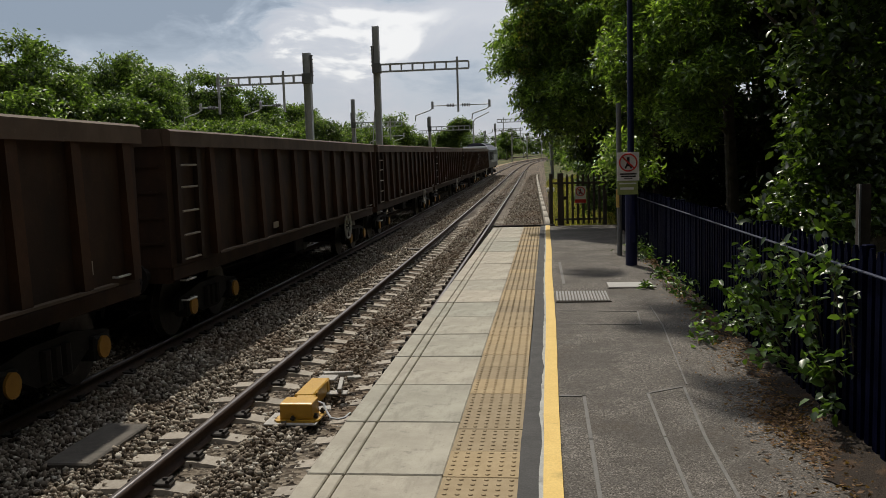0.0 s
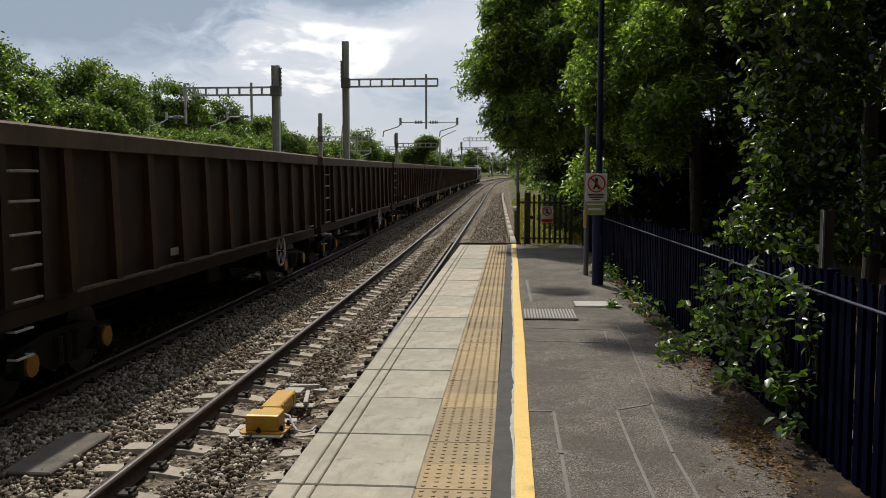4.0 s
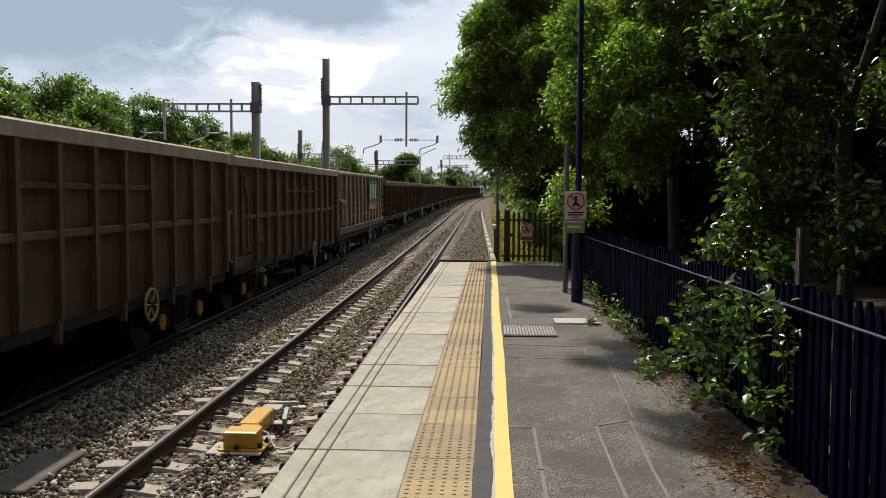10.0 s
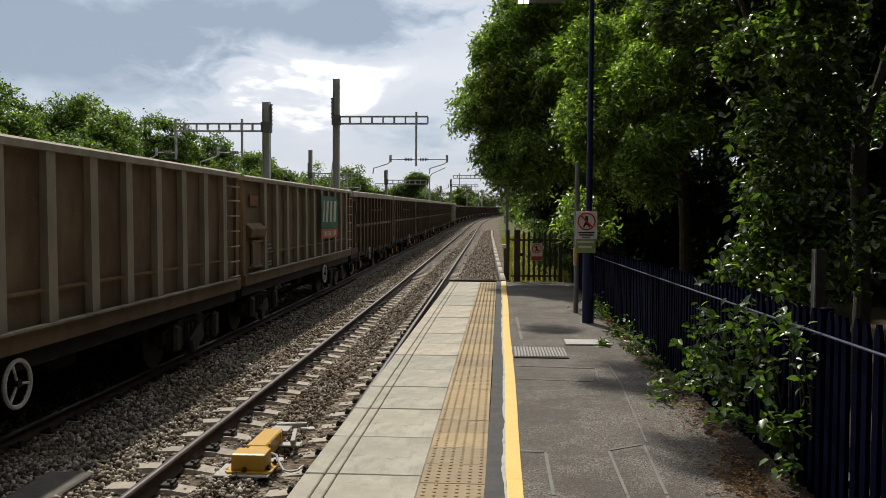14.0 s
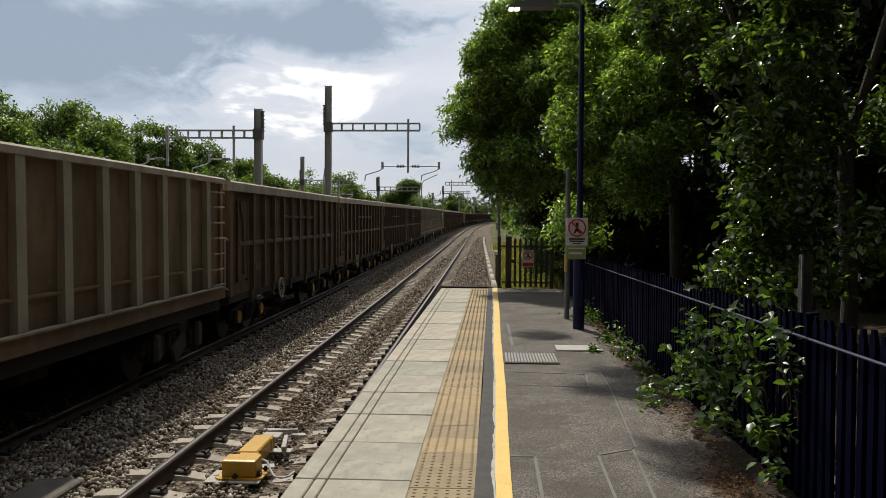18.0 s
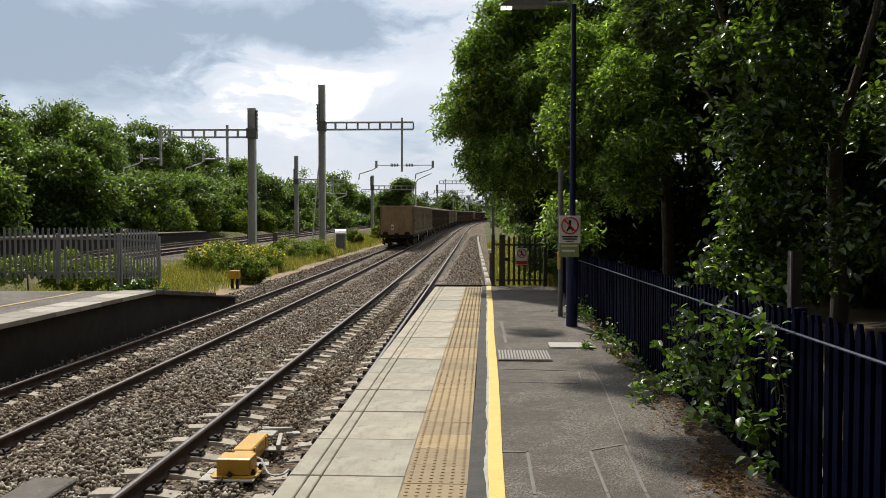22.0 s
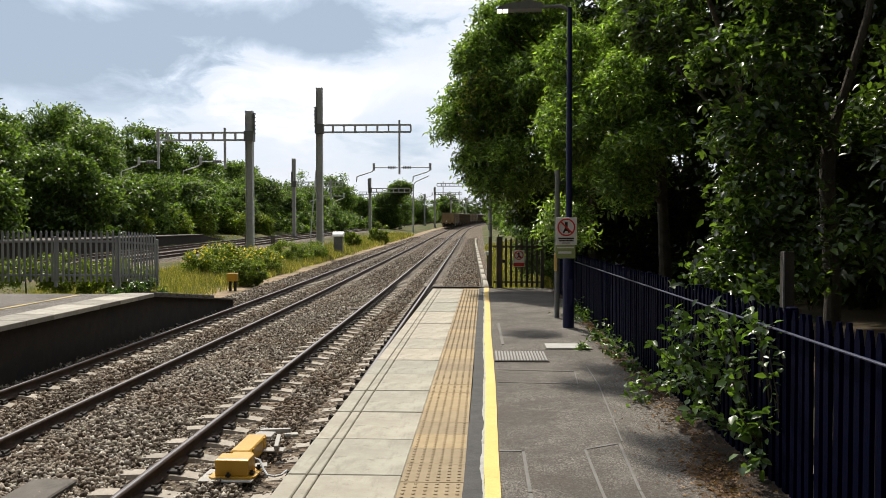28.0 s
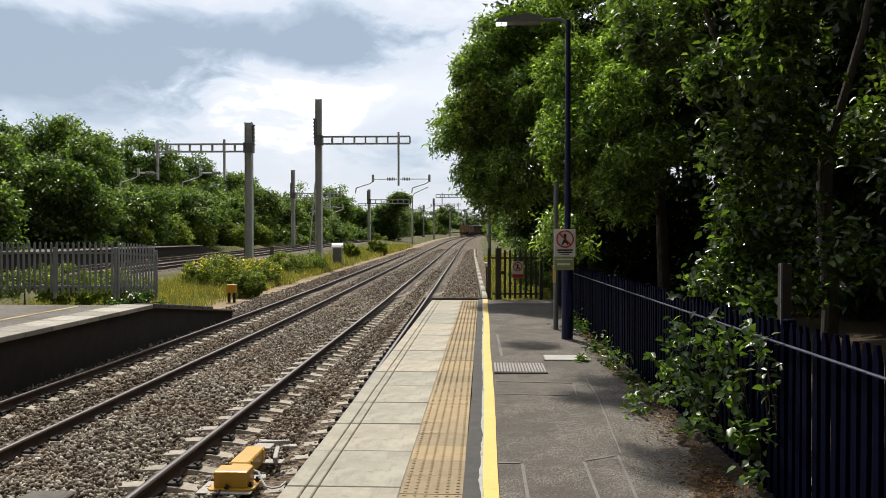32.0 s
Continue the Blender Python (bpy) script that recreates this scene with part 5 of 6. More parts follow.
def build_right_trees():
    dark = "leafy green tree overhanging the platform fence"
    # crowns: x, y, z and radii, share; unseen upper ones are added to shade the wood
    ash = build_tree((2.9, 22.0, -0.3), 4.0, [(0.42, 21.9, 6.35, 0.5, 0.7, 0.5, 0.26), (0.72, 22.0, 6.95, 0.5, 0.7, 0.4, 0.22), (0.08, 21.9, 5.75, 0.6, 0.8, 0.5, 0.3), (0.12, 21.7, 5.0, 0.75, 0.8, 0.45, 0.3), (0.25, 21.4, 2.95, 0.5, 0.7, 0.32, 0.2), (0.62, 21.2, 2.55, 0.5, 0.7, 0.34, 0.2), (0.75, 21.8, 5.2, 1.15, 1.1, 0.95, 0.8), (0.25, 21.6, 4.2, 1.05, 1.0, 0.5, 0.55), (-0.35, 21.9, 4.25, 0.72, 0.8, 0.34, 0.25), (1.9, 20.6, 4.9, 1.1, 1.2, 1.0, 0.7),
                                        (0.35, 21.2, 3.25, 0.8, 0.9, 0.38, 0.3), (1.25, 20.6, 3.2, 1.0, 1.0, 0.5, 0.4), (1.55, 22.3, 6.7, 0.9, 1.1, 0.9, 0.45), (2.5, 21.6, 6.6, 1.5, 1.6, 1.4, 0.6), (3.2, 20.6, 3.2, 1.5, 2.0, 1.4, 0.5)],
               19000, 0.125, M["leaf_ash_lit"], dark, 0.26, clump=0.46, twigs=18, aspect=0.36, shell=0.7)
    pts = np.array([(0.5 + 0.9 * math.sin(i * 2.4), 20.7 - 0.25 * (i % 3), 4.6 + 0.75 * math.sin(i * 1.7) - 0.02 * i) for i in range(26)])
    keys = np.repeat(pts, 16, 0) + rng.normal(size=(26 * 16, 3)) * np.array([0.10, 0.08, 0.13]) - np.array([2.9, 22.0, -0.3])
    ob = new("seed_keys", leaf_mesh("seed_keys", keys, 0.07, M["keys"], 1.4, 0.3, 0.3))
    ob.parent = ash
    tagged(ob, "hanging bunches of yellowish seed keys", kind="stuff")
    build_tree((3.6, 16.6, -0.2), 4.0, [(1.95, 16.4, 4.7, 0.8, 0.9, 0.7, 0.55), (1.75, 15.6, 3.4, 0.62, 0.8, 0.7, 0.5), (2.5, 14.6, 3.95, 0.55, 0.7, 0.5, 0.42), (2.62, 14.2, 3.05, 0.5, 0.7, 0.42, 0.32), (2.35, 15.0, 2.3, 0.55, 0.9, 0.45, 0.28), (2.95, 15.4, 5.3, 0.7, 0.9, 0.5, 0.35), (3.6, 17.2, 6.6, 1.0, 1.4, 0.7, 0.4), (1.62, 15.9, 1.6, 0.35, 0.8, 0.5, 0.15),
                                        # high sprays out of view, added to streak the asphalt with shadow
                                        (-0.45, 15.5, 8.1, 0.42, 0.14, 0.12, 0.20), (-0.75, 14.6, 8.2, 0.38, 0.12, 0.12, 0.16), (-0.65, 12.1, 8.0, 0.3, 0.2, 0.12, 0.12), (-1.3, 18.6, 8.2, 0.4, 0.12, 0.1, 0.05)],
               16000, 0.11, M["leaf_ash_lit"], dark, 0.22, clump=0.36, twigs=16, aspect=0.36, shell=0.7)
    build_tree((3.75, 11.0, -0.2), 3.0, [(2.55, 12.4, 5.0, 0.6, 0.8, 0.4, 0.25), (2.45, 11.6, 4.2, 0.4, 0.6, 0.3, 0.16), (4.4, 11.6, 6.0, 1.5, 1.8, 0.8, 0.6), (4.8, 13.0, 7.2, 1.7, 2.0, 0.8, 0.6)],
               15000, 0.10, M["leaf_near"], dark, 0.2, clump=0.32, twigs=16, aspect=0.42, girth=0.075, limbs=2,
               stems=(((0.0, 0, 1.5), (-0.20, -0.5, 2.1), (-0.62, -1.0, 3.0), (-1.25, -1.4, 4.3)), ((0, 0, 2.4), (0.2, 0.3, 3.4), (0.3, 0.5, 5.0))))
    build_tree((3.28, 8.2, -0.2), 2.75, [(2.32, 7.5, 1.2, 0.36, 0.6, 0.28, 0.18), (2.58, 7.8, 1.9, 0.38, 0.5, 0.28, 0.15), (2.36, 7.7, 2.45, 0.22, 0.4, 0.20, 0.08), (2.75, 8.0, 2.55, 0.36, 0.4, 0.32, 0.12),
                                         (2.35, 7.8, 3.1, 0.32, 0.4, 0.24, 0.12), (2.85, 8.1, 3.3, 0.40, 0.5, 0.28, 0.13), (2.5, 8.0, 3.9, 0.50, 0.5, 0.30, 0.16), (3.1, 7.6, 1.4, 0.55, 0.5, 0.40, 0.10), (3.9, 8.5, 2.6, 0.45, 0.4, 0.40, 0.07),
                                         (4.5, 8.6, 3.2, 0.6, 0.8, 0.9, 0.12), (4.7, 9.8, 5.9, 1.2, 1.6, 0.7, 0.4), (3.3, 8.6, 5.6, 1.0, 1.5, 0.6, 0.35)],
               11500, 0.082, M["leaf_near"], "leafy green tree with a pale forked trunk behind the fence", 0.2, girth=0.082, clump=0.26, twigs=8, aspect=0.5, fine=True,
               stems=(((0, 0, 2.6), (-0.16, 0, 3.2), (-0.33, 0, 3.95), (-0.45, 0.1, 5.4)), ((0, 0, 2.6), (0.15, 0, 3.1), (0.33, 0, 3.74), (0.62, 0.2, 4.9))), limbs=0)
    build_tree((5.2, 5.4, -0.2), 3.4, [(4.6, 5.6, 2.6, 1.4, 1.6, 1.8, 1.0), (4.9, 4.6, 1.0, 1.2, 1.6, 1.0, 0.5), (3.6, 3.6, 5.2, 0.9, 1.6, 0.8, 0.4)], 12000, 0.09, M["leaf_wood_shade"], dark, 0.25)
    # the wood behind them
    # the last three stand out of view, added to block sky light
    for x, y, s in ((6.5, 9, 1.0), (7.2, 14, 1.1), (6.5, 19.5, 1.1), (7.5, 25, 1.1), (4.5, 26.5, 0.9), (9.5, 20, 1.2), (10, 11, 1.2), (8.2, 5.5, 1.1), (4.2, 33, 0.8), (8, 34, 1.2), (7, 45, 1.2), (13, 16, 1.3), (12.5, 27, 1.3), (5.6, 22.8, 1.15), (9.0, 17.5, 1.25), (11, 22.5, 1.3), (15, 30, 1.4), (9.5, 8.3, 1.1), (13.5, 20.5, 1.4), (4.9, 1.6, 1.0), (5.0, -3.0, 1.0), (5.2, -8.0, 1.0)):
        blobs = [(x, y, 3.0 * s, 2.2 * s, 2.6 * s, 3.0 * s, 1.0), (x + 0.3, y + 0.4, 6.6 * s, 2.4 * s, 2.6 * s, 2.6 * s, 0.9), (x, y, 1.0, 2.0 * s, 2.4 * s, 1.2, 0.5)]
        # unseen high canopy, added to keep the sun off the trees below
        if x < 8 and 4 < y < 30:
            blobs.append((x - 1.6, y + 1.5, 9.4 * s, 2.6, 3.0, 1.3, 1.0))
        build_tree((x, y, -0.1), 4.5 * s, blobs, 7000, 0.23, M["leaf_wood_shade"], "leafy tree in the wood behind the fence, shade in its leaf colour", 0.45, shell=0.35, twigs=20)
    # undergrowth below the ash, its shade put into the leaf colour
    build_tree((2.6, 23.6, -0.3), 1.2, [(1.6, 23.4, 2.2, 0.72, 0.7, 0.8, 0.6), (2.4, 23.6, 1.5, 0.9, 0.8, 1.3, 0.8), (3.3, 22.6, 1.5, 1.0, 1.0, 1.4, 0.7)], 9000, 0.12, M["leaf_wood_shade"],
               "leafy undergrowth behind the platform gate, shade in its leaf colour", 0.25, name="shrub", limbs=2, girth=0.04, category="shrub", twigs=16)
    # bright scrub just beyond the gate
    build_tree((2.3, 27.5, -0.5), 1.0, [(1.75, 27.0, 0.9, 0.65, 1.6, 1.1, 1.0), (2.6, 29.5, 1.3, 0.9, 1.6, 1.4, 1.0)], 12000, 0.085, M["leaf_shrub"],
               "bright green scrub beside the line beyond the gate", 0.22, name="shrub", limbs=2, girth=0.04, category="shrub")


build_right_trees()


def build_fence_shrub():
    """Leafy growth pushing through the navy fence on to the platform."""
    t = thing("fence_shrub", (1.72, 6.6, 0), "bright leafy shrub growing through the navy fence", "shrub")
    stems, leaves = [], []
    for i in range(46):
        y0 = rng.uniform(5.2, 7.9)
        top = rng.uniform(0.25, 1.5) * (1.0 - 0.35 * max(0, y0 - 6.0) / 1.4)
        reach = rng.uniform(0.0, 0.42) * (1.25 - 0.55 * top)
        a = np.array([1.84, y0, rng.uniform(0.0, 0.4) * top])
        b = np.array([1.80 - reach * 0.6, y0 + rng.uniform(-0.3, 0.2), top * 0.8])
        c = np.array([1.78 - reach * 1.05, y0 + rng.uniform(-0.5, 0.25), top * rng.uniform(0.6, 1.0)])
        stems.append((a, b, c))
        for f in np.linspace(0.2, 1.0, 14):
            p = (1 - f) ** 2 * a + 2 * f * (1 - f) * b + f * f * c
            for _ in range(2):
                leaves.append(p + rng.normal(size=3) * 0.035)
    for a, b, c in stems:
        bm = BM()
        q = [Vector((1 - f) ** 2 * a + 2 * f * (1 - f) * b + f * f * c) - Vector((1.72, 6.6, 0)) for f in (0, 0.33, 0.66, 1)]
        limb(bm, q, 0.007, 0.003, 4)
        part("stem", bm, M["bark"], t)
    ob = new("leaves", leaf_mesh("leaves", np.array(leaves) - np.array([1.72, 6.6, 0]), 0.066, M["leaf_shrub"], 0.25, 0.4, 0.62, True))
    ob.parent = t
    # low weeds along the foot of the fence
    for i, (x, y, r, k) in enumerate(((1.66, 10.3, 0.22, 110), (1.68, 11.6, 0.24, 130), (1.66, 9.3, 0.14, 50), (1.65, 13.9, 0.24, 120), (1.3, 10.85, 0.06, 34), (1.42, 7.7, 0.14, 50), (1.62, 15.0, 0.25, 120))):
        w = thing("weed", (x, y, 0.0), "green weeds at the foot of the fence", "weed", "weeds along the fence")
        pts = rng.normal(size=(k, 3)) * np.array([r * 0.45, r * 0.9, r * 0.5])
        pts[:, 2] = np.abs(pts[:, 2]) + 0.01
        ob = new("leaves", leaf_mesh("leaves", pts, 0.075, M["leaf_shrub"], -0.1, 0.4, 0.5))
        ob.parent = w


build_fence_shrub()


def build_litter():
    n = 9500
    y = rng.uniform(3.2, 14.5, n)
    x = 1.80 - np.abs(rng.normal(size=n)) * np.interp(y, [3, 5, 8, 12, 15], [0.30, 0.27, 0.17, 0.11, 0.08])
    x[:2600], y[:2600] = rng.normal(1.56, 0.12, 2600), rng.normal(5.35, 0.33, 2600)
    x = np.minimum(x, 1.83)
    z = np.full(n, 0.016)
    pts = np.stack([x, y, z], 1)
    me = leaf_mesh("leaf_litter", pts, 0.032, M["litter"], 0.0, 0.6, 0.5)
    co = np.empty(len(me.vertices) * 3, np.float32)
    me.vertices.foreach_get("co", co)
    co = co.reshape(-1, 3)
    co[:, 2] = 0.010 + np.abs(co[:, 2] - 0.016) * 0.45
    me.vertices.foreach_set("co", co.ravel())
    tagged(new("leaf_litter", me), "brown dry leaf litter along the fence", "leaf litter", kind="stuff")


build_litter()


def build_dirt_drift():
    """Soil and dust gathered along the foot of the fence, darkened to carry the trees' shade."""
    vs, fs, ss = [], [], np.arange(2.0, 20.9, 0.04)
    for i, s in enumerate(ss):
        w = np.interp(s, [2, 5, 9, 13, 20], [0.36, 0.32, 0.24, 0.18, 0.15]) + 0.13 * noise.noise((s * 1.3, 0.5, 0)) + 0.10 * noise.noise((s * 6.0, 2.5, 0)) + 0.05 * noise.noise((s * 17.0, 7.5, 0))
        for k, f in enumerate((0.0, 0.12, 0.5, 1.0)):
            vs.append((1.86 - w * (1 - f), s, 0.0085 + 0.018 * f + (0.006 * noise.noise((s * 6, f * 5, 3)) if k else 0)))
        if i:
            for k in range(3):
                a = 4 * (i - 1) + k
                fs.append((a, a + 1, a + 5, a + 4))
    tagged(new("dirt_drift", mesh_from("dirt_drift", vs, fs, M["soil"], True)), "soil and dust drifted along the fence foot, darkened for tree shade", "soil", kind="stuff")


build_dirt_drift()


def build_left_trees():
    lab = "broad green tree beyond the far tracks"
    spots = ((-52, 70, 13.6, 7), (-46, 78, 13.4, 7), (-41, 84, 13.4, 6), (-36, 88, 12.6, 6), (-33, 96, 10.6, 5.5), (-58, 66, 14, 7), (-66, 74, 15, 7), (-31.5, 62, 7.0, 4.5), (-38, 62, 8.5, 5),
             (-46, 60, 10, 6), (-54, 56, 11, 6), (-30, 108, 8.0, 5), (-35, 112, 9.5, 6), (-29.5, 84, 6.0, 4), (-42, 104, 11, 6), (-62, 62, 12.5, 7), (-30.5, 72, 5.5, 4.5), (-31, 92, 6.5, 5),
             (-35, 70, 7.5, 5), (-42, 70, 9.5, 6), (-29.8, 100, 6.0, 4.5), (-50, 64, 11, 6), (-36.5, 58, 11.2, 4.5), (-41, 60, 10.5, 5), (-33, 52, 7, 4), (-33.5, 72, 10.6, 4.6), (-37.5, 76, 12.2, 5))
    for x, y, h, r in spots:
        z0 = ground_height(x, y) + climb(y) - 0.2
        c = h - z0
        blobs = [(x, y, z0 + c * 0.62, r * 0.62, r * 0.62, c * 0.40, 1.0), (x, y, z0 + c * 0.22, r * 0.8, r * 0.8, c * 0.26, 0.8)]
        for k in range(5):
            a = random.uniform(0, 6.28)
            blobs.append((x + r * 0.5 * math.cos(a), y + r * 0.5 * math.sin(a), z0 + c * random.uniform(0.3, 0.75), r * 0.42, r * 0.42, c * 0.24, 0.5))
        build_tree((x, y, z0), c * 0.6, blobs, 8800, 0.32, M["leaf_far"], lab, 0.7, girth=0.25, limbs=3, shell=0.55, twigs=14, clump=1.35)
    # lower trees and scrub running away along the line
    lab = "green trackside tree far along the line"
    for x, y, h, r in ((-27.5, 118, 6.5, 4), (-26.5, 135, 7.0, 4.5), (-26.5, 150, 11.5, 5.5), (-30, 140, 9, 5), (-24, 165, 6.5, 4), (-28, 172, 9.0, 5), (-22, 186, 7, 4.5), (-20, 200, 8.0, 4), 
                       (-24, 215, 8, 5), (-19, 240, 8, 5), (-26, 250, 10, 6), (-15, 290, 11, 5), (-20, 320, 10, 7), (-30, 330, 12, 8), (-14, 360, 10, 6), (6, 420, 12, 8), (-8, 440, 11, 8), (22, 460, 13, 9), (40, 500, 14, 10), (10, 520, 13, 9), (60, 540, 15, 10),
                       (14, 300, 9, 5), (16, 250, 9, 5), (11, 200, 8, 4.5), (9, 150, 7, 4), (8, 110, 6.5, 4), (7, 80, 6.5, 3.5), (8.5, 62, 6.5, 3.5)) + tuple((-62 + 9.5 * i, 500 + 40 * math.sin(i * 2.1), 11.5 + 2.5 * math.sin(i * 1.3), 8.5) for i in range(13)):
        p, _ = on_line(x, y) if y < 330 else (Vector((x, y, climb(y))), 0)
        z0 = p.z - 0.3
        blobs = [(p.x, p.y, z0 + h * 0.55, r * 0.75, r * 0.75, h * 0.42, 1.0), (p.x - r * 0.4, p.y, z0 + h * 0.35, r * 0.5, r * 0.5, h * 0.3, 0.5), (p.x + r * 0.4, p.y, z0 + h * 0.4, r * 0.5, r * 0.5, h * 0.32, 0.5)]
        build_tree((p.x, p.y, z0), h * 0.5, blobs, 4600 if y < 260 else 2000, 0.40 if y < 260 else 0.75, M["leaf_far"], lab, 0.9, girth=0.18, limbs=2, twigs=6, clump=1.15, shell=0.25)
    # irregular tree with a high umbrella top over a darker mass
    y, z = 158, climb(158) - 0.9
    build_tree((-16.6, y, z), 7.0, [(-14.5, y, 8.4, 1.5, 1.6, 0.75, 0.6), (-15.5, y, 8.0, 1.3, 1.6, 0.75, 0.5), (-14.0, y, 7.6, 0.8, 1.2, 0.4, 0.2), (-16.0, y, 6.6, 1.2, 1.6, 0.7, 0.4), (-17.9, y, 6.0, 1.5, 1.8, 1.0, 0.5), (-16.6, y, 5.0, 1.9, 2.0, 1.1, 0.6),
                               (-18.3, y, 3.9, 1.7, 2.0, 1.4, 0.7), (-15.9, y, 3.0, 1.4, 1.8, 1.2, 0.5), (-17.4, y, 1.8, 2.3, 2.0, 1.3, 0.8)], 7500, 0.34, M["leaf_far"],
               "irregular tree with an umbrella-shaped top beside the line", 0.7, girth=0.22, limbs=4, twigs=6, clump=0.8, shell=0.35)


build_left_trees()


def build_far_scrub():
    k = 0
    for s, u, h, r in [(112 + i * 7.5, -26.0 + 2.0 * math.sin(i * 2.3) + i * 0.22, 3.6 + 1.6 * math.sin(i * 1.7), 4.2) for i in range(26)] + [(62 + i * 6, -30.5, 4.0, 3.8) for i in range(8)] + [(70 + i * 18, 6.0, 4.5, 4.0) for i in range(12)]:
        p, _ = on_line(u, s)
        z0 = p.z - 0.3
        build_tree((p.x, p.y, z0), h * 0.4, [(p.x, p.y, z0 + h * 0.42, r, r, h * 0.5, 1.0), (p.x - r * 0.5, p.y + 2, z0 + h * 0.5, r * 0.7, r * 0.7, h * 0.5, 0.6)], 2600, 0.40, M["leaf_far"],
                   "green scrub along the railway boundary", 0.5, name="scrub", limbs=1, girth=0.08, category="shrub", twigs=6, clump=1.0, shell=0.25)


build_far_scrub()


def build_lit_scrub():
    for x, y, h, r in ((-28.6, 76, 3.6, 2.2), (-28.0, 82, 3.2, 2.0), (-30.0, 70, 3.0, 2.2), (-27.2, 92, 2.8, 2.0), (-27.0, 101, 2.6, 2.2)):
        z0 = ground_height(x, y) + climb(y) - 0.2
        build_tree((x, y, z0), h * 0.4, [(x, y, z0 + h * 0.45, r, r, h * 0.5, 1.0), (x + r * 0.6, y - 1, z0 + h * 0.35, r * 0.6, r * 0.6, h * 0.36, 0.5)], 3600, 0.26, M["leaf_bush"],
                   "yellow-green sunlit scrub before the far trees", 0.4, name="scrub", limbs=1, girth=0.06, category="shrub", twigs=6, clump=0.7, shell=0.4)


build_lit_scrub()


def build_verge_bushes():
    # flowering bushes between the two pairs of tracks
    rows = ((-11.6, 37.5, -0.1, 1.5, 1.5, 0.75, "leaf_bush", "yellow-green flowering bush on the verge", 9000), (-10.7, 40.5, -0.2, 1.2, 1.2, 0.65, "leaf_bush", "yellow-green flowering bush on the verge", 6000),
            (-11.5, 50.0, -0.1, 1.6, 1.6, 0.65, "leaf_bush", "bright green bush on the verge", 7000), (-10.6, 53.0, 0.0, 1.1, 1.3, 0.5, "leaf_bush", "bright green bush on the verge", 4000),
            (-9.2, 33.5, -0.3, 0.7, 0.7, 0.55, "leaf_bush", "leafy green bush by the yellow box", 4000), (-10.0, 84, 0.5, 1.0, 1.0, 0.95, "leaf_bush", "round green bush beside the track", 4000),
            (-10.8, 72, 0.3, 0.8, 0.9, 0.6, "leaf_bush", "green bush beside the track", 2500), (-13.6, 45.0, -0.1, 1.6, 2.0, 0.6, "leaf_bush", "low bramble on the verge", 5000),
            (-11.0, 24.6, 0.10, 1.6, 0.7, 0.55, "leaf_bush", "low green growth behind the grey fence", 5000), (-13.5, 24.8, 0.10, 1.6, 0.8, 0.5, "leaf_bush", "low green growth behind the grey fence", 4500),
            (-9.6, 23.6, -0.35, 0.8, 0.6, 0.4, "leaf_shrub", "low green growth behind the grey fence", 2500))
    for x, y, z, rx, ry, rz, mat, lab, k in rows:
        blobs = [(x, y, z, rx, ry, rz, 1.0), (x + rx * 0.5, y - ry * 0.3, z - rz * 0.3, rx * 0.6, ry * 0.6, rz * 0.6, 0.5), (x - rx * 0.5, y + ry * 0.2, z - rz * 0.2, rx * 0.6, ry * 0.6, rz * 0.7, 0.5)]
        base = climb(y) + ground_height(x, y) - 0.05
        tb = build_tree((x, y, base), max(0.3, z - base), blobs, int(k * 0.8), 0.10 if y < 60 else 0.14, M[mat], lab, 0.2, name="bush", limbs=3, girth=0.03, shell=0.4, category="bush", twigs=10)
        if "flowering" in lab:
            d = rng.normal(size=(200, 3))
            d /= np.linalg.norm(d, axis=1, keepdims=True)
            d[:, 2] = np.abs(d[:, 2])
            pts = d * rng.uniform(0.8, 1.12, (200, 1)) * np.array([rx, ry, rz]) + np.array([0, 0, z - base])
            ob = new("blossom", leaf_mesh("blossom", pts, 0.095, M["flower"], -0.2, 0.4, 0.9))
            ob.parent = tb
            tagged(ob, "small yellow flower heads", kind="stuff")


build_verge_bushes()


def build_grass():
    """Blades on the verges."""
    spans = ((-14.8, -9.4, 24, 62, 30000, 0.46), (-13.5, -9.3, 62, 120, 10000, 0.6), (0.40, 2.6, 22.5, 70, 15000, 0.36), (-25.6, -24.9, 30, 90, 1500, 0.4))
    vs, fs = [], []
    for u0, u1, s0, s1, n, h in spans:
        u, s = rng.uniform(u0, u1, n), rng.uniform(s0, s1, n)
        z = np.array([climb(b) + ground_height(a, b) for a, b in zip(u, s)]) - 0.05
        a = rng.uniform(0, 6.28, n)
        w = 0.014 * (1 + (s - 20) / 40)
        hh = h * rng.uniform(0.45, 1.35, n) * (0.75 + 0.5 * np.array([noise.noise((x * 0.5, y * 0.4, 0)) for x, y in zip(u, s)]))
        lx, ly = rng.normal(size=n) * 0.3 * hh, rng.normal(size=n) * 0.3 * hh
        k = sum(len(v) for v in vs)
        p = np.stack([np.stack([u - w * np.cos(a), s - w * np.sin(a), z], 1), np.stack([u + w * np.cos(a), s + w * np.sin(a), z], 1), np.stack([u + lx, s + ly, z + hh], 1)], 1).reshape(-1, 3)
        vs.append(p)
        fs.append(np.arange(3 * n).reshape(-1, 3) + k)
    tagged(new("verge_grass", mesh_from("verge_grass", np.concatenate(vs), np.concatenate(fs), M["grass_blade"])), "tall rough grass, green and straw-coloured, on the verges", "grass", kind="stuff")


build_grass()


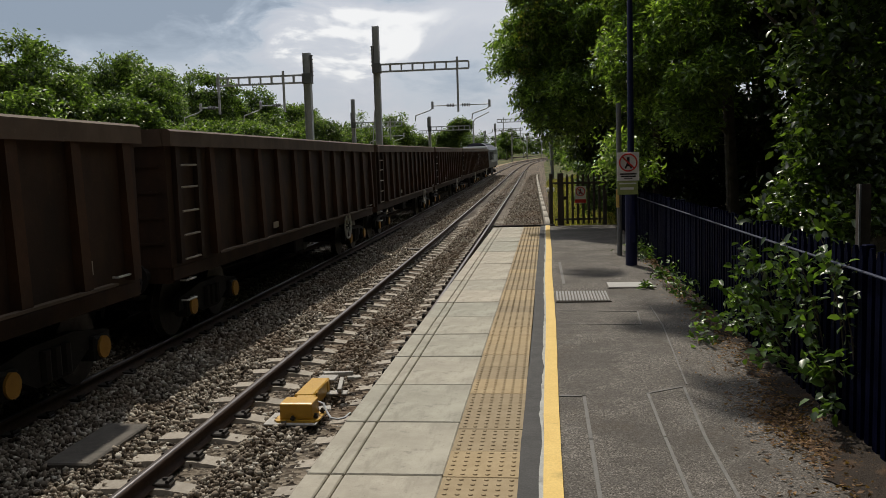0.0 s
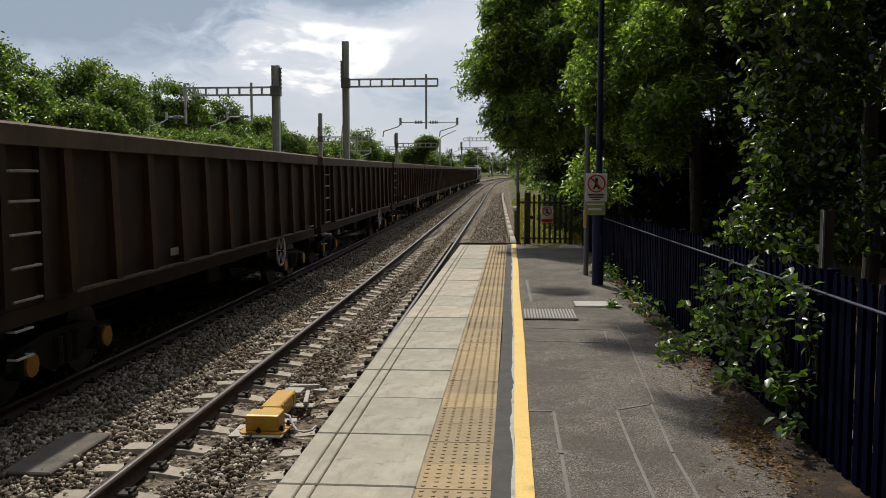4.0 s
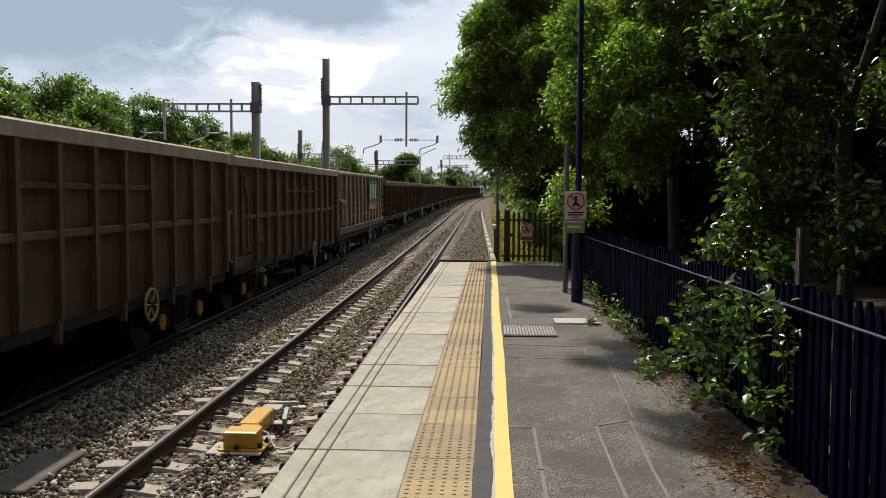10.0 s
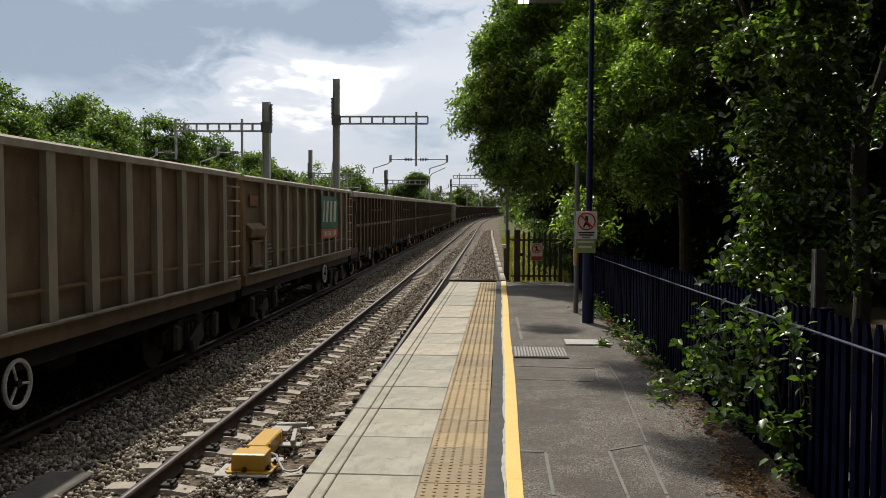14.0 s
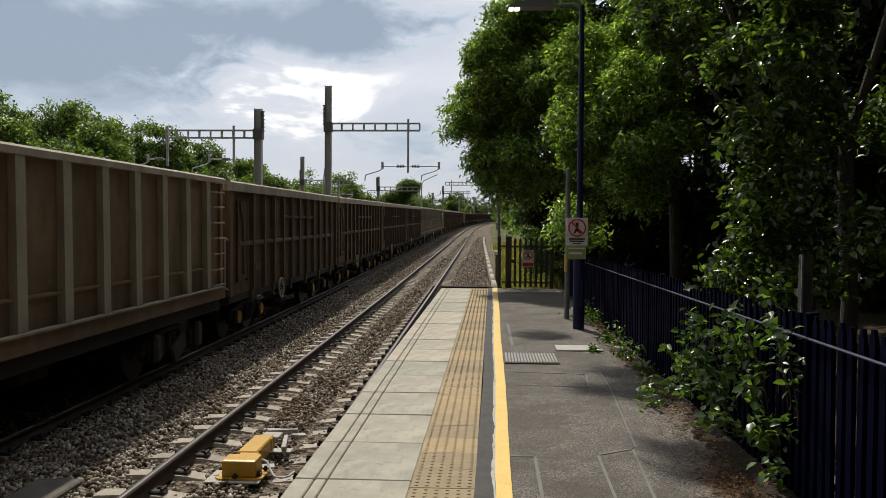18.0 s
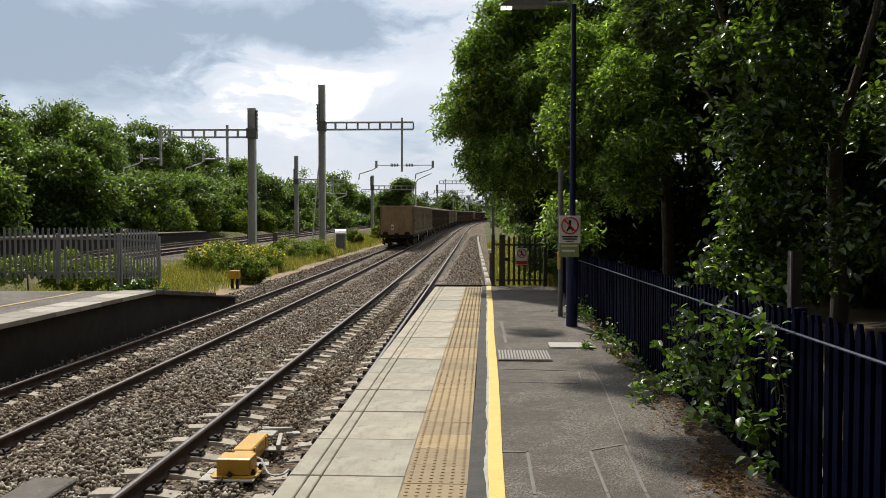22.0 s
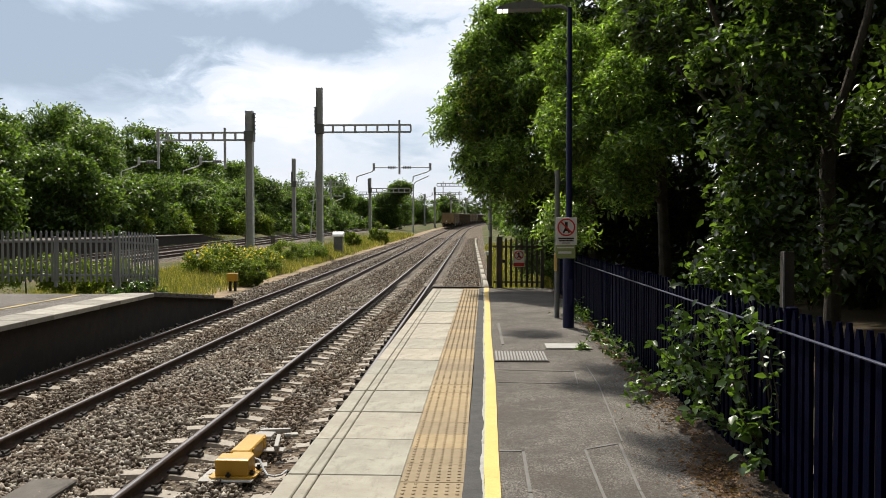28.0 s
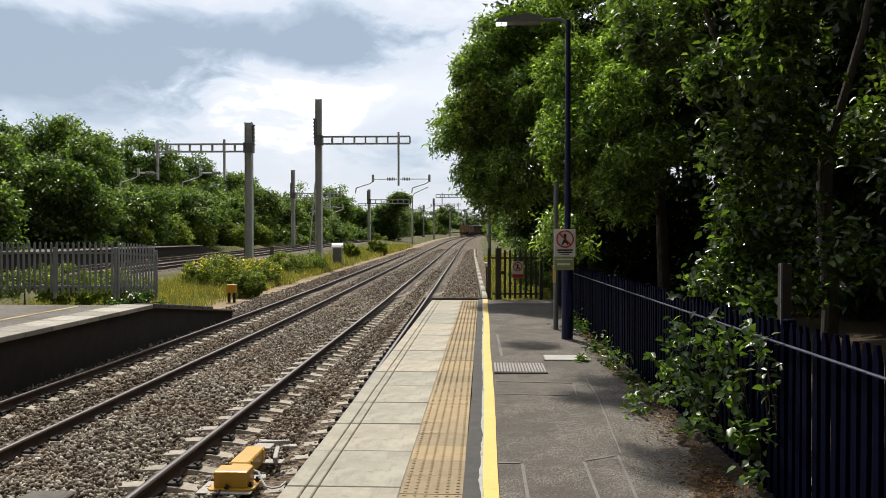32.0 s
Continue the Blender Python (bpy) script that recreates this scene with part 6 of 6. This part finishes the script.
def build_far_buildings():
    for x, y, w, h in ((-33, 420, 14, 5.5), (25, 620, 30, 7), (52, 600, 26, 8)):
        t = thing("far_building", (x, y, climb(y) - 0.5), "distant low building with a pale roof", "building")
        bm = BM()
        box(bm, (0, 0, h * 0.4), (w, 12, h * 0.8))
        part("wall", bm, M["house_brick"], t)
        bm = BM()
        prism(bm, [(-w / 2 - 0.4, h * 0.8), (w / 2 + 0.4, h * 0.8), (w / 2 - 2, h), (-w / 2 + 2, h)], -6.4, 6.4, "Y")
        part("roof", bm, M["roof_grey"], t)
        for i in range(4):
            bm = BM()
            box(bm, (-w * 0.36 + i * w * 0.24, -6.03, h * 0.42), (w * 0.1, 0.08, h * 0.25))
            part("window", bm, M["glass"], t)


build_far_buildings()


# ---- the goods train ----
def bogie_parts(t, y0, cap, mat=None):
    b = BM()
    for x in (-1.02, 1.02):
        prism(b, [(y0 - 1.25, 0.42), (y0 - 1.2, 0.62), (y0 - 0.45, 0.74), (y0 + 0.45, 0.74), (y0 + 1.2, 0.62), (y0 + 1.25, 0.42), (y0 + 0.7, 0.46), (y0 + 0.35, 0.28), (y0 - 0.35, 0.28), (y0 - 0.7, 0.46)], x - 0.06, x + 0.06, "X")
        for d in (-0.9, 0.9):
            box(b, (x + 0.02 * (1 if x > 0 else -1), y0 + d, 0.46), (0.24, 0.34, 0.3), bev=0.03)
        for d in (-0.2, 0.0, 0.2):
            tube(b, (x + 0.07 * (1 if x > 0 else -1), y0 + d, 0.33), (x + 0.07 * (1 if x > 0 else -1), y0 + d, 0.66), 0.07, seg=8)
    box(b, (0, y0, 0.62), (2.0, 0.4, 0.2))
    bogie = part("bogie", b, mat or M["under"], t)
    for d in (-0.9, 0.9):
        b = BM()
        for x in (-0.753, 0.753):
            disc(b, (x, y0 + d, 0.46), 0.46, 0.13, "X", 20)
            disc(b, (x * 0.93, y0 + d, 0.46), 0.485, 0.03, "X", 20)
        tube(b, (-0.7, y0 + d, 0.46), (0.7, y0 + d, 0.46), 0.08, seg=8)
        part("wheelset", b, M["wheel_steel"], bogie)
        for x in (-1.16, 1.16):
            b = BM()
            disc(b, (x, y0 + d, 0.46), 0.135, 0.06, "X", 14)
            part("axle_cap", b, cap, bogie, "yellow axle cap" if cap is M["cap_yellow"] else "")


def end_gear(t, y, way):
    for x in (-0.86, 0.86):
        b = BM()
        tube(b, (x, y, 1.06), (x, y + way * 0.32, 1.06), 0.11, seg=10)
        disc(b, (x, y + way * 0.36, 1.06), 0.24, 0.05, "Y", 16)
        part("buffer", b, M["under"], t)
    b = BM()
    box(b, (0, y + way * 0.08, 1.0), (0.34, 0.16, 0.3), bev=0.02)
    path_tube(b, [(0, y + way * 0.15, 1.0), (0.0, y + way * 0.28, 0.85), (0.0, y + way * 0.3, 0.6), (0.05, y + way * 0.24, 0.5)], 0.035, 6)
    path_tube(b, [(0.3, y + way * 0.1, 0.95), (0.34, y + way * 0.22, 0.7), (0.3, y + way * 0.2, 0.5)], 0.025, 6)
    part("coupling", b, M["under"], t)


def hand_wheel(t, x, y, z, r, spokes, mat):
    b = BM()
    ring(b, (x, y, z), r, 0.026, "X", 24)
    wheel = part("hand_wheel", b, mat, t, "pale brake hand wheel")
    b = BM()
    tube(b, (0, 0, 0.03), (0, 0, r - 0.01), 0.016, seg=5)
    spoke = finish(b, "spoke", mat)
    for i in range(spokes):
        piece("spoke", spoke, wheel, pose(x, y, z, 360 * i / spokes + 23))
    b = BM()
    tube(b, (x - 0.25 * (1 if x > 0 else -1), y, z), (x + 0.03, y, z), 0.045, seg=10)
    part("hub", b, M["under"], wheel)


TUB_TOP = 3.34


def tub(t, length, z0, mat, rim, rim_h, half=1.34, TUB_TOP=TUB_TOP, side=None, ends=None):
    """The open box: four plates, floor, load and the heavy top rim."""
    y1 = length / 2
    for sx in (-1, 1):
        b = BM()
        box(b, (sx * (half - 0.075), 0, (z0 + TUB_TOP) / 2), (0.05, length, TUB_TOP - z0))
        part("side_plate", b, side or mat, t)
    for sy in (-1, 1):
        b = BM()
        box(b, (0, sy * (y1 - 0.03), (z0 + TUB_TOP) / 2), (2 * half - 0.2, 0.05, TUB_TOP - z0))
        end = part("end_plate", b, ends or mat, t)
        for i in range(4):
            b = BM()
            box(b, (0, sy * (y1 + 0.002), z0 + 0.35 + i * (TUB_TOP - z0 - 0.5) / 4), (2 * half - 0.3, 0.024, 0.03))
            part("end_bead", b, ends or mat, end)
    b = BM()
    box(b, (0, 0, z0 + 0.06), (2 * half - 0.2, length - 0.1, 0.12))
    part("floor_plate", b, M["under"], t)
    b = BM()
    zt = TUB_TOP - rim_h
    for sx in (-1, 1):
        prism(b, [(sx * (half - 0.06), zt), (sx * (half + 0.05), zt), (sx * (half + 0.05), TUB_TOP - 0.03), (sx * (half + 0.01), TUB_TOP), (sx * (half - 0.10), TUB_TOP), (sx * (half - 0.10), zt)], -y1 - 0.02, y1 + 0.02, "Y")
    for sy in (-1, 1):
        box(b, (0, sy * (y1 - 0.02), TUB_TOP - rim_h / 2), (2 * half - 0.16, 0.13, rim_h))
    part("top_rim", b, rim, t, "worn top rim")


def sole_bars(t, length, z0, mat, depth=0.26):
    b = BM()
    for sx in (-1, 1):
        box(b, (sx * 1.22, 0, z0 - depth / 2), (0.14, length - 0.1, depth), bev=0.012)
    box(b, (0, 0, z0 - depth / 2), (0.5, length - 0.3, depth))
    for y in (-length / 2 + 0.1, length / 2 - 0.1):
        box(b, (0, y, z0 - depth / 2), (2.5, 0.16, depth + 0.06))
    for y in np.arange(-length / 2 + 1.2, length / 2 - 1, 1.6):
        box(b, (0, y, z0 - depth * 0.6), (2.4, 0.1, depth * 0.6))
    part("underframe", b, mat, t)


def gear_under(t, length):
    b = BM()
    tube(b, (-0.5, -0.6, 0.72), (-0.5, 0.8, 0.72), 0.2, seg=12)
    box(b, (0.75, 0.3, 0.74), (0.4, 0.7, 0.34), bev=0.03)
    box(b, (0.2, -1.1, 0.7), (0.5, 0.4, 0.3), bev=0.03)
    tube(b, (0.3, -length / 2 + 2, 0.6), (0.3, length / 2 - 2, 0.6), 0.03, seg=6)
    part("brake_gear", b, M["under"], t)


def ribs(t, ys, w, d, z0, z1, mat, half=1.34, taper=0.0):
    b = BM()
    # deeper at the foot where tapered
    prism(b, [(0, z0), (d + taper, z0), (d, z1), (0, z1)], -w / 2, w / 2, "Y")
    me = finish(b, "rib", mat)
    for y in ys:
        piece("rib", me, t, pose(half - 0.05, y, 0))
        piece("rib", me, t, pose(-half + 0.05, y, 0, 0, 0, 180))


def rungs(t, y, zs, w, mat, x=1.36):
    b = BM()
    tube(b, (0, -w / 2, 0), (0, w / 2, 0), 0.016, seg=6)
    for d in (-w / 2, w / 2):
        tube(b, (0, d, 0), (-0.1, d, 0), 0.014, seg=5)
    me = finish(b, "rung", mat)
    for z in zs:
        piece("rung", me, t, pose(x, y, z))
        piece("rung", me, t, pose(-x, y, z, 0, 0, 180))


def both(name, build, mat, t, label=""):
    """The same part on either side."""
    for sx in (-1, 1):
        b = BM()
        build(b, sx)
        part(name, b, mat, t, label)


def wagon_a(label):
    """Dark rusty box wagon with tapered ribs."""
    L, z0, top = 14.6, 1.16, 3.13
    t = thing("box_wagon", (0, 0, 0), label, "goods wagon", "wagons of the goods train")
    tub(t, L, z0, M["steel_a"], M["rim_a"], 0.24, TUB_TOP=top)
    ribs(t, np.linspace(-L / 2 + 1.55, L / 2 - 0.35, 12), 0.19, 0.075, z0 + 0.05, top - 0.24, M["rib_a"], taper=0.05)
    ribs(t, [-L / 2 + 0.25, -L / 2 + 1.0], 0.12, 0.075, z0 + 0.05, top - 0.24, M["steel_a"])
    sole_bars(t, L, z0, M["steel_a"], 0.2)
    both("ledge", lambda b, sx: box(b, (sx * 1.40, 0.3, z0 + 0.06), (0.09, L - 2.4, 0.03)), M["rim_a"], t)
    rungs(t, -L / 2 + 0.62, [1.25, 1.6, 1.95, 2.3, 2.62], 0.56, M["rim_b"])
    rungs(t, -L / 2 + 0.62, [0.62, 0.92], 0.34, M["rung_white"], 1.3)
    rungs(t, L / 2 - 0.5, [1.28], 0.5, M["rung_white"])
    for y in (-L / 2 + 1.85, L / 2 - 1.75):
        bogie_parts(t, y, M["cap_yellow"])
    hand_wheel(t, 1.36, L / 2 - 3.75, 0.9, 0.33, 6, M["rung_white"])
    b = BM()
    box(b, (1.325, L / 2 - 1.4, z0 + 0.3), (0.01, 0.3, 0.16))
    box(b, (1.325, -2.5, z0 + 0.25), (0.01, 0.4, 0.12))
    part("data_plate", b, M["rim_b"], t, "pale plate of unreadable small writing")
    end_gear(t, L / 2, 1)
    end_gear(t, -L / 2, -1)
    gear_under(t, L)
    return t


def wagon_b(label, sign=False):
    """Dusty grey box wagon with broad ribs."""
    L, z0 = 12.8, 1.05
    t = thing("box_wagon", (0, 0, 0), label, "goods wagon", "wagons of the goods train")
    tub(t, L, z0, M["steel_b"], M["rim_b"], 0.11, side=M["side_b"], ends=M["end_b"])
    ys = np.linspace(-L / 2 + 1.55, L / 2 - 0.95, 11)
    ribs(t, ys, 0.20, 0.085, z0 + 0.22, TUB_TOP - 0.09, M["rib_b"], taper=0.02)
    ribs(t, [-L / 2 + 0.08, L / 2 - 0.08], 0.16, 0.05, z0, TUB_TOP - 0.05, M["steel_b"])
    both("lower_sill", lambda b, sx: box(b, (sx * 1.335, 0, z0 + 0.11), (0.11, L, 0.22), bev=0.012), M["side_b"], t)
    both("sill_ledge", lambda b, sx: box(b, (sx * 1.40, 0, z0 + 0.235), (0.1, L - 0.4, 0.025)), M["rib_b"], t)
    both("side_bead", lambda b, sx: box(b, (sx * 1.335, 0.3, z0 + 0.62), (0.05, L - 2.6, 0.035)), M["steel_b"], t)
    sole_bars(t, L, z0, M["under"], 0.22)
    # sloped ledge and small door at the rear end
    def ledge(b, sx):
        prism(b, [(sx * 1.30, 2.34), (sx * 1.44, 2.22), (sx * 1.44, 2.18), (sx * 1.41, 2.05), (sx * 1.30, 2.05)], -L / 2 + 0.28, -L / 2 + 1.42, "Y")
    both("end_ledge", ledge, M["steel_b"], t)
    both("rust_patch", lambda b, sx: box(b, (sx * 1.320, -L / 2 + 0.82, 2.83), (0.01, 0.62, 0.24)), M["patch"], t, "faded orange patch")
    for sx in (-1, 1):
        b = BM()
        box(b, (sx * 1.325, -L / 2 + 0.95, 1.68), (0.05, 0.62, 0.62), bev=0.015)
        door = part("side_door", b, M["side_b"], t)
        for z in (1.42, 1.95):
            b = BM()
            box(b, (sx * 1.36, -L / 2 + 0.95, z), (0.04, 0.74, 0.05), bev=0.006)
            part("door_bar", b, M["steel_b"], door)
        b = BM()
        path_tube(b, [(sx * 1.36, -L / 2 + 0.40, 1.40), (sx * 1.38, -L / 2 + 0.42, 1.45), (sx * 1.43, -L / 2 + 0.42, 1.5), (sx * 1.43, -L / 2 + 0.42, 1.9), (sx * 1.38, -L / 2 + 0.42, 1.95)], 0.018, 6)
        part("handle", b, M["rim_b"], door, "pale grab handle")
    rungs(t, L / 2 - 0.40, [1.33, 1.62, 1.91, 2.2, 2.49, 2.78, 3.05], 0.56, M["rim_b"], 1.40)
    for y in (-L / 2 + 2.0, L / 2 - 2.0):
        bogie_parts(t, y, M["under"], M["bogie_dust"])
        for sx in (-1, 1):
            for d in (-0.95, 0.95):
                b = BM()
                box(b, (sx * 1.2, y + d, 0.5), (0.12, 0.26, 0.46), bev=0.05)
                part("bogie_horn", b, M["bogie_dust"], t)
            b = BM()
            box(b, (sx * 1.19, y, 0.38), (0.1, 0.6, 0.3), Euler((radians(25), 0, 0)).to_matrix(), bev=0.03)
            part("bogie_spring_cover", b, M["bogie_dust"], t)
    hand_wheel(t, 1.34, -1.4 if not sign else 1.9, 0.72, 0.25, 3, M["rung_white"])
    b = BM()
    box(b, (1.318, -L / 2 + 2.1, 1.75), (0.008, 0.5, 0.3))
    box(b, (1.318, -L / 2 + 2.1, 1.4), (0.008, 0.42, 0.25))
    part("data_panel", b, M["sign_black"], t, "dark data panel with unreadable small writing")
    b = BM()
    for i, (z, w) in enumerate(((1.84, 0.3), (1.75, 0.4), (1.66, 0.36), (1.45, 0.34), (1.38, 0.3))):
        box(b, (1.324, -L / 2 + 2.1, z), (0.006, w, 0.035))
    part("lettering", b, M["rib_b"], t)
    if sign:
        y0 = L / 2 - 4.05
        b = BM()
        box(b, (1.40, y0, 2.575), (0.02, 2.5, 0.99))
        p = part("logo_panel", b, M["panel_green"], t, "green panel with plain cream shapes")
        for dy, w in ((-0.92, 0.30), (-0.42, 0.42), (0.16, 0.40), (0.78, 0.52)):
            b = BM()
            prism(b, [(y0 + dy - w / 2, 2.28), (y0 + dy + w / 2 - 0.12, 2.28), (y0 + dy + w / 2, 2.92), (y0 + dy - w / 2 + 0.12, 2.92)], 1.408, 1.42, "X")
            part("logo_shape", b, M["panel_cream"], p, "plain cream shape")
        b = BM()
        box(b, (1.40, y0, 1.93), (0.02, 2.5, 0.28))
        o = part("orange_panel", b, M["panel_orange"], t, "orange panel under the green one")
        b = BM()
        for i in range(10):
            if i != 6:
                box(b, (1.413, y0 - 0.9 + i * 0.2, 1.93), (0.008, 0.1, 0.14))
        part("lettering", b, M["panel_cream"], o)
    else:
        b = BM()
        box(b, (1.318, -L / 2 + 0.7, 2.88), (0.008, 0.22, 0.2))
        for i in range(3):
            box(b, (1.318, -L / 2 + 0.98 + 0.2 * i, 2.87), (0.008, 0.12, 0.2))
        part("owner_mark", b, M["glass"], t, "faded dark mark of plain shapes")
    end_gear(t, L / 2, 1)
    end_gear(t, -L / 2, -1)
    gear_under(t, L)
    return t


def wagon_c(label, wheel=-1.8):
    """Brown box wagon with narrow ribs and a waist rail."""
    L, z0 = 12.0, 1.0
    t = thing("box_wagon", (0, 0, 0), label, "goods wagon", "wagons of the goods train")
    tub(t, L, z0, M["steel_c"], M["rim_b"], 0.2, side=M["side_c"])
    ys = np.linspace(-L / 2 + 1.7, L / 2 - 0.12, 12)
    ribs(t, ys, 0.10, 0.085, z0 + 0.02, TUB_TOP - 0.2, M["rib_c"])
    ribs(t, [-L / 2 + 0.09], 0.18, 0.06, z0, TUB_TOP - 0.2, M["rib_c"])
    ribs(t, [-L / 2 + 0.62, -L / 2 + 1.3], 0.08, 0.05, z0 + 0.25, TUB_TOP - 0.35, M["steel_c"])
    both("waist_rail", lambda b, sx: box(b, (sx * 1.315, 0.1, 2.05), (0.07, L - 1.2, 0.1), bev=0.012), M["rib_c"], t)
    y5 = (ys[3] + ys[7]) / 2
    both("upper_rail", lambda b, sx: box(b, (sx * 1.315, y5, 2.62), (0.06, ys[7] - ys[3], 0.08), bev=0.012), M["steel_c"], t)
    both("end_door", lambda b, sx: prism(b, [(-L / 2 + 0.66, 1.3), (-L / 2 + 1.26, 1.3), (-L / 2 + 1.26, 2.95), (-L / 2 + 0.66, 2.95)], sx * 1.28, sx * 1.325, "X"), M["steel_c"], t)
    both("door_bar", lambda b, sx: path_tube(b, [(sx * 1.335, -L / 2 + 0.72, 2.95), (sx * 1.345, -L / 2 + 0.74, 2.75), (sx * 1.345, -L / 2 + 0.95, 2.5), (sx * 1.345, -L / 2 + 0.96, 1.4)], 0.022, 6), M["rim_a"], t)
    both("grab_rail", lambda b, sx: path_tube(b, [(sx * 1.3, -L / 2 - 0.02, 2.15), (sx * 1.3, -L / 2 - 0.18, 2.2), (sx * 1.3, -L / 2 - 0.2, 2.1), (sx * 1.3, -L / 2 - 0.2, 1.2), (sx * 1.3, -L / 2 - 0.02, 1.15)], 0.02, 6), M["rim_b"], t)
    b = BM()
    prism(b, [(-0.06, z0 + 0.05), (0.06, z0 + 0.05), (0.02, z0 - 0.28), (-0.05, z0 - 0.24)], -0.05, 0.05, "X")
    me = finish(b, "foot_bracket", M["rim_a"])
    for y in ys[::2]:
        piece("foot_bracket", me, t, pose(1.29, y, 0))
        piece("foot_bracket", me, t, pose(-1.29, y, 0))
    sole_bars(t, L, z0, M["under"], 0.16)
    for y in (-L / 2 + 2.1, L / 2 - 2.1):
        bogie_parts(t, y, M["cap_yellow"])
    hand_wheel(t, 1.36, wheel, 0.86, 0.24, 6, M["rim_b"])
    b = BM()
    box(b, (1.318, -L / 2 + 2.2, 1.5), (0.008, 0.42, 0.16))
    part("data_plate", b, M["rim_a"], t, "small plate of unreadable writing")
    end_gear(t, L / 2, 1)
    end_gear(t, -L / 2, -1)
    gear_under(t, L)
    return t


def build_loco():
    t = thing("diesel_locomotive", (0, 0, 0), "dark blue and grey diesel locomotive pulling the goods train", "locomotive")
    b = BM()
    prism(b, [(-1.32, 1.1), (1.32, 1.1), (1.32, 3.05), (1.0, 3.55), (0.5, 3.8), (-0.5, 3.8), (-1.0, 3.55), (-1.32, 3.05)], -8.6, 8.6, "Y")
    body = part("body", b, M["loco_blue"], t)
    for y, d in ((-9.6, -1), (9.6, 1)):
        b = BM()
        box(b, (0, y - d * 0.1, 2.25), (2.62, 2.0, 2.4), bev=0.12)
        cab = part("cab", b, M["loco_pale"], t, "pale driving cab")
        for x in (-0.55, 0.55):
            w = BM()
            box(w, (x, y + d * 0.9, 2.9), (0.8, 0.04, 0.6), bev=0.02)
            part("windscreen", w, M["glass"], cab)
    b = BM()
    box(b, (0, 3.0, 3.83), (1.4, 9.0, 0.12), bev=0.03)
    part("roof_grille", b, M["loco_pale"], t, "pale roof panels")
    b = BM()
    for x in (-1.335, 1.335):
        box(b, (x, 2, 2.1), (0.02, 11, 0.9))
    part("side_band", b, M["loco_pale"], t, "pale side band")
    for x in (-1.34, 1.34):
        for i in range(5):
            b = BM()
            box(b, (x, -6 + i * 1.5, 2.4), (0.03, 1.1, 0.9))
            part("grille", b, M["under"], body)
    b = BM()
    box(b, (0, 0, 0.75), (2.4, 5.5, 0.8), bev=0.1)
    part("fuel_tank", b, M["under"], t)
    for y in (-7.2, 7.2):
        bogie_parts(t, y, M["under"])
    end_gear(t, 10.5, 1)
    end_gear(t, -10.5, -1)
    return t


PITCH_A, PITCH_B, PITCH_C = 15.765, 13.5, 12.8
DARK = "dark rusty open box wagon with tapered ribs and yellow axle caps"
GREY = "dusty grey open box wagon with broad ribs, trailing in the train"
SIGN = "dusty grey open box wagon with a green and orange panel"
BROWN = "brown open box wagon with narrow ribs and a waist rail"


def build_train():
    """The train, from the locomotive back; each with the place of its middle behind the mark of the train."""
    a, b, g, c, d = wagon_a(DARK), wagon_b(GREY), wagon_b(SIGN, True), wagon_c(BROWN), wagon_c(BROWN, 2.1)
    first = {"A": a, "B": b, "S": g, "C": c, "D": d}
    used, cars = set(), [(build_loco(), 5 * PITCH_A + 11.7)]
    order = "A" * 15 + "SDDCDDCSBBCCCCBB"
    at = 5 * PITCH_A + 0.2
    for i, k in enumerate(order):
        if i == 15:
            at -= 0.4
        p = {"A": PITCH_A, "C": PITCH_C, "D": PITCH_C}.get(k, PITCH_B)
        ob = first[k] if k not in used else copy_thing(first[k], Matrix())
        used.add(k)
        cars.append((ob, at - {"A": 14.6, "C": 12.0, "D": 12.0}.get(k, 12.8) / 2))
        at -= p
    # a torn white sheet caught on one dark wagon
    bm = BM()
    prism(bm, [(-5.35, 1.75), (-5.05, 1.82), (-5.02, 2.05), (-5.18, 2.32), (-5.3, 2.3), (-5.24, 2.05)], 1.33, 1.345, "X")
    part("torn_sheet", bm, M["rung_white"], cars[14][0], "torn white sheet")
    # lamp board on the last wagon's tail
    last = cars[-1][0]
    bm = BM()
    box(bm, (-0.35, -6.44, 1.62), (0.2, 0.03, 0.46), bev=0.01)
    tail = part("tail_board", bm, M["sign_white"], last, "white tail lamp board")
    bm = BM()
    disc(bm, (-0.35, -6.465, 1.62), 0.085, 0.04, "Y", 14)
    part("red_disc", bm, M["sign_red"], tail, "red disc")
    return cars


CARS = build_train()


def train_at(t):
    d = t - 10
    return 200.71 + 19.333 * d + 0.018922 * d * d - 0.00108138 * d ** 3


def motions():
    times = [0, 1, 2, 3, 4, 6, 8, 10, 12, 14, 16, 18, 20, 22, 24, 26, 28, 30, 31, 32]
    for car, back in CARS:
        rows = []
        for t in times:
            s = train_at(t) + back
            p, h = on_line(TRACK_2 + sway(s) - 0.04, s)
            rise = math.degrees(math.atan((climb(s + 4) - climb(s - 4)) / 8))
            rows.append((t, Matrix.Translation((p.x, p.y, p.z + RAIL_Z + 0.004)) @ pose(0, 0, 0, rise, 0.0, math.degrees(h))))
        walk(car, rows)


motions()
